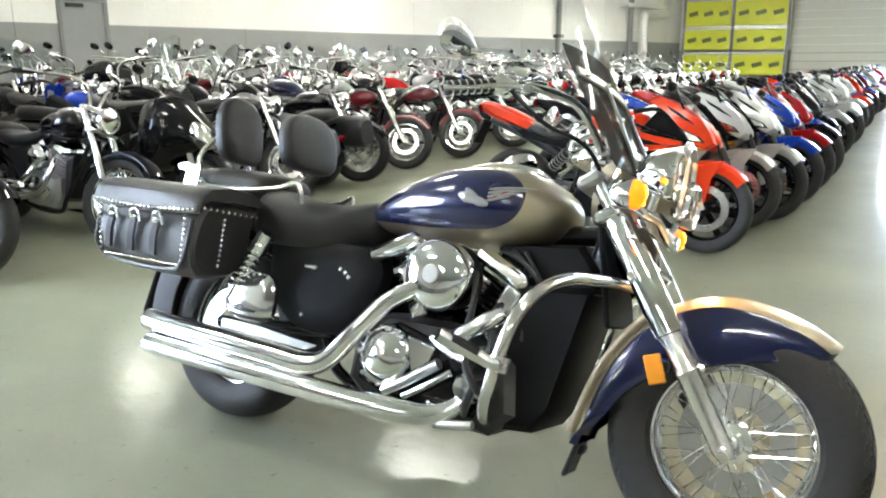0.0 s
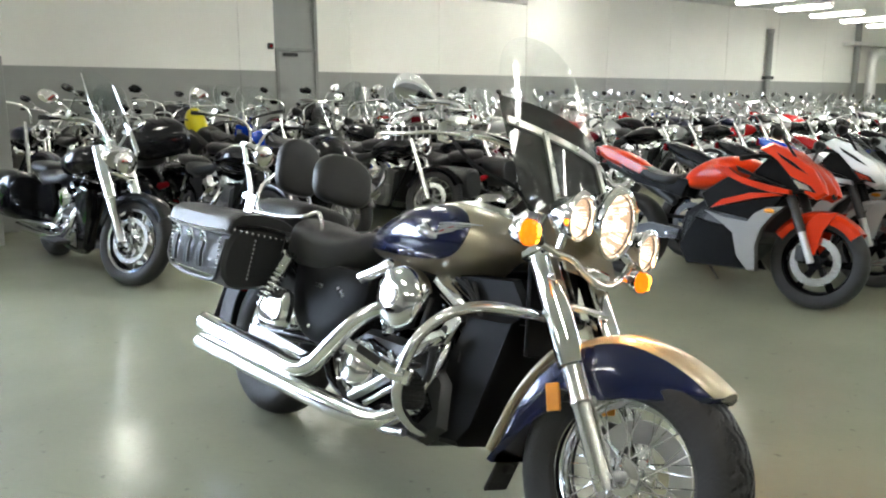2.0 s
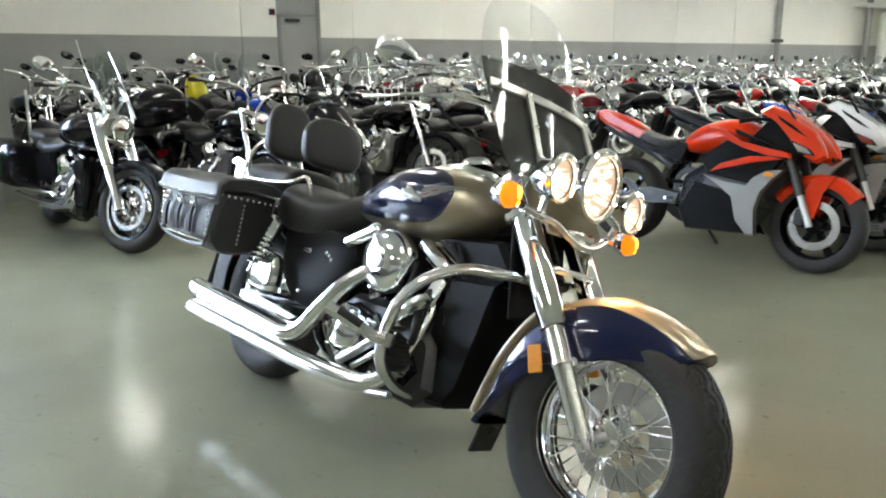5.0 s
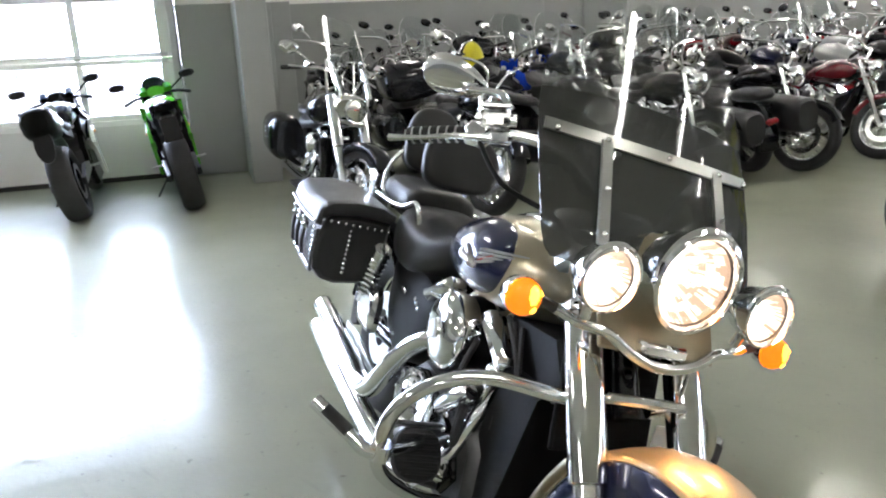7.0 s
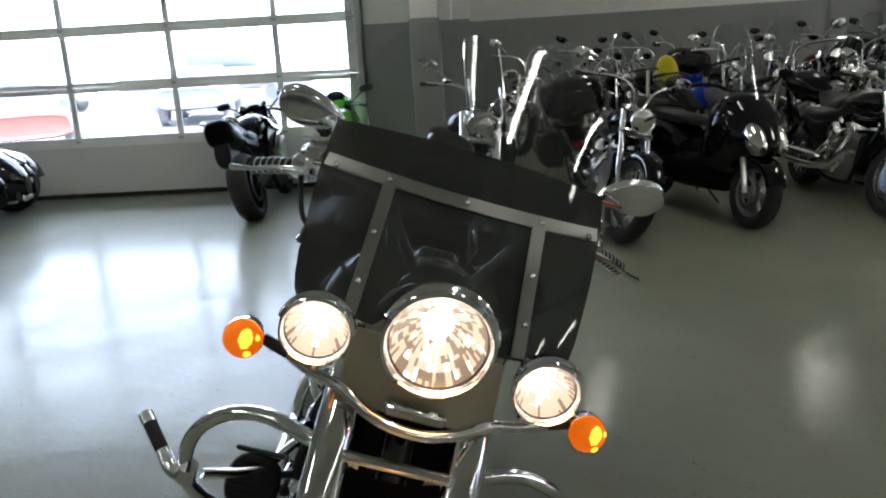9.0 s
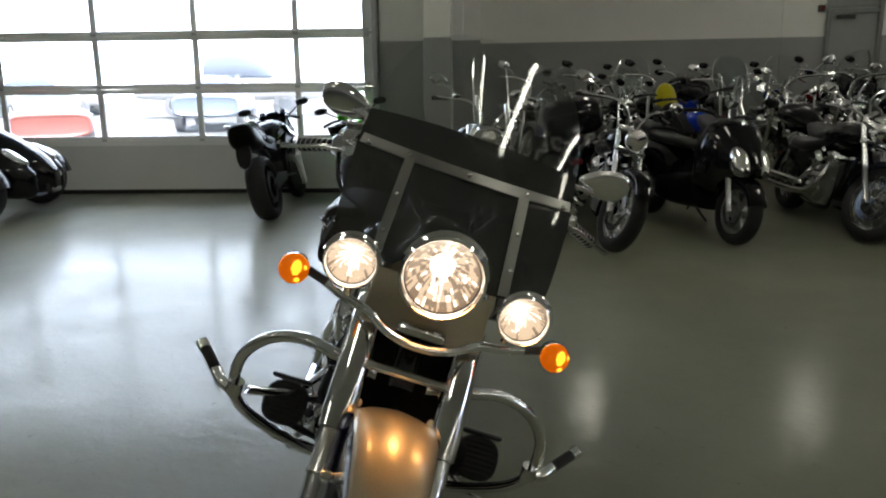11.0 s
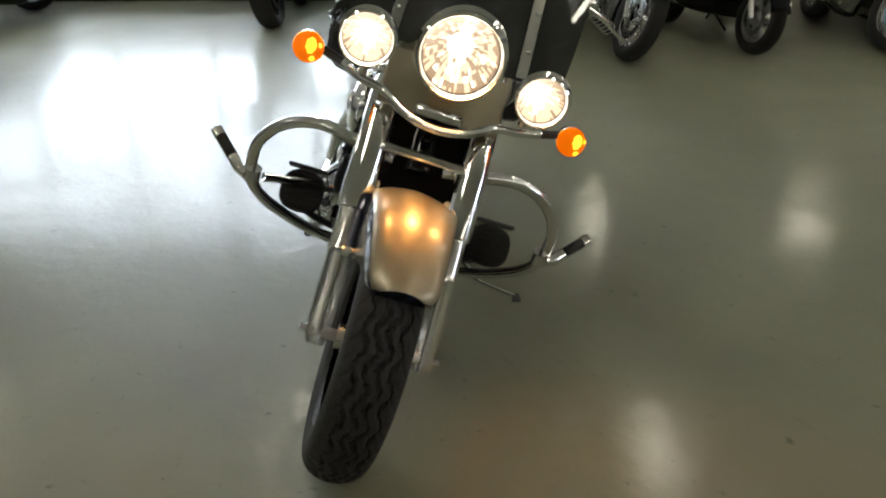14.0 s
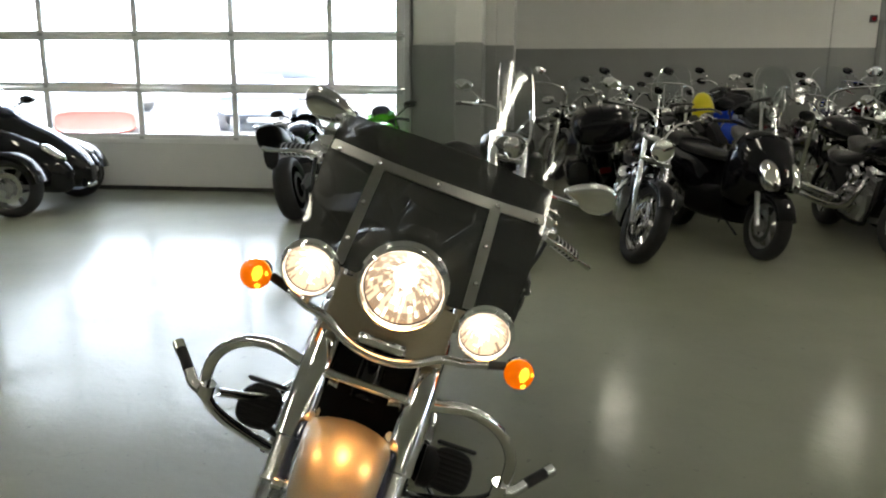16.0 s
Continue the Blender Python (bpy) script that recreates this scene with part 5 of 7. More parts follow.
    part("front_bracket", tube([(0.83, -0.2, 0.415), (0.93, -0.245, 0.385), (1.045, -0.30, 0.383), (1.13, -0.4, 0.40)], 0.013, 10, 3), CHROME, eng, "chrome peg bracket")
    part("belly_bracket", tube([(0.86, -0.17, 0.2), (0.9, -0.24, 0.19), (1.02, -0.25, 0.21)], 0.012, 10, 3), STEEL, eng)
    for x, z in ((0.61, 0.27), (0.6, 0.39), (0.93, 0.37), (1.0, 0.32), (0.95, 0.24), (0.84, 0.23)):
        part("side_bolt", at(ball(0.009, 8, 6), x, -0.19, z), CHROME, eng)
    part("fitting", add(box(0.05, 0.03, 0.04, 0.01, 1.0, -0.2, 0.3), box(0.04, 0.04, 0.03, 0.008, 0.96, -0.185, 0.255), box(0.03, 0.03, 0.05, 0.008, 0.93, -0.19, 0.43)), CHROME, eng, "small chrome fittings")
    for i in range(7):
        a_ = radians(60 + i * 20)
        part("clutch_fin", moved(box(0.03, 0.02, 0.007, 0.002), Matrix.Translation((0.675 + 0.082 * math.cos(a_), -0.208, 0.33 + 0.082 * math.sin(a_))) @ Matrix.Rotation(-a_, 4, "Y")), CHROME, eng)
    part("water_pump", moved(lathe([(0.001, 0.05), (0.03, 0.048), (0.045, 0.03), (0.05, 0.0)], 22, "Y"), Matrix.Translation((0.97, -0.195, 0.30)) @ Matrix.Rotation(math.pi, 4, "Z")), CHROME, eng)
    for i in range(8):
        a_ = 2 * math.pi * i / 8
        part("cover_bolt", at(ball(0.008, 7, 5), 0.675 + 0.085 * math.cos(a_), -0.215, 0.335 + 0.085 * math.sin(a_)), CHROME, eng)
    part("primary_cover", plate([(0.60, 0.24), (0.78, 0.21), (1.02, 0.23), (1.06, 0.31), (1.0, 0.40), (0.86, 0.42), (0.7, 0.43), (0.6, 0.36)], 0.165, 0.22, 0.025), CHROME, eng)
    for pts, rr in (([(0.95, -0.15, 0.3), (1.02, -0.2, 0.4), (1.0, -0.17, 0.52), (1.08, -0.1, 0.6)], 0.013), ([(0.9, -0.16, 0.45), (0.94, -0.2, 0.5), (0.92, -0.16, 0.62)], 0.009), ([(1.0, -0.05, 0.7), (1.06, -0.12, 0.62), (1.08, -0.14, 0.45)], 0.008)):
        part("hose", tube(pts, rr, 8, 5), RUBBER, eng, "black rubber hose")
    # exhaust
    part("exhaust_pipe", tube([(0.86, -0.13, 0.56), (0.78, -0.2, 0.56), (0.685, -0.235, 0.50), (0.60, -0.255, 0.40), (0.52, -0.265, 0.30), (0.44, -0.27, 0.268), (0.30, -0.27, 0.272), (0.0, -0.27, 0.28), (-0.27, -0.272, 0.287)], [0.026, 0.026, 0.028, 0.03, 0.032, 0.036, 0.037, 0.038, 0.038], 18, 6, False), CHROME, bike, "chrome upper exhaust pipe")
    part("exhaust_pipe", tube([(0.99, -0.11, 0.54), (1.02, -0.15, 0.47), (1.0, -0.185, 0.36), (0.96, -0.22, 0.26), (0.88, -0.25, 0.21), (0.7, -0.262, 0.197), (0.3, -0.272, 0.2), (-0.245, -0.275, 0.208)], [0.02, 0.02, 0.021, 0.024, 0.029, 0.036, 0.037, 0.037], 18, 6, False), CHROME, bike, "chrome lower exhaust pipe")
    for x, z in ((-0.268, 0.287), (-0.243, 0.208)):
        part("pipe_mouth", moved(lathe([(0.038, 0.0), (0.033, -0.004), (0.031, 0.03), (0.001, 0.06)], 18, "X"), Matrix.Translation((x, -0.2735, z))), DARKMETAL, bike, "dark pipe mouth")
    part("heat_shield", plate([(0.05, 0.315), (0.42, 0.305), (0.46, 0.325), (0.2, 0.345), (0.05, 0.345)], -0.245, -0.255, 0.004), STRAPMETAL, bike, "grey heat shield strip")
    # radiator and lower front
    part("radiator", plate([(1.08, 0.61), (1.262, 0.625), (1.235, 0.50), (1.185, 0.27), (1.14, 0.205), (1.0, 0.19), (1.02, 0.30), (1.03, 0.48)], -0.145, 0.145, 0.02), SATINBLACK, bike, "black radiator and shroud")
    ridge = [(1.262 - 0.0030 * i - (0.006 if i % 2 else 0), 0.61 - 0.0062 * i) for i in range(52)]
    part("radiator_core", loft([[(x, y, z) for x, z in ridge] + [(1.09, y, 0.29), (1.2, y, 0.6)] for y in (-0.12, 0.12)]), DARKMETAL, bike, "ridged dark radiator core")
    # added black sheet gives the recess behind the forks its darkness
    part("neck_panel", moved(box(0.016, 0.25, 0.34, 0.006), Matrix.Translation((1.272, 0, 0.69)) @ Matrix.Rotation(radians(-12), 4, "Y")), SATINBLACK, bike, "black sheet standing in for the dark recess behind the forks")
    # added block that blacks out the gap between tank and radiator
    part("electrics_box", plate([(0.93, 0.60), (0.95, 0.72), (1.20, 0.74), (1.27, 0.66), (1.24, 0.55), (1.02, 0.52)], -0.105, 0.105, 0.02), SATINBLACK, bike, "black filler block under the tank")
    part("wiring", add(*[tube([(0.96 + 0.04 * k, -0.112, 0.70), (1.06 + 0.03 * k, -0.13, 0.66 - 0.03 * k), (1.15, -0.12, 0.56 - 0.02 * k), (1.2, -0.1, 0.5)], 0.007, 7, 4) for k in range(3)]), RUBBER, bike, "black cables and hoses")
    part("belly_pan", box(0.36, 0.24, 0.05, 0.02, 0.86, 0, 0.20), PLASTIC, bike)
    # engine guards, pegs, boards
    for s in (-1, 1):
        g = [(1.34, s * 0.06, 0.645), (1.30, s * 0.17, 0.648), (1.24, s * 0.27, 0.64), (1.20, s * 0.36, 0.60), (1.172, s * 0.42, 0.53), (1.155, s * 0.437, 0.45), (1.135, s * 0.425, 0.375), (1.10, s * 0.37, 0.31), (1.05, s * 0.26, 0.245), (1.01, s * 0.14, 0.205)]
        gd = part("engine_guard", tube(g, 0.0165, 14, 6), CHROME, bike, "chrome engine guard")
        part("clamp", tube([(1.155, s * 0.428, 0.43), (1.15, s * 0.43, 0.392)], 0.024, 12, 1), CHROME, gd)
        pg = [(1.16, s * 0.445, 0.408), (1.15, s * 0.468, 0.412), (1.125, s * 0.492, 0.425), (1.05, s * 0.57, 0.465)]
        part("highway_peg", tube(pg, [0.014, 0.017, 0.0165, 0.018], 12, 3), CHROME, gd, "chrome highway peg")
        part("peg_rubber", at(tube([(1.118, s * 0.499, 0.429), (1.07, s * 0.549, 0.455)], 0.0155, 12, 1), 0.004, 0, 0.004), RUBBER, gd, "black rubber strip on the peg")
        tilt = Matrix.Translation((1.04, s * 0.295, 0.35)) @ Matrix.Rotation(radians(-35), 4, "Y")
        bd = part("floorboard", moved(body(finer([(-0.012, 0.056, -0.056, 0.056), (0.0, 0.066, -0.066, 0.066), (0.012, 0.06, -0.06, 0.06)], 2), 20, 2.6), tilt), RUBBER, bike, "ribbed black rubber foot board")
        for i in range(7):
            part("rib", moved(box(0.006, 0.112 - 0.008 * abs(i - 3), 0.007, 0.002, 0.015, 0, -0.045 + 0.015 * i), tilt), RUBBER, bd)
        part("heel_plate", moved(box(0.03, 0.12, 0.012, 0.004, 0.01, 0, 0.07), tilt), DARKMETAL, bd)
        part("board_bracket", tube([(0.95, s * 0.17, 0.22), (1.0, s * 0.27, 0.27), (1.03, s * 0.29, 0.33)], 0.012, 8, 3), DARKMETAL, bd)
        part("board_bracket", tube([(0.98, s * 0.2, 0.36), (1.02, s * 0.27, 0.36)], 0.01, 8, 1), DARKMETAL, bd)
    part("shift_lever", tube([(0.9, 0.24, 0.22), (1.0, 0.29, 0.22), (1.06, 0.30, 0.26)], 0.009, 8, 4), CHROME, bike)
    part("horn", moved(lathe([(0.001, 0.03), (0.05, 0.028), (0.062, 0.01), (0.06, -0.02), (0.001, -0.02)], 24), Matrix.Translation((1.02, 0.23, 0.33))), PLASTIC, bike, "round black horn")
    part("side_stand", tube([(0.80, 0.15, 0.2), (0.86, 0.30, 0.14), (0.93, 0.455, 0.150)], [0.01, 0.007, 0.006], 10, 3), CHROME, bike, "folded-out chrome side stand")
    part("stand_foot", moved(box(0.05, 0.03, 0.01, 0.004), Matrix.Translation((0.94, 0.46, 0.150)) @ Matrix.Rotation(radians(17.7), 4, "X")), DARKMETAL, bike)
    part("hang_tag", moved(box(0.003, 0.045, 0.08, 0.001), Matrix.Translation((1.30, 0.16, 0.56))), WHITEPAINT, bike, "small white paper tag")
    bike.matrix_basis = SHOW
    # the burning lamps themselves
    for x, y, z, watts in ((1.44, 0.0, 0.95, 3.0), (1.45, -0.212, 0.926, 1.2), (1.44, 0.212, 0.916, 1.2)):
        la = new("headlamp_light", bpy.data.lights.new("headlamp_light", "SPOT"))
        la.data.energy, la.data.shadow_soft_size, la.data.color = watts * 0.75, 0.04, (1.0, 0.47, 0.13)
        la.data.spot_size, la.data.spot_blend = radians(165), 0.5
        la.matrix_basis = SHOW @ STEER @ Matrix.Translation((x, y, z)) @ Matrix.Rotation(radians(-62), 4, "Y")
    return bike


def strap_on(surf, yz, width, thick, across=True, off=0.004):
    """A flat strip laid on a curved surface through (y, z) points."""
    pts = [surf(y, z, off) for y, z in yz]
    rings = []
    for i, p in enumerate(pts):
        t = (pts[min(i + 1, len(pts) - 1)] - pts[max(i - 1, 0)]).normalized()
        nrm = Vector((1, 0, 0.545)).normalized()
        nrm = (nrm - t * nrm.dot(t)).normalized()
        b = t.cross(nrm)
        rings.append([tuple(p + b * width / 2 + nrm * thick / 2), tuple(p - b * width / 2 + nrm * thick / 2), tuple(p - b * width / 2 - nrm * thick / 2), tuple(p + b * width / 2 - nrm * thick / 2)])
    return loft(rings)


def strap_x(points, width, thick):
    """A flat strip whose width lies along x."""
    path = smooth_path(points, 4)
    rings = []
    for i, p in enumerate(path):
        t = (path[min(i + 1, len(path) - 1)] - path[max(i - 1, 0)]).normalized()
        xv = Vector((1, 0, 0))
        nn = t.cross(xv).normalized()
        a, b = xv * width / 2, nn * thick / 2
        rings.append([tuple(p + a + b), tuple(p - a + b), tuple(p - a - b), tuple(p + a - b)])
    return loft(rings)


show_bike()


# ---- other motorcycles: local x ahead, the front wheel stands at x = 1.6 ----
WB = 1.6


def wheel_parts(bike, x, R, w, rim, kind, name):
    c = (x, 0, R)
    if kind == "wire":
        wl = part(name, at(rim_shape(rim, w * 0.75, 32), *c), CHROME, bike, "chrome wire-spoked wheel")
        part("spokes", at(spokes_shape(rim, 0.04, 28, 0.003), *c), CHROME, wl)
        part("hub", at(lathe([(0.001, -0.06), (0.035, -0.06), (0.045, 0), (0.035, 0.06), (0.001, 0.06)], 14), *c), CHROME, wl)
    elif kind == "dish":
        h = w / 2
        wl = part(name, at(rim_shape(rim, w * 0.85, 36), *c), GLOSSBLACK, bike, "black wheel with a bright lip")
        for s in (-1, 1):
            part("rim_lip", at(lathe([(rim + 0.004, s * h * 0.74), (rim + 0.002, s * h * 0.82), (rim - 0.012, s * h * 0.8), (rim - 0.016, s * h * 0.68)], 36), *c), CHROME, wl, "bright rim lip")
        sp = [moved(add(box(rim * 0.34, 0.05, 0.03, 0.01, rim * 0.34, 0, 0), box(rim * 0.42, 0.03, 0.018, 0.006, rim * 0.72, 0, 0)), Matrix.Translation(c) @ Matrix.Rotation(2 * math.pi * i / 9, 4, "Y")) for i in range(9)]
        part("spokes", add(*sp), SATIN, wl, "polished cast spokes")
        part("hub", at(lathe([(0.001, -0.08), (0.05, -0.08), (0.06, 0), (0.05, 0.08), (0.001, 0.08)], 18), *c), CHROME, wl)
        if name == "front_wheel":
            part("caliper", add(*[box(0.1, 0.04, 0.06, 0.012, c[0] - 0.13, s * 0.08, c[2] + 0.1) for s in (-1, 1)]), ALU, wl, "brake caliper")
    else:
        m = {"polished": SATIN, "cast": ALU, "black": GLOSSBLACK}[kind]
        wl = part(name, at(rim_shape(rim, w * 0.8, 32), *c), m, bike)
        sp = []
        for i in range(6):
            a = 2 * math.pi * i / 6
            sp.append(moved(box(rim * 0.9, 0.03, 0.045, 0.008, rim * 0.5, 0, 0), Matrix.Translation(c) @ Matrix.Rotation(a, 4, "Y")))
        part("spokes", add(*sp), m, wl, "cast spokes")
        part("hub", at(lathe([(0.001, -0.06), (0.05, -0.06), (0.05, 0.06), (0.001, 0.06)], 16), *c), m, wl)
    part("tyre", at(tyre_shape(R, w, rim, 40), *c), RUBBER, wl, "black tyre")
    part("brake_disc", add(*[at(disc_shape(rim * 0.72, rim * (0.58 if kind == "dish" else 0.5), s * w * 0.47, 0.005, 28), *c) for s in ((-1, 1) if kind == "dish" else (-1,))]), SATIN if name == "front_wheel" else DARKMETAL, wl, "steel brake disc")
    return wl


def fender(front_x, R, w, a0, a1, gap=0.03):
    ang = [radians(a0 + (a1 - a0) * i / 8) for i in range(9)]
    pts = [(front_x + (R + gap) * math.cos(a), R + (R + gap) * math.sin(a)) for a in ang]

    def sec(f):
        h = w / 2
        s = [(-h, 0.07), (-h, 0.03), (-h * 0.75, 0.006), (0, -0.004), (h * 0.75, 0.006), (h, 0.03), (h, 0.07)]
        return s + [(y * 0.95, d + 0.005) for y, d in reversed(s)]
    return loft(sweep_arc(pts, sec, 2))


def vtwin(bike, x, chrome=True):
    e = part("engine", plate([(x - 0.26, 0.27), (x - 0.18, 0.2), (x + 0.2, 0.19), (x + 0.27, 0.28), (x + 0.24, 0.42), (x - 0.2, 0.45)], -0.16, 0.16, 0.03), ALU, bike, "V-twin engine")
    for ang in (-24, 24):
        m = Matrix.Translation((x + (0.06 if ang > 0 else -0.06), 0, 0.42)) @ Matrix.Rotation(radians(ang), 4, "Y")
        part("cylinder", moved(finned(0.07, 0.095, 7, 0.027, 16), m), ALU if chrome else GLOSSBLACK, e)
        part("rocker_cover", moved(box(0.16, 0.23, 0.07, 0.02, 0, 0, 0.23), m), CHROME, e, "chrome rocker cover")
    part("air_cleaner", moved(lathe([(0.001, 0.05), (0.06, 0.045), (0.085, 0.02), (0.09, -0.02), (0.08, -0.06)], 22, "Y"), Matrix.Translation((x, -0.18, 0.56)) @ Matrix.Rotation(math.pi, 4, "Z")), CHROME, e, "chrome air cleaner")
    part("side_cover", plate([(x - 0.24, 0.26), (x + 0.1, 0.23), (x + 0.2, 0.32), (x + 0.05, 0.42), (x - 0.2, 0.40)], -0.15, -0.2, 0.02), CHROME, e, "chrome side cover")
    part("side_cover", plate([(x - 0.24, 0.26), (x + 0.1, 0.23), (x + 0.2, 0.32), (x + 0.05, 0.42), (x - 0.2, 0.40)], 0.15, 0.21, 0.02), CHROME, e, "chrome side cover")
    for dz, dx in ((0.0, 0.16), (0.085, -0.1)):
        part("exhaust_pipe", tube([(x + dx, -0.13, 0.55), (x + dx + 0.06, -0.2, 0.46), (x + dx - 0.02, -0.23, 0.32 + dz / 2), (x - 0.2, -0.235, 0.25 + dz), (-0.2, -0.24, 0.25 + dz)], [0.022, 0.023, 0.025, 0.034, 0.036], 10, 4, False), CHROME, bike, "chrome exhaust pipe")
    return e


def cruiser(label, paint, shield=False, big=False, bags="", wheel="wire", bars="wide", trunk=False, usd=False, forkmat=None, seat="two", lightbar=False, pipes=True):
    b = thing("cruiser_motorcycle", label, "motorcycle", "parked motorcycles")
    wheel_parts(b, WB, 0.32, 0.12, 0.225, wheel, "front_wheel")
    wheel_parts(b, 0.0, 0.315, 0.16, 0.2, wheel, "rear_wheel")
    part("front_fender", fender(WB, 0.32, 0.15, 35, 165), paint, b, "painted front fender")
    part("rear_fender", fender(0.0, 0.315, 0.2, 10, 190, 0.045), paint, b, "painted rear fender")
    rk = radians(32)
    d = Vector((math.sin(rk), 0, -math.cos(rk)))
    fm = forkmat or CHROME
    for s in (-1, 1):
        f = Vector((WB - 0.01, s * (0.13 if big else 0.11), 0.31))
        lo, hi = (0.026, 0.021) if not usd else (0.035, 0.042)
        fk = part("fork_leg", tube([f + d * 0.02, f - d * 0.32], lo, 10, 1), fm, b, "chrome fork leg")
        part("fork_tube", tube([f - d * 0.32, f - d * 0.33, f - d * 0.74], [lo, hi + 0.002, hi], 10, 1), CHROME, fk)
    part("clamp", box(0.07, 0.27, 0.04, 0.01, 1.22, 0, 0.93), CHROME, b)
    part("clamp", box(0.07, 0.27, 0.04, 0.01, 1.31, 0, 0.77), CHROME, b)
    h = part("headlight", moved(lathe([(0.01, -0.13), (0.06, -0.11), (0.085, -0.05), (0.095, 0.0), (0.092, 0.012), (0.084, 0.006)], 22, "X"), Matrix.Translation((1.36, 0, 0.87))), CHROME, b, "chrome headlight")
    part("lens", moved(lathe([(0.085, 0.006), (0.06, 0.016), (0.001, 0.022)], 20, "X"), Matrix.Translation((1.36, 0, 0.87))), REFLECTOR, h, "clear headlight lens")
    z1, x1, y1 = {"wide": (1.1, 0.86, 0.42), "ape": (1.13, 0.92, 0.38), "low": (0.98, 0.95, 0.38), "high": (1.1, 0.9, 0.4)}[bars]
    for s in (-1, 1):
        part("handlebar", tube([(1.2, s * 0.04, 0.95), (1.19, s * 0.1, z1 - 0.02), (1.12, s * 0.2, z1 + 0.02), (x1 + 0.1, s * (y1 - 0.1), z1), (x1, s * y1, z1 - 0.03)], 0.0125, 8, 4), CHROME, b, "chrome handlebar")
        part("grip", tube([(x1 + 0.09, s * (y1 - 0.09), z1), (x1 - 0.01, s * (y1 + 0.01), z1 - 0.033)], 0.018, 8, 1), RUBBER, b)
        part("lever", tube([(x1 + 0.13, s * (y1 - 0.12), z1 + 0.01), (x1 + 0.07, s * y1, z1 - 0.01)], 0.008, 6, 1), STEEL, b)
        part("master_cylinder", box(0.06, 0.07, 0.045, 0.01, x1 + 0.13, s * (y1 - 0.14), z1 + 0.03), CHROME, b)
        mp = Matrix.Translation((x1 + 0.06, s * (y1 + 0.02), z1 + 0.12)) @ Matrix.Rotation(radians(s * 12), 4, "Z")
        mi = part("mirror", moved(body([(-0.006, 0.055, -0.034, 0.034), (0.004, 0.076, -0.046, 0.046), (0.022, 0.05, -0.03, 0.03)], 16, 2.3), mp), CHROME if big or bars in ("wide", "low") else GLOSSBLACK, b, "oval mirror")
        part("mirror_glass", moved(body([(-0.009, 0.068, -0.04, 0.04), (-0.0065, 0.068, -0.04, 0.04)], 16, 2.3), mp), MIRROR, mi)
        part("mirror_stem", tube([(x1 + 0.13, s * (y1 - 0.14), z1 + 0.04), (x1 + 0.12, s * (y1 - 0.08), z1 + 0.08), (x1 + 0.07, s * (y1 + 0.0), z1 + 0.11)], 0.006, 6, 3), CHROME, mi)
    wide, rise = (1.4, 0.05) if big else (1.0, 0.0)
    part("fuel_tank", body(finer([(x, w * wide, z0, z1 + rise) for x, w, z0, z1 in [(0.55, 0.03, 0.72, 0.76), (0.6, 0.09, 0.71, 0.81), (0.75, 0.15, 0.70, 0.89), (0.95, 0.165, 0.71, 0.93), (1.08, 0.12, 0.75, 0.91), (1.14, 0.04, 0.80, 0.86)]], 4), 24, 2.3), paint, b, "painted fuel tank")
    if big:
        part("cowl", body(finer([(1.16, 0.06, 0.72, 0.9), (1.22, 0.13, 0.74, 0.96), (1.3, 0.14, 0.78, 0.98), (1.36, 0.1, 0.82, 0.95)], 3), 20, 2.6), CHROME, b, "chrome headlamp cowl")
        for s in (-1, 1):
            part("radiator_shroud", plate([(0.99, 0.62), (1.2, 0.66), (1.22, 0.5), (1.14, 0.2), (1.0, 0.18), (0.97, 0.4)], s * 0.1, s * 0.19, 0.02), GLOSSBLACK, b, "gloss black radiator shroud")
            part("side_panel", plate([(0.1, 0.62), (0.5, 0.66), (0.58, 0.5), (0.46, 0.38), (0.2, 0.4)], s * 0.12, s * 0.2, 0.02), GLOSSBLACK, b, "gloss black side panel")
            part("floorboard", moved(body([(-0.15, 0.06, -0.012, 0.012), (0.0, 0.068, -0.014, 0.014), (0.15, 0.055, -0.012, 0.012)], 16, 4), Matrix.Translation((0.9, s * 0.3, 0.26))), RUBBER, b, "black rubber floorboard")
    part("tank_console", body(finer([(0.66, 0.02, 0.84, 0.86), (0.8, 0.05, 0.89, 0.93), (0.95, 0.05, 0.9, 0.95), (1.02, 0.02, 0.9, 0.93)], 3), 14, 2.4), CHROME, b)
    part("seat", body(finer([(0.02, 0.05, 0.66, 0.70), (0.06, 0.15, 0.62, 0.745), (0.25, 0.165, 0.60, 0.72), (0.42, 0.13, 0.62, 0.735), (0.56, 0.07, 0.69, 0.76), (0.6, 0.02, 0.72, 0.74)], 4), 22, 2.7), VINYL, b, "black seat")
    if seat == "two":
        part("pillion_seat", body(finer([(-0.32, 0.06, 0.73, 0.76), (-0.28, 0.11, 0.70, 0.80), (-0.1, 0.12, 0.68, 0.80), (0.06, 0.10, 0.68, 0.78), (0.09, 0.03, 0.71, 0.74)], 3), 18, 2.8), VINYL, b, "black pillion seat")
    part("frame", add(tube([(1.2, 0, 0.8), (0.8, 0, 0.72), (0.2, 0, 0.6)], 0.03, 8, 3), *[tube([(1.24, s * 0.03, 0.72), (1.1, s * 0.11, 0.3), (1.0, s * 0.12, 0.17), (0.5, s * 0.12, 0.2), (0.3, s * 0.12, 0.45), (-0.2, s * 0.13, 0.62)], 0.018, 8, 4) for s in (-1, 1)]), GLOSSBLACK, b, "black frame tubes")
    part("battery_box", box(0.36, 0.24, 0.3, 0.03, 0.34, 0, 0.48), PLASTIC, b)
    vtwin(b, 0.78)
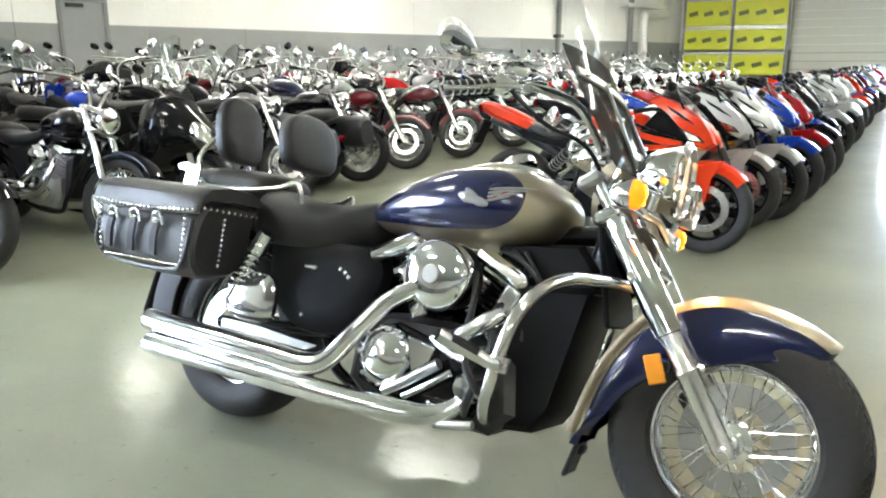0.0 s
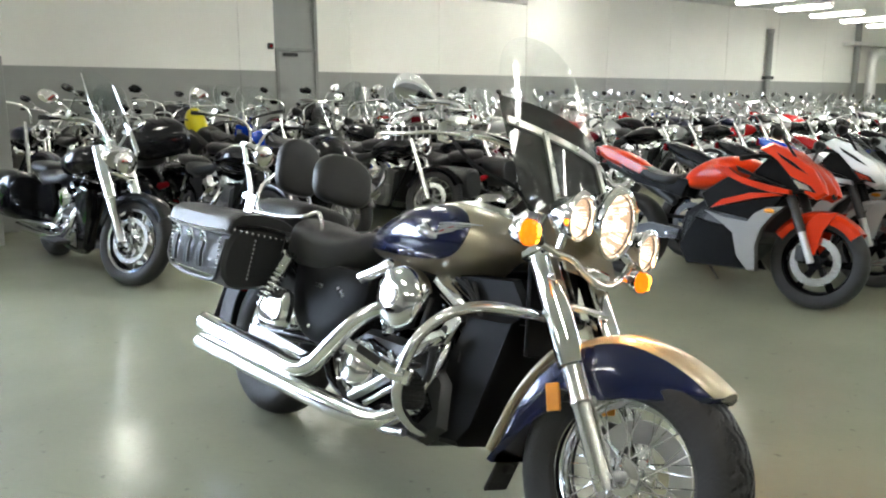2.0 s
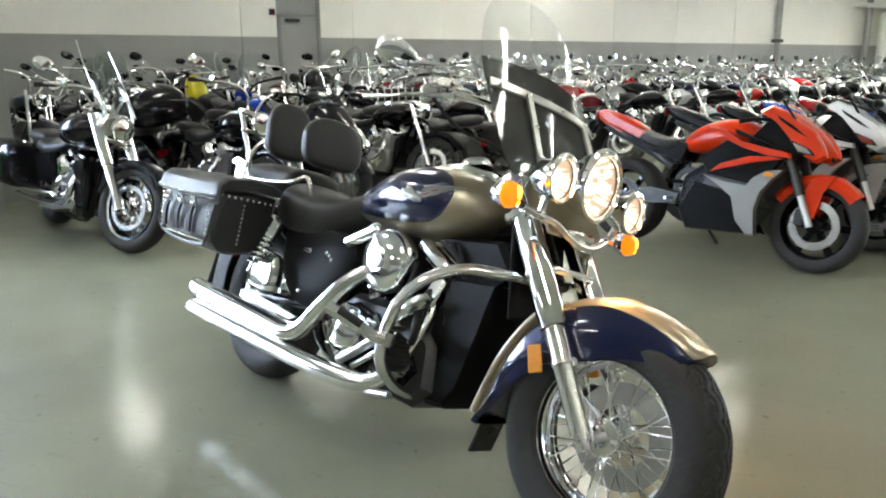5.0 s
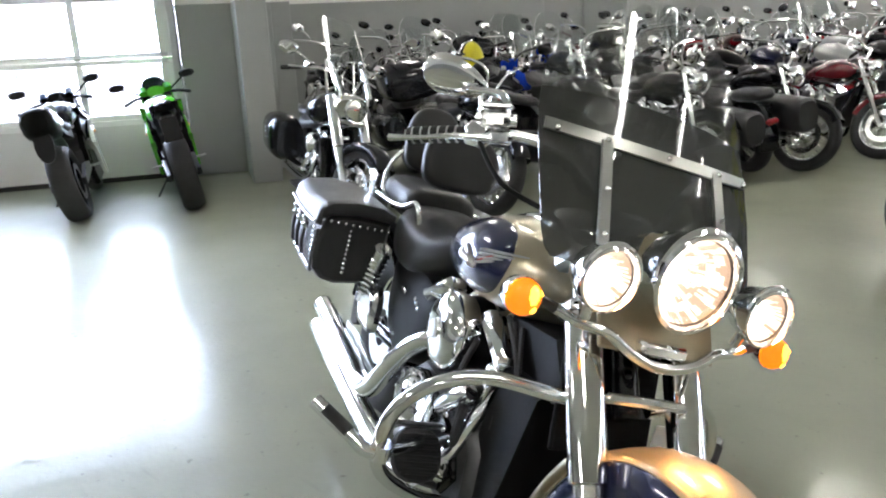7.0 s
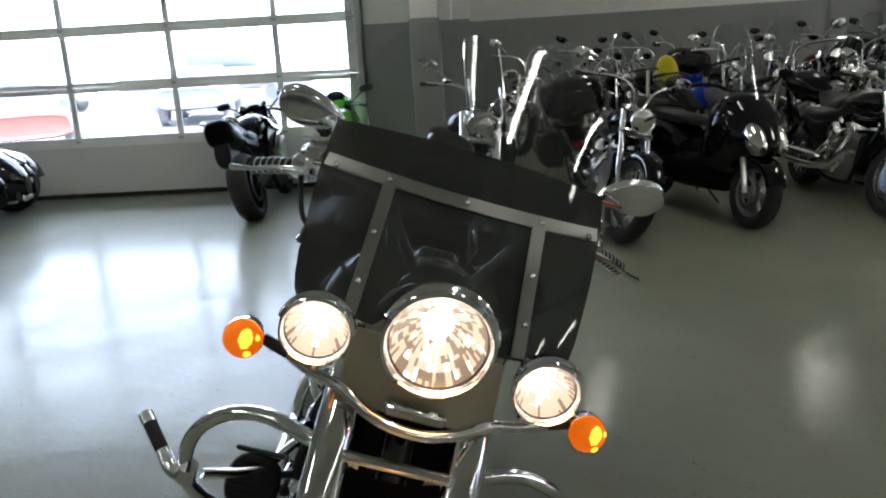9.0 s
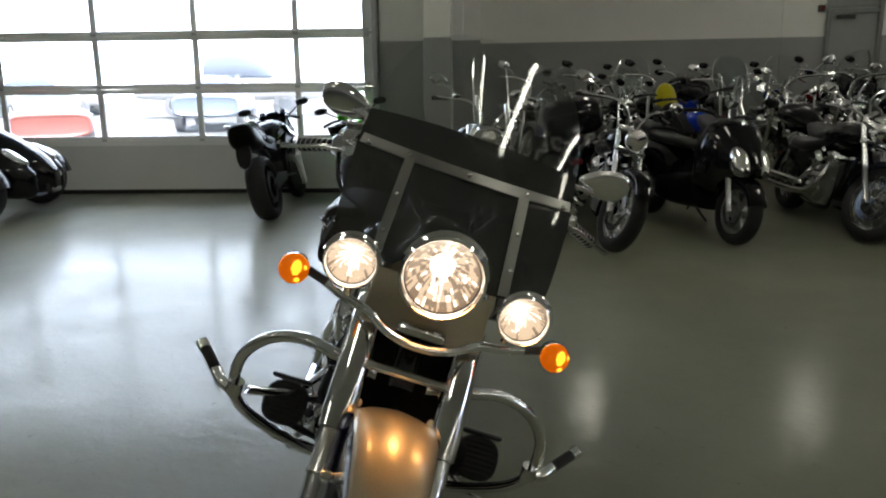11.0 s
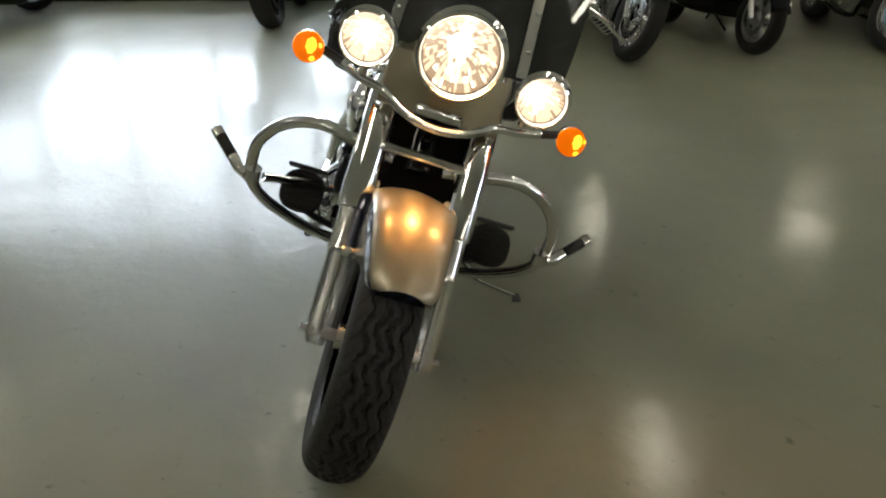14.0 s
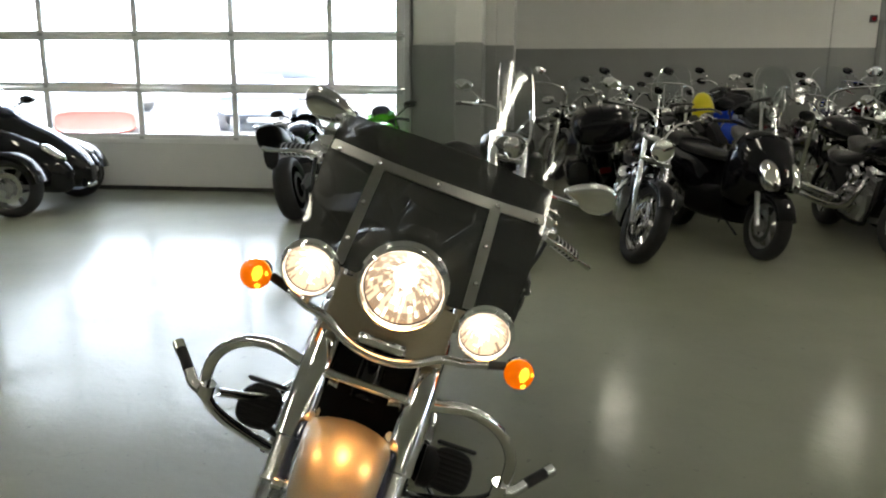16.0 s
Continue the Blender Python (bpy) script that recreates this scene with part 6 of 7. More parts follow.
    part("swingarm", add(tube([(0.45, -0.11, 0.34), (-0.02, -0.12, 0.315)], 0.02, 8, 1), tube([(0.45, 0.11, 0.34), (-0.02, 0.12, 0.315)], 0.02, 8, 1)), DARKMETAL, b)
    part("tail_lamp", box(0.06, 0.12, 0.06, 0.02, -0.37, 0, 0.52), REDLENS, b, "red tail lamp")
    part("radiator", plate([(1.06, 0.56), (1.16, 0.6), (1.12, 0.28), (1.05, 0.25)], -0.11, 0.11, 0.015), PLASTIC, b)
    part("side_stand", tube([(0.7, 0.14, 0.2), (0.78, 0.3, 0.075)], 0.012, 6, 1), DARKMETAL, b)
    for s in (-1, 1):
        part("shock", tube([(0.12, s * 0.16, 0.6), (0.0, s * 0.16, 0.34)], 0.022, 8, 1), CHROME, b, "chrome shock")
    if bags:
        for s in (-1, 1):
            m = GLOSSBLACK if bags == "hard" else LEATHER
            sh = [(x, k) for x, k in ((-0.5, 0.8), (-0.47, 0.96), (-0.2, 1), (0.05, 0.97), (0.1, 0.8))]
            rings = [[(x, s * (0.27 + (0.12 * k) * wide ** 0.6 * math.copysign(abs(math.cos(a)) ** 0.7, math.cos(a))), 0.52 + (0.2 if big else 0.16) * k * math.copysign(abs(math.sin(a)) ** 0.7, math.sin(a))) for a in [2 * math.pi * j / 20 for j in range(20)]] for x, k in sh]
            bg = part("saddlebag", loft(rings), m, b, "black saddlebag")
            for k_ in range(3 if big else 1):
                part("latch", box(0.16, 0.012, 0.016, 0.004, -0.22, s * (0.27 + 0.12 * wide ** 0.6 + 0.002), 0.6 - 0.045 * k_), CHROME, bg, "chrome trim bar")
    if trunk:
        tr = part("trunk", body(finer([(-0.62, 0.2, 0.86, 1.0), (-0.58, 0.27, 0.8, 1.1), (-0.35, 0.29, 0.78, 1.16), (-0.16, 0.27, 0.8, 1.14), (-0.12, 0.2, 0.88, 1.0)], 3), 24, 3.2), GLOSSBLACK, b, "black touring trunk")
        part("trunk_lamp", box(0.03, 0.4, 0.05, 0.01, -0.6, 0, 0.9), REDLENS, tr, "red trunk lamp")
        part("trunk_pad", box(0.05, 0.36, 0.16, 0.02, -0.1, 0, 1.0), VINYL, tr)
        part("rack", add(*[tube([(-0.55, y, 1.15), (-0.5, y, 1.19), (-0.2, y, 1.19), (-0.16, y, 1.15)], 0.007, 6, 3) for y in (-0.15, 0, 0.15)]), CHROME, tr, "chrome trunk rack")
    if shield:
        n = 10
        lev = ((0.98, 0.16), (1.07, 0.165), (1.2, 0.165), (1.36, 0.16), (1.47, 0.15), (1.52, 0.13)) if big else ((1.0, 0.2), (1.07, 0.24), (1.2, 0.25), (1.32, 0.23), (1.4, 0.18), (1.44, 0.1))
        slope = 0.8 if big else 0.75
        P = []
        for z, w in lev:
            for i in range(n + 1):
                y = -w + 2 * w * i / n
                P.append((1.3 - slope * (z - 1.0) - 0.9 * y * y, y, z))
        k = len(P)
        P += [(p[0] - 0.005, p[1], p[2] - 0.002) for p in P]
        F = []
        for j in range(len(lev) - 1):
            for i in range(n):
                a = j * (n + 1) + i
                F += [(a, a + 1, a + n + 2, a + n + 1), (k + a, k + a + n + 1, k + a + n + 2, k + a + 1)]
        m_ = len(lev)
        loop = list(range(n + 1)) + [j * (n + 1) + n for j in range(1, m_)] + [(m_ - 1) * (n + 1) + i for i in range(n - 1, -1, -1)] + [j * (n + 1) for j in range(m_ - 2, 0, -1)]
        F += [(a, k + a, k + c, c) for a, c in zip(loop, loop[1:] + loop[:1])]
        ws = part("windshield", (P, F), SCREEN, b, "clear windshield")
        # added chrome tubes imitate the light streaks reflected along the windshield's sides
        for i in (0, n):
            part("edge_trim", tube([P[j * (n + 1) + i] for j in range(len(lev) - 1)], 0.005, 6, 2), CHROME, ws, "chrome tube imitating a reflected streak on the windshield")
        for s in (-1, 1):
            part("strut", tube([(1.31, s * 0.12, 0.9), (1.285, s * 0.13, 1.0), (1.29 - slope * 0.18 - 0.02, s * 0.14, 1.18)], 0.012 if big else 0.008, 6, 2), CHROME, ws, "chrome strut")
    if lightbar:
        for s in (-1, 1):
            part("passing_lamp", moved(lathe([(0.01, -0.08), (0.05, -0.05), (0.06, 0.0), (0.05, 0.01), (0.001, 0.014)], 16, "X"), Matrix.Translation((1.36, s * 0.2, 0.82))), CHROME, b, "chrome passing lamp")
    return b


def sportbike(label, paint, paint2=None, wheel="black", tail=None, screen=None):
    """A faired sport bike; the front wheel stands at x = 1.4."""
    p2 = paint2 or paint
    b = thing("sport_motorcycle", label, "motorcycle", "parked motorcycles")
    wheel_parts(b, 1.4, 0.3, 0.12, 0.215, wheel, "front_wheel")
    wheel_parts(b, 0.0, 0.315, 0.19, 0.215, wheel, "rear_wheel")
    part("front_fender", fender(1.4, 0.3, 0.15, 40, 150, 0.02), paint, b, "painted front fender")
    d = Vector((math.sin(radians(24)), 0, -math.cos(radians(24))))
    for s in (-1, 1):
        f = Vector((1.39, s * 0.1, 0.29))
        fk = part("fork_leg", tube([f, f - d * 0.2], 0.024, 10, 1), STEEL, b, "silver fork leg")
        part("fork_tube", tube([f - d * 0.2, f - d * 0.62], 0.03, 10, 1), DARKMETAL, fk, "dark fork tube")
        part("caliper", box(0.06, 0.03, 0.1, 0.01, 1.31, s * 0.075, 0.34), DARKMETAL, fk)
        part("fender_arm", plate([(1.33, 0.36), (1.40, 0.34), (1.43, 0.5), (1.5, 0.62), (1.38, 0.6), (1.32, 0.52)], s * 0.07, s * 0.085, 0.004), paint, b)
        # side fairing: nose cheek, dark inner panel, blades and lower panels
        part("nose_cheek", plate([(0.98, 0.985), (1.06, 1.025), (1.16, 0.99), (1.24, 0.93), (1.35, 0.87), (1.41, 0.79), (1.44, 0.72), (1.38, 0.68), (1.31, 0.71), (1.34, 0.76), (1.21, 0.81), (1.1, 0.92)], s * 0.08, s * 0.15, 0.02), paint, b, "painted nose cheek")
        part("inner_cover", plate([(0.91, 0.77), (1.04, 0.93), (1.12, 0.95), (1.21, 0.82), (1.29, 0.72), (1.19, 0.71)], s * 0.06, s * 0.135, 0.012), GAPBLACK, b, "black inner fairing")
        part("side_blade", plate([(0.72, 0.86), (0.81, 0.845), (0.90, 0.79), (1.06, 0.755), (1.23, 0.728), (1.24, 0.698), (1.1, 0.705), (0.92, 0.745), (0.82, 0.785)], s * 0.14, s * 0.19, 0.008), paint, b, "painted upper fairing blade")
        part("side_blade", plate([(1.2, 0.69), (1.01, 0.655), (0.72, 0.57), (0.79, 0.63), (0.98, 0.69), (1.12, 0.70)], s * 0.14, s * 0.188, 0.008), paint, b, "painted lower fairing blade")
        part("dark_panel", plate([(0.80, 0.79), (0.95, 0.74), (1.2, 0.70), (1.13, 0.6), (1.02, 0.51), (0.7, 0.55), (0.62, 0.66)], s * 0.1, s * 0.16, 0.01), GAPBLACK, b, "black side panel")
        part("lower_fairing", plate([(0.68, 0.548), (0.83, 0.515), (0.99, 0.50), (1.03, 0.56), (1.1, 0.605), (1.23, 0.63), (1.155, 0.56), (1.09, 0.47), (1.065, 0.35), (1.09, 0.19), (1.04, 0.182), (0.95, 0.27), (0.90, 0.42), (0.80, 0.485)], s * 0.14, s * 0.195, 0.012), p2, b, "painted lower fairing")
        part("tank_stripe", plate([(0.86, 0.86), (1.02, 0.80), (1.2, 0.745), (1.02, 0.785), (0.88, 0.825)], s * 0.15, s * 0.193, 0.004), GAPBLACK, b, "black stripe on the fairing")
        part("nose_stripe", plate([(1.1, 0.965), (1.22, 0.90), (1.32, 0.83), (1.24, 0.865), (1.13, 0.93)], s * 0.1, s * 0.153, 0.004), GAPBLACK, b, "black stripe on the nose")
        part("belly_panel", plate([(0.95, 0.45), (0.6, 0.5), (0.5, 0.3), (0.58, 0.17), (1.02, 0.19), (0.96, 0.27)], s * 0.1, s * 0.16, 0.02), GAPBLACK, b, "black belly panel")
        part("indicator", moved(body([(-0.03, 0.006, -0.01, 0.01), (0.0, 0.014, -0.016, 0.016), (0.03, 0.006, -0.01, 0.01)], 10, 2), Matrix.Translation((1.13, s * 0.2, 0.585))), AMBEROFF, b, "orange side indicator")
        lamp = part("head_lamp", plate([(1.20, 0.815), (1.34, 0.765), (1.385, 0.72), (1.27, 0.735)], s * 0.1, s * 0.156, 0.01), PLASTIC, b, "slanted headlamp recess")
        part("lamp_lens", plate([(1.225, 0.80), (1.325, 0.765), (1.36, 0.73), (1.275, 0.742)], s * 0.1, s * 0.160, 0.006), REFLECTOR, lamp, "clear headlamp lens")
        part("handlebar", tube([(1.08, s * 0.12, 0.93), (1.02, s * 0.2, 0.93), (0.94, s * 0.3, 0.9)], [0.014, 0.014, 0.018], 8, 2), PLASTIC, b, "black clip-on bar")
        part("mirror", moved(body([(-0.012, 0.05, -0.03, 0.03), (0.012, 0.075, -0.038, 0.038), (0.045, 0.03, -0.018, 0.018)], 14, 2.4), Matrix.Translation((1.16, s * 0.33, 1.06))), PLASTIC, b, "black mirror")
        part("mirror_stem", tube([(1.22, s * 0.12, 0.93), (1.19, s * 0.29, 1.04)], 0.009, 6, 1), PLASTIC, b)
        part("frame_spar", plate([(1.05, 0.8), (0.86, 0.78), (0.52, 0.52), (0.5, 0.36), (0.62, 0.36), (0.68, 0.52), (0.98, 0.68)], s * 0.1, s * 0.15, 0.015), GAPBLACK, b, "black frame spar")
        part("tail_panel", plate([(0.16, 0.80), (-0.05, 0.88), (-0.22, 0.94), (-0.33, 0.95), (-0.2, 0.87), (0.1, 0.76)], s * 0.05, s * 0.115, 0.015), tail or paint, b, "painted tail panel")
        part("subframe_cover", plate([(0.5, 0.75), (0.2, 0.785), (0.02, 0.76), (-0.12, 0.84), (0.06, 0.70), (0.46, 0.62)], s * 0.05, s * 0.105, 0.012), GAPBLACK, b, "black subframe cover")
        part("foot_peg", tube([(0.45, s * 0.14, 0.36), (0.45, s * 0.24, 0.36)], 0.011, 6, 1), STEEL, b)
    part("nose", body(finer([(1.06, 0.085, 0.92, 1.01), (1.16, 0.11, 0.82, 0.985), (1.27, 0.115, 0.73, 0.925), (1.36, 0.09, 0.69, 0.86), (1.42, 0.045, 0.69, 0.79), (1.45, 0.015, 0.72, 0.75)], 4), 24, 2.4), paint, b, "painted nose fairing")
    part("air_intake", box(0.02, 0.07, 0.04, 0.01, 1.435, 0, 0.715), PLASTIC, b)
    n = 8
    lev = [(1.36, 0.885, 0.1), (1.28, 0.96, 0.12), (1.2, 1.03, 0.12), (1.12, 1.085, 0.085), (1.09, 1.1, 0.04)]
    P = []
    for x, z, w in lev:
        for i in range(n + 1):
            y = -w + 2 * w * i / n
            P.append((x - 2.2 * y * y, y, z - 1.6 * y * y))
    F = [(j * (n + 1) + i, j * (n + 1) + i + 1, (j + 1) * (n + 1) + i + 1, (j + 1) * (n + 1) + i) for j in range(len(lev) - 1) for i in range(n)]
    k = len(P)
    P += [(p[0] - 0.002, p[1], p[2] - 0.004) for p in P]
    F += [tuple(k + i for i in reversed(f)) for f in F]
    part("windscreen", (P, F), screen or SCREEN, b, "curved windscreen")
    part("fuel_tank", body(finer([(0.44, 0.07, 0.70, 0.78), (0.52, 0.12, 0.69, 0.855), (0.68, 0.15, 0.70, 0.925), (0.86, 0.155, 0.72, 0.93), (0.97, 0.12, 0.76, 0.89), (1.03, 0.06, 0.79, 0.85)], 4), 24, 2.6), paint, b, "painted fuel tank")
    part("tank_cap", moved(lathe([(0.001, 0.012), (0.04, 0.01), (0.045, 0.0)], 16, "Z"), Matrix.Translation((0.84, 0, 0.928))), STEEL, b)
    part("seat", body(finer([(0.02, 0.05, 0.78, 0.84), (0.1, 0.115, 0.73, 0.83), (0.22, 0.13, 0.70, 0.80), (0.36, 0.125, 0.69, 0.785), (0.48, 0.06, 0.73, 0.80)], 3), 16, 2.8), VINYL, b, "black seat")
    part("tail", body(finer([(-0.36, 0.03, 0.92, 0.96), (-0.28, 0.08, 0.86, 0.97), (-0.08, 0.10, 0.79, 0.92), (0.06, 0.08, 0.77, 0.86), (0.12, 0.03, 0.78, 0.82)], 3), 16, 2.6), tail or paint, b, "pointed painted tail")
    part("tail_lamp", box(0.03, 0.15, 0.06, 0.012, -0.345, 0, 0.915), REDLENS, b, "red tail lamp")
    part("number_plate_holder", moved(box(0.02, 0.14, 0.2, 0.006), Matrix.Translation((-0.34, 0, 0.74)) @ Matrix.Rotation(radians(25), 4, "Y")), PLASTIC, b, "black plastic plate holder")
    part("engine", plate([(0.5, 0.3), (0.6, 0.22), (0.95, 0.22), (1.1, 0.42), (1.02, 0.62), (0.7, 0.62), (0.52, 0.5)], -0.15, 0.15, 0.03), DARKMETAL, b, "dark engine block")
    part("radiator", plate([(1.1, 0.66), (1.16, 0.66), (1.06, 0.36), (1.0, 0.36)], -0.14, 0.14, 0.01), DARKMETAL, b)
    part("swingarm", add(*[plate([(0.5, 0.4), (0.48, 0.33), (-0.04, 0.28), (-0.04, 0.34), (0.25, 0.42)], s * 0.11, s * 0.145, 0.008) for s in (-1, 1)]), DARKMETAL, b, "dark swingarm")
    part("exhaust_can", tube([(0.36, -0.02, 0.58), (0.1, 0, 0.72), (-0.24, 0, 0.85)], [0.03, 0.055, 0.05], 14, 2), DARKMETAL, b, "dark exhaust can under the tail")
    part("chain_guard", box(0.4, 0.02, 0.03, 0.006, 0.2, 0.12, 0.48), PLASTIC, b)
    part("side_stand", tube([(0.55, 0.13, 0.24), (0.62, 0.27, 0.065)], 0.011, 6, 1), DARKMETAL, b)
    return b


def turn_bars(bike, angle, x, z, rake, names):
    """Turns the forks, bars and front wheel about the steering axis, as the bike stands locked to one side."""
    m = Matrix.Translation((x, 0, z)) @ Matrix.Rotation(radians(angle), 4, Vector((-math.sin(radians(rake)), 0, math.cos(radians(rake))))) @ Matrix.Translation((-x, 0, -z))
    for o in bike.children_recursive:
        top = o
        while top.parent is not bike:
            top = top.parent
        if top.name.split(".")[0] in names:
            o.data.transform(m)


FRONT = ("front_wheel", "front_fender", "fork_leg", "clamp", "headlight", "handlebar", "grip", "lever", "master_cylinder", "mirror", "windshield", "passing_lamp")


def recolour(bike, swap):
    """Gives a copied bike its own paint without touching the shared meshes."""
    for o in bike.children_recursive:
        for sl in o.material_slots:
            if sl.material in swap:
                new_m = swap[sl.material]
                sl.link = "OBJECT"
                sl.material = new_m
    return bike


def relabel(ob, label):
    ob["label"] = label
    return ob


# the front row of cruisers by the show bike
FACE = -28.0
tourer = cruiser("gloss black touring cruiser with tall windshield and hard saddlebags", GLOSSBLACK, shield=True, big=True, bags="hard", wheel="dish", bars="high", usd=True)
turn_bars(tourer, 24, 1.2, 0.9, 32, FRONT)
tourer.matrix_basis = stand(-2.93, 4.1, -26, 4, WB)
chopper = cruiser("black cruiser with long chrome forks and spoked wheels", GLOSSBLACK, wheel="wire", bars="wide")
turn_bars(chopper, 20, 1.2, 0.9, 32, FRONT)
chopper.matrix_basis = stand(-2.48, 5.05, -33, 9, WB)
dresser = cruiser("black touring motorcycle with rear trunk and chrome rack", GLOSSBLACK, shield=True, bags="hard", wheel="cast", trunk=True)
dresser.matrix_basis = stand(-5.74, 6.8, 152, 8, WB)
plain = cruiser("black standard cruiser with silver spoked front wheel", GLOSSBLACK, wheel="wire", bars="low", seat="one")
turn_bars(plain, 22, 1.2, 0.9, 32, FRONT)
plain.matrix_basis = stand(-1.77, 7.07, -28, 9, WB)
shielded = cruiser("black cruiser with clear windshield and leather bags", GLOSSBLACK, shield=True, bags="soft", wheel="wire")
turn_bars(shielded, 22, 1.2, 0.9, 32, FRONT)
shielded.matrix_basis = stand(-3.0, 8.6, 150, 9, WB)
orange = sportbike("orange and black sport motorcycle with grey lower fairing", ORANGE, GREYMETAL)
orange.matrix_basis = stand(1.58, 4.98, -28, 9, 1.4)
grey_sport = sportbike("silver and black sport motorcycle beside the orange one", SILVER, SILVER, tail=GLOSSBLACK)
grey_sport.matrix_basis = stand(2.04, 5.75, -28, 9, 1.4)


def dirtbike(label, paint):
    b = thing("dirt_motorcycle", label, "motorcycle", "parked motorcycles")
    wheel_parts(b, 1.42, 0.34, 0.09, 0.27, "wire", "front_wheel")
    wheel_parts(b, 0.0, 0.32, 0.12, 0.235, "wire", "rear_wheel")
    for s in (-1, 1):
        part("fork_leg", tube([(1.42, s * 0.1, 0.32), (1.1, s * 0.1, 1.02)], 0.026, 10, 1), STEEL, b, "silver fork leg")
        part("radiator_shroud", plate([(1.15, 0.9), (1.02, 1.0), (0.78, 0.92), (0.62, 0.82), (0.85, 0.74), (1.02, 0.66)], s * 0.1, s * 0.19, 0.02), paint, b, "bright plastic shroud")
        part("side_plate", plate([(0.4, 0.86), (0.0, 0.9), (-0.05, 0.7), (0.2, 0.62), (0.42, 0.7)], s * 0.09, s * 0.13, 0.01), paint, b, "bright plastic side plate")
        part("handlebar", tube([(1.1, s * 0.03, 1.06), (1.08, s * 0.15, 1.13), (1.0, s * 0.4, 1.15)], 0.013, 8, 3), DARKMETAL, b)
        part("grip", tube([(1.02, s * 0.3, 1.15), (0.99, s * 0.42, 1.15)], 0.018, 8, 1), RUBBER, b)
    part("fuel_tank", body(finer([(0.55, 0.05, 0.84, 0.9), (0.66, 0.1, 0.78, 0.98), (0.85, 0.13, 0.76, 1.02), (1.0, 0.08, 0.82, 0.98)], 3), 18, 2.6), paint, b, "bright plastic tank")
    part("seat", body(finer([(-0.3, 0.05, 0.9, 0.94), (-0.2, 0.09, 0.86, 0.95), (0.3, 0.1, 0.82, 0.92), (0.68, 0.07, 0.86, 0.98)], 3), 16, 3), VINYL, b, "black seat")
    part("front_fender", plate([(1.75, 0.86), (1.45, 0.93), (1.1, 0.84), (1.1, 0.82), (1.45, 0.905), (1.74, 0.845)], -0.08, 0.08, 0.004), paint, b, "high plastic front fender")
    part("rear_fender", plate([(0.0, 0.88), (-0.3, 0.92), (-0.6, 1.0), (-0.6, 0.985), (-0.3, 0.89), (0.0, 0.84)], -0.08, 0.08, 0.004), paint, b, "plastic rear fender")
    part("number_board", moved(box(0.02, 0.2, 0.22, 0.02), Matrix.Translation((1.2, 0, 0.98)) @ Matrix.Rotation(radians(-24), 4, "Y")), paint, b, "plain front number board")
    part("engine", plate([(0.45, 0.32), (0.9, 0.3), (0.98, 0.45), (0.82, 0.72), (0.6, 0.7), (0.45, 0.5)], -0.11, 0.11, 0.03), ALU, b, "aluminium engine")
    part("frame", add(tube([(1.05, 0, 0.95), (0.95, 0, 0.4), (0.85, 0, 0.28), (0.45, 0, 0.3), (0.4, 0, 0.8)], 0.026, 8, 3), tube([(1.05, 0, 0.98), (0.4, 0, 0.8), (-0.2, 0, 0.86)], 0.024, 8, 2)), DARKMETAL, b)
    part("exhaust_can", tube([(0.9, -0.1, 0.5), (0.6, -0.16, 0.6), (0.2, -0.15, 0.75), (-0.25, -0.15, 0.85)], [0.02, 0.025, 0.05, 0.05], 12, 3), STEEL, b, "silver exhaust")
    part("swingarm", add(*[tube([(0.45, s * 0.1, 0.38), (-0.02, s * 0.1, 0.32)], 0.025, 8, 1) for s in (-1, 1)]), ALU, b)
    part("side_stand", tube([(0.5, 0.12, 0.3), (0.55, 0.28, 0.062)], 0.011, 6, 1), DARKMETAL, b)
    return b


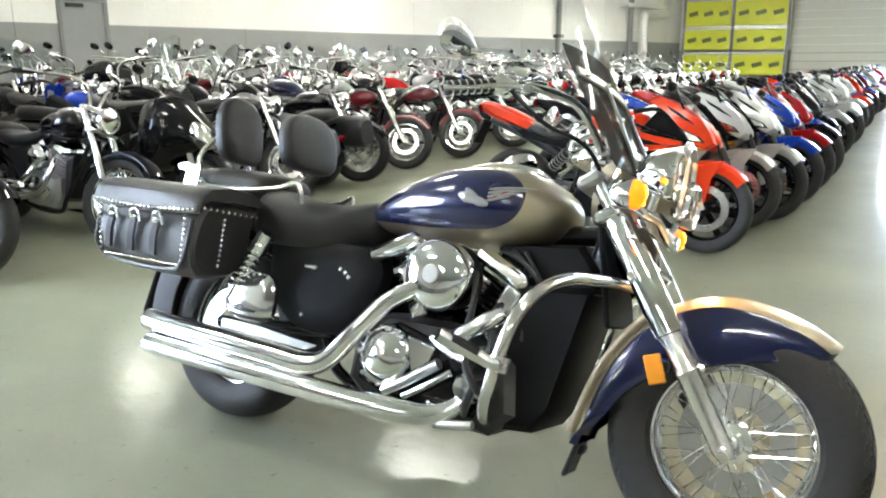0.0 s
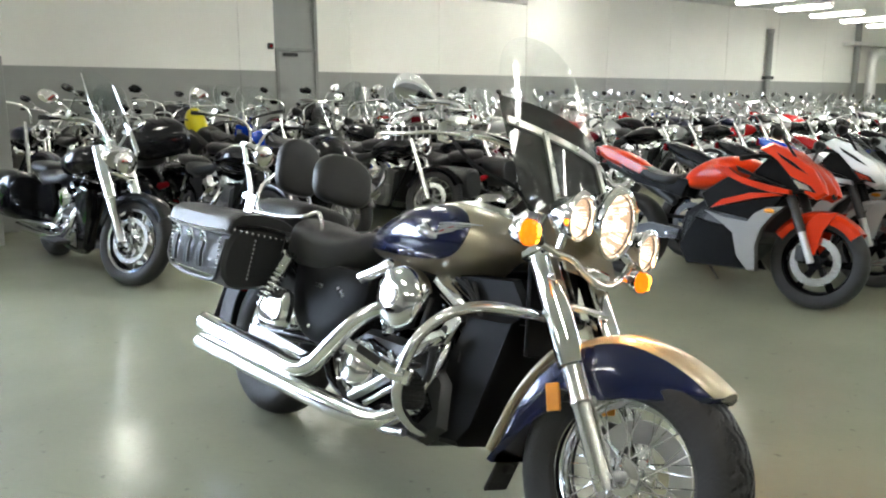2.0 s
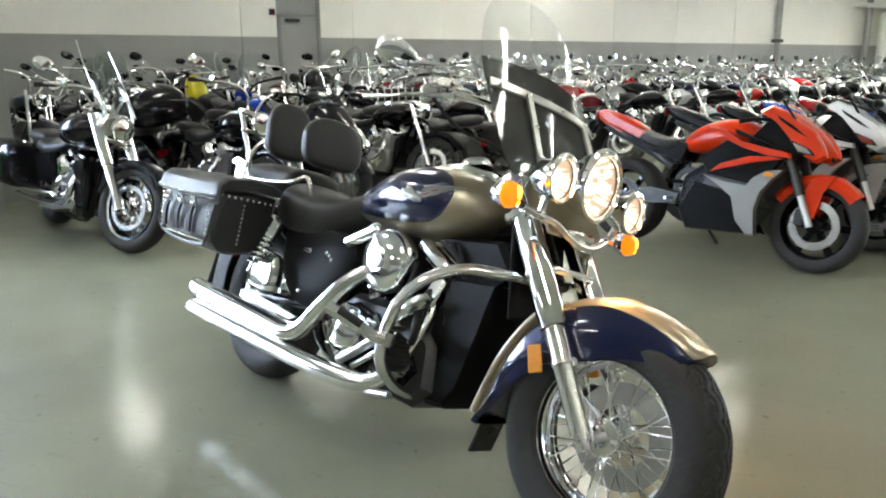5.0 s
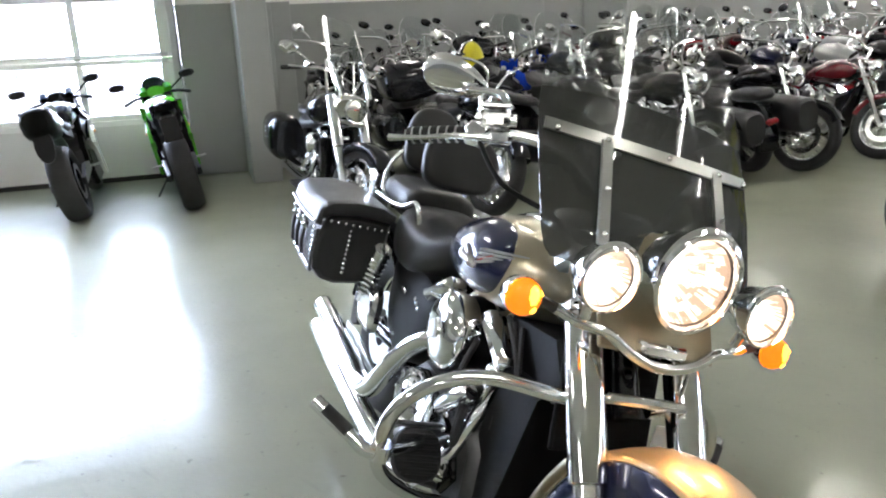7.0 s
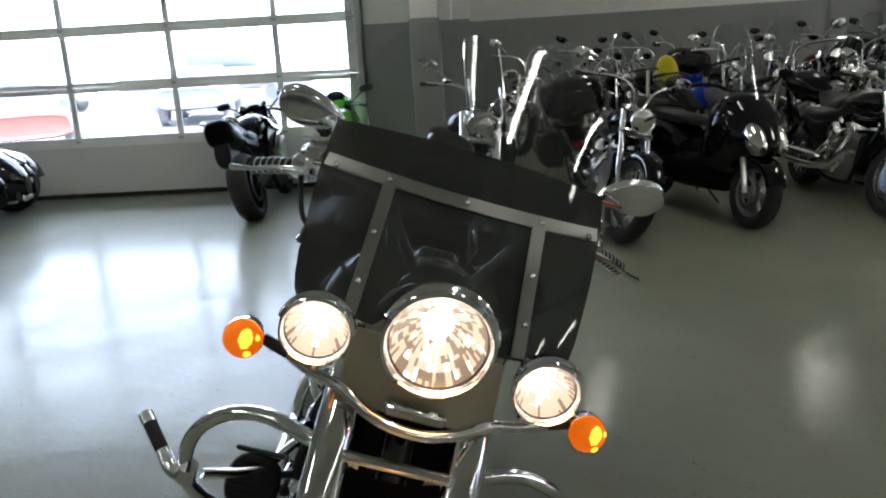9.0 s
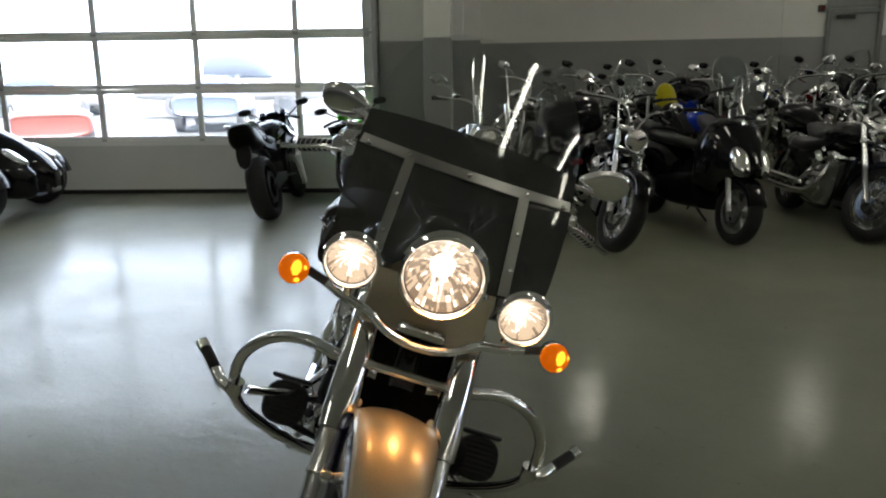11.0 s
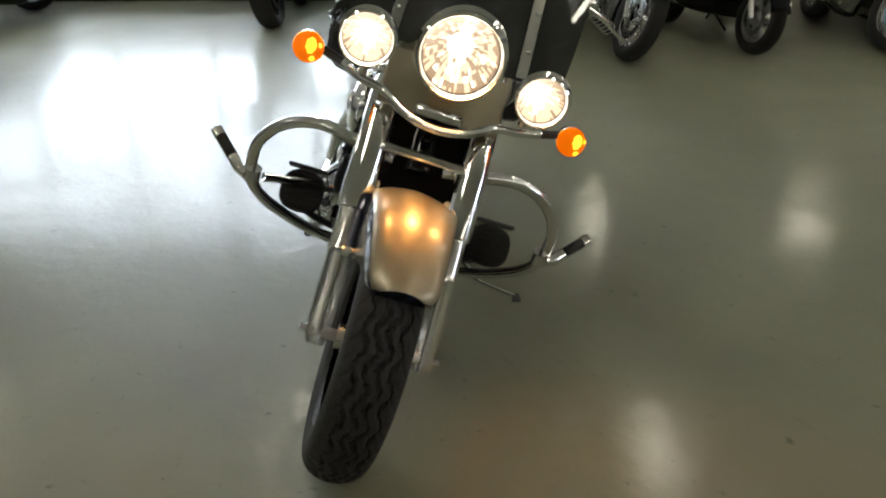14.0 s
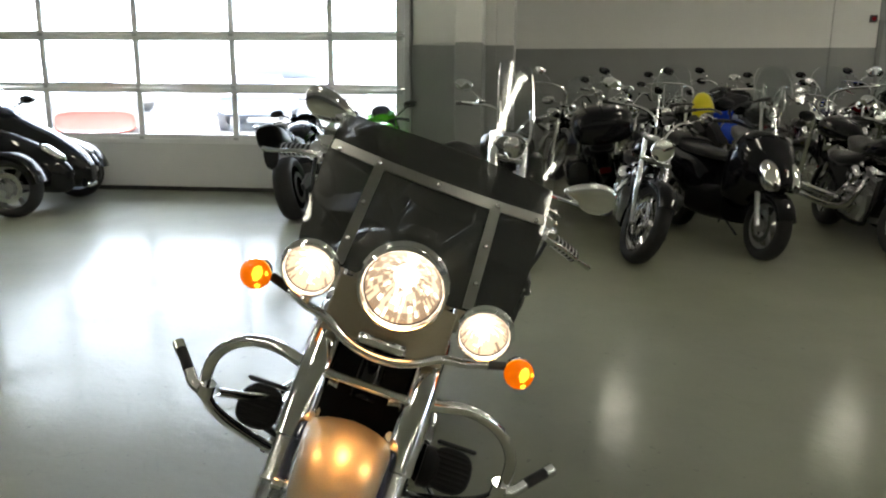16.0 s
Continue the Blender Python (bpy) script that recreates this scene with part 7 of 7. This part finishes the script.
def scooter(label):
    b = thing("maxi_scooter", label, "scooter", "parked motorcycles")
    wheel_parts(b, 1.5, 0.27, 0.12, 0.18, "cast", "front_wheel")
    wheel_parts(b, 0.0, 0.26, 0.14, 0.17, "cast", "rear_wheel")
    part("front_shield", body(finer([(1.0, 0.2, 0.3, 0.95), (1.15, 0.26, 0.36, 1.0), (1.3, 0.24, 0.45, 0.98), (1.45, 0.17, 0.52, 0.85), (1.6, 0.07, 0.56, 0.7), (1.64, 0.02, 0.6, 0.64)], 4), 26, 2.6), GLOSSBLACK, b, "gloss black front fairing")
    part("tunnel", body(finer([(0.45, 0.2, 0.2, 0.5), (0.75, 0.19, 0.2, 0.48), (1.1, 0.2, 0.22, 0.6)], 3), 20, 3.5), SATINBLACK, b, "black step-through body")
    part("rear_body", body(finer([(-0.45, 0.04, 0.66, 0.74), (-0.35, 0.14, 0.58, 0.78), (0.0, 0.2, 0.44, 0.78), (0.4, 0.2, 0.3, 0.72), (0.6, 0.17, 0.3, 0.6)], 4), 24, 2.8), GLOSSBLACK, b, "gloss black rear body")
    part("seat", body(finer([(-0.38, 0.08, 0.78, 0.84), (-0.3, 0.15, 0.76, 0.9), (0.05, 0.17, 0.75, 0.87), (0.1, 0.17, 0.72, 0.82), (0.5, 0.14, 0.7, 0.79), (0.6, 0.06, 0.7, 0.74)], 3), 20, 3), VINYL, b, "black stepped seat")
    part("front_fender", fender(1.5, 0.27, 0.15, 20, 160, 0.02), GLOSSBLACK, b)
    for s in (-1, 1):
        part("fork_leg", tube([(1.5, s * 0.09, 0.27), (1.38, s * 0.09, 0.6)], 0.022, 8, 1), STEEL, b)
        part("head_lamp", body(finer([(1.36, 0.03, 0.70, 0.78), (1.42, 0.075, 0.60, 0.8), (1.52, 0.08, 0.55, 0.74), (1.6, 0.03, 0.56, 0.64)], 3), 16, 2.3), REFLECTOR, b, "clear twin headlamp").data.transform(Matrix.Translation((0.035, s * 0.085, 0)))
        part("mirror", moved(body([(-0.012, 0.05, -0.03, 0.03), (0.012, 0.075, -0.04, 0.04), (0.04, 0.03, -0.02, 0.02)], 14, 2.4), Matrix.Translation((1.12, s * 0.36, 1.17))), PLASTIC, b, "black mirror")
        part("mirror_stem", tube([(1.08, s * 0.25, 1.02), (1.12, s * 0.33, 1.15)], 0.008, 6, 1), PLASTIC, b)
        part("handlebar", tube([(1.08, s * 0.05, 1.0), (1.02, s * 0.2, 1.04), (0.95, s * 0.34, 1.02)], [0.014, 0.014, 0.018], 8, 2), PLASTIC, b)
    n = 8
    lev = [(1.36, 0.92, 0.2), (1.26, 1.08, 0.21), (1.16, 1.22, 0.18), (1.1, 1.3, 0.1)]
    P = []
    for x, z, w in lev:
        for i in range(n + 1):
            y = -w + 2 * w * i / n
            P.append((x - 1.5 * y * y, y, z))
    F = [(j * (n + 1) + i, j * (n + 1) + i + 1, (j + 1) * (n + 1) + i + 1, (j + 1) * (n + 1) + i) for j in range(len(lev) - 1) for i in range(n)]
    k = len(P)
    P += [(p[0] - 0.004, p[1], p[2] - 0.003) for p in P]
    F += [tuple(k + i for i in reversed(f)) for f in F]
    part("windscreen", (P, F), SCREEN, b, "clear windscreen")
    part("exhaust_can", tube([(0.5, -0.15, 0.25), (0.1, -0.18, 0.3), (-0.3, -0.2, 0.4)], [0.025, 0.06, 0.06], 12, 2), STEEL, b)
    part("tail_lamp", box(0.03, 0.2, 0.06, 0.01, -0.43, 0, 0.71), REDLENS, b)
    part("side_stand", tube([(0.6, 0.12, 0.22), (0.66, 0.26, 0.06)], 0.011, 6, 1), DARKMETAL, b)
    return b


def trike(label):
    """A three-wheeled roadster: two wheels ahead at x = 1.7."""
    b = thing("three_wheel_roadster", label, "motorcycle")
    for s in (-1, 1):
        w = wheel_parts(b, 1.7, 0.3, 0.18, 0.21, "cast", "front_wheel")
        for o in (w, *w.children_recursive):
            o.data.transform(Matrix.Translation((0, s * 0.66, 0)))
        fe = part("front_fender", fender(1.7, 0.3, 0.24, 10, 165, 0.05), GLOSSBLACK, b, "gloss black wheel fender")
        fe.data.transform(Matrix.Translation((0, s * 0.66, 0)))
        part("suspension_arm", tube([(1.65, s * 0.2, 0.36), (1.7, s * 0.56, 0.3)], 0.022, 8, 1), DARKMETAL, b)
        part("suspension_arm", tube([(1.75, s * 0.2, 0.24), (1.72, s * 0.56, 0.24)], 0.02, 8, 1), DARKMETAL, b)
        part("nose_wing", body(finer([(1.2, 0.05, 0.4, 0.84), (1.45, 0.17, 0.26, 0.84), (1.8, 0.19, 0.2, 0.71), (2.06, 0.12, 0.2, 0.54), (2.14, 0.03, 0.26, 0.44)], 4), 20, 2.4), GLOSSBLACK, b, "gloss black nose wing").data.transform(Matrix.Translation((0, s * 0.3, 0)))
        part("head_lamp", body(finer([(1.80, 0.02, 0.66, 0.70), (1.88, 0.09, 0.60, 0.70), (2.0, 0.08, 0.54, 0.62), (2.06, 0.02, 0.54, 0.58)], 3), 16, 2.3), REFLECTOR, b, "clear slanted headlamp").data.transform(Matrix.Translation((0.02, s * 0.3, -0.005)))
        part("fog_lamp", moved(lathe([(0.04, 0.0), (0.03, 0.015), (0.001, 0.02)], 14, "X"), Matrix.Translation((2.12, s * 0.27, 0.38))), REFLECTOR, b, "round fog lamp")
        part("mirror", moved(body([(-0.05, 0.04, -0.04, 0.04), (0.02, 0.08, -0.05, 0.05), (0.09, 0.03, -0.02, 0.02)], 14, 2.4), Matrix.Translation((1.28, s * 0.5, 1.12))), GLOSSBLACK, b, "gloss black mirror")
        part("mirror_stem", tube([(1.25, s * 0.22, 1.02), (1.28, s * 0.45, 1.1)], 0.012, 6, 1), PLASTIC, b)
        part("handlebar", tube([(1.05, s * 0.05, 1.0), (0.98, s * 0.22, 1.02), (0.9, s * 0.36, 0.98)], [0.014, 0.014, 0.018], 8, 2), PLASTIC, b)
    part("nose", body(finer([(1.1, 0.27, 0.36, 1.1), (1.35, 0.28, 0.3, 1.06), (1.55, 0.27, 0.26, 0.93), (1.85, 0.23, 0.22, 0.78), (2.1, 0.17, 0.22, 0.6), (2.22, 0.06, 0.28, 0.46)], 4), 26, 2.6), GLOSSBLACK, b, "gloss black nose")
    part("grille", box(0.02, 0.3, 0.1, 0.01, 2.16, 0, 0.28), PLASTIC, b, "black grille")
    part("bumper_plate", box(0.03, 0.2, 0.06, 0.02, 2.19, 0, 0.25), SATIN, b, "pale bumper strip")
    part("main_body", body(finer([(-0.3, 0.12, 0.6, 0.8), (0.0, 0.2, 0.36, 0.8), (0.5, 0.24, 0.26, 0.74), (0.9, 0.28, 0.26, 0.92), (1.25, 0.28, 0.28, 1.07)], 4), 26, 2.8), GLOSSBLACK, b, "gloss black body")
    part("seat", body(finer([(-0.4, 0.08, 0.82, 0.9), (-0.25, 0.16, 0.78, 0.92), (0.1, 0.18, 0.72, 0.86), (0.55, 0.16, 0.68, 0.78), (0.7, 0.08, 0.72, 0.78)], 3), 20, 3), VINYL, b, "black seat")
    wheel_parts(b, -0.01, 0.31, 0.26, 0.2, "cast", "rear_wheel")
    lev = [(1.5, 0.99, 0.22), (1.36, 1.14, 0.24), (1.22, 1.28, 0.21), (1.14, 1.35, 0.11)]
    P, n = [], 8
    for x, z, w in lev:
        for i in range(n + 1):
            y = -w + 2 * w * i / n
            P.append((x - 1.2 * y * y, y, z))
    F = [(j * (n + 1) + i, j * (n + 1) + i + 1, (j + 1) * (n + 1) + i + 1, (j + 1) * (n + 1) + i) for j in range(len(lev) - 1) for i in range(n)]
    k = len(P)
    P += [(p[0] - 0.004, p[1], p[2] - 0.004) for p in P]
    F += [tuple(k + i for i in reversed(f)) for f in F]
    part("windscreen", (P, F), SCREEN, b, "clear windscreen")
    return b


yellow_bike = dirtbike("yellow plastic dirt motorcycle among the parked cruisers", YELLOW)
yellow_bike.matrix_basis = stand(-5.5, 8.35, FACE + 180, 9, 1.42)
blue_bike = copy_thing(yellow_bike, stand(-4.2, 7.5, FACE + 180, 9, 1.42))
scoot = scooter("black maxi scooter with clear windscreen and twin headlamps")
scoot.matrix_basis = stand(-2.22, 6.05, -14, 8, 1.5)
roadster = trike("gloss black three-wheeled roadster parked beside the glazed door")
roadster.matrix_basis = stand(-6.95, 0.68, 66, 0, 1.7)
tail_bike = sportbike("black and white sport motorcycle parked with its tail to the hall", GLOSSBLACK, WHITEPAINT, tail=GLOSSBLACK)
tail_bike.matrix_basis = stand(-5.22, 3.02, 153, 11, 0.0)
part("undertail", body(finer([(-0.4, 0.09, 0.80, 0.95), (-0.34, 0.12, 0.74, 0.975), (-0.2, 0.125, 0.70, 0.95), (0.0, 0.11, 0.68, 0.86), (0.14, 0.06, 0.70, 0.78)], 3), 18, 3.0), GAPBLACK, tail_bike, "black undertail")
part("mudguard", moved(body([(-0.012, 0.07, -0.13, 0.15), (0.012, 0.07, -0.13, 0.15)], 14, 2.2), Matrix.Translation((-0.39, 0, 0.68)) @ Matrix.Rotation(radians(20), 4, "Y")), PLASTIC, tail_bike, "black plastic mudguard")
for s in (-1, 1):
    part("tail_stripe", tube([(-0.4, s * 0.1, 0.965), (-0.25, s * 0.12, 0.965), (-0.05, s * 0.115, 0.90)], [0.012, 0.02, 0.012], 8, 3), WHITEPAINT, tail_bike, "white tail stripe")
green_bike = sportbike("lime green sport motorcycle parked with its black tail to the hall", GREEN, GREEN, tail=GLOSSBLACK, screen=DARKSCREEN)
green_bike.matrix_basis = stand(-4.80, 3.82, 156, 10, 0.0)
recolour(green_bike, {REDLENS: GAPBLACK})

NAMES = {GLOSSBLACK: "gloss black", RED: "red", MAROON: "maroon", BLUE: "blue", TEAL: "teal", SILVER: "silver", WHITEPAINT: "white", ORANGE: "orange", NAVY: "navy", GREEN: "lime green", YELLOW: "yellow"}
rng = random.Random(7)
SMALL = ("mirror_glass", "lever", "master_cylinder", "stalk", "lens", "grip", "hub", "brake_disc", "clamp", "tank_console", "shock", "swingarm", "side_stand", "battery_box", "radiator", "latch", "tank_cap", "foot_peg", "caliper", "air_intake", "chain_guard", "number_plate_holder", "frame_spar", "inner_cover", "side_cover", "fork_tube_cap")


def thin_out(bike):
    """Far bikes lose the parts that cannot be made out."""
    bpy.data.batch_remove([o for o in bike.children_recursive if o.name.split(".")[0] in SMALL and not o.children])


for bike, cut in ((yellow_bike, ("side_plate", "rear_fender", "front_fender", "radiator_shroud", "fuel_tank", "number_board")), (blue_bike, ("side_plate", "rear_fender", "front_fender", "radiator_shroud"))):
    for o in bike.children_recursive:
        if o.name.split(".")[0] in cut:
            for sl in o.material_slots:
                sl.link = "OBJECT"
                sl.material = PLASTIC
part("front_cowl", body(finer([(0.97, 0.05, 0.9, 1.05), (1.04, 0.11, 0.8, 1.2), (1.14, 0.13, 0.76, 1.25), (1.24, 0.1, 0.8, 1.17), (1.29, 0.03, 0.92, 1.05)], 3), 18, 2.3), YELLOW, yellow_bike, "rounded yellow front cowl")
recolour(blue_bike, {YELLOW: BLUE})
relabel(yellow_bike, "dirt motorcycle with yellow and black plastics among parked cruisers")
relabel(blue_bike, "blue and black plastic dirt motorcycle among the parked cruisers")


def row(kinds, u0, u1, step, w, face, paints, jitter=0.12):
    u = u0
    while u < u1:
        k, words = rng.choice(kinds)
        xf = 1.4 if k in (orange, grey_sport) else WB
        p = hall(u + rng.uniform(-0.06, 0.06), w + rng.uniform(-jitter, jitter))
        c = copy_thing(k, stand(p.x, p.y, face + rng.uniform(-5, 5), rng.uniform(7, 11), xf) @ Matrix.Scale(1.1 if w > 8 else 1.0, 4))
        m = rng.choice(paints)
        if k is orange:
            recolour(c, {ORANGE: m, GREYMETAL: rng.choice((m, GLOSSBLACK, SILVER))})
        elif k is grey_sport:
            recolour(c, {SILVER: m})
        else:
            for o in c.children_recursive:
                if o.name.startswith(("fuel_tank", "front_fender", "rear_fender")):
                    for sl in o.material_slots:
                        sl.link = "OBJECT"
                        sl.material = m
        relabel(c, NAMES[m] + " " + words)
        if u > 12 or w > 8:
            thin_out(c)
        u += step * rng.uniform(0.92, 1.08)


CR = [(chopper, "cruiser motorcycle with chrome forks and spoked wheels"), (plain, "low cruiser motorcycle with single black seat"), (shielded, "cruiser motorcycle with clear windshield and leather bags"), (tourer, "touring cruiser motorcycle with windshield and hard bags")]
SP = [(orange, "sport motorcycle with full fairing parked in a row"), (grey_sport, "sport motorcycle with painted fairing parked in a row")]
DARK = (GLOSSBLACK, GLOSSBLACK, GLOSSBLACK, MAROON, NAVY, SILVER)
BRIGHT = (RED, SILVER, GLOSSBLACK, BLUE, RED, GLOSSBLACK, ORANGE, SILVER, MAROON, WHITEPAINT)
row(SP, 6.45, 29, 0.78, 0.8, FACE, BRIGHT)
row(CR[:2], 6.5, 7.0, 1.1, 4.85, FACE, (GLOSSBLACK,), 0.03)
row(CR[:2], 7.55, 10, 1.3, 5.0, FACE, (RED, MAROON), 0.03)
row(CR[:2] + CR[:2] + CR, 10.3, 29, 0.98, 4.9, FACE, (RED, GLOSSBLACK, GLOSSBLACK, MAROON, ORANGE, SILVER, GLOSSBLACK))
tall = cruiser("black cruiser with high handlebars and chrome forks", GLOSSBLACK, wheel="wire", bars="ape")
turn_bars(tall, 18, 1.2, 0.9, 32, FRONT)
p = hall(3.6, 10.9)
tall.matrix_basis = stand(p.x, p.y, FACE, 9, WB)
screened = cruiser("black cruiser with tall clear windshield and high mirrors", GLOSSBLACK, shield=True, wheel="wire", bars="ape")
p = hall(4.6, 11.0)
screened.matrix_basis = stand(p.x, p.y, FACE + 5, 9, WB)
TALL = [(tall, "cruiser motorcycle with high handlebars and mirrors"), (screened, "cruiser motorcycle with tall windshield and high mirrors")]
FEW = [CR[0], TALL[0], CR[1], TALL[0], CR[0], TALL[1], CR[2]]
row(FEW, 5.9, 28, 0.88, 8.2, FACE + 180, DARK + DARK + (BLUE, RED))
row(FEW + [(dresser, "touring motorcycle with black rear trunk")], 2.9, 24, 0.9, 9.6, FACE, DARK + DARK + (RED, TEAL))


def wall_row(s0, s1, step):
    """Bikes backed against the long wall, their bars towards the hall."""
    at_s = s0
    while at_s < s1:
        k, words = rng.choice(TALL + TALL + [(dresser, "touring motorcycle with black rear trunk")])
        q = BACK @ Vector((at_s, -1.3 + rng.uniform(-0.1, 0.1), 0))
        c = copy_thing(k, stand(q.x, q.y, math.degrees(BACKAZ) - 90 + rng.uniform(-8, 8), rng.uniform(7, 11), WB) @ Matrix.Scale(1.13, 4))
        m = rng.choice(DARK + (RED, BLUE))
        for o in c.children_recursive:
            if o.name.startswith(("fuel_tank", "front_fender", "rear_fender")):
                for sl in o.material_slots:
                    sl.link = "OBJECT"
                    sl.material = m
        relabel(c, NAMES[m] + " " + words)
        thin_out(c)
        at_s += step * rng.uniform(0.9, 1.1)


wall_row(-3.4, 17.0, 0.8)
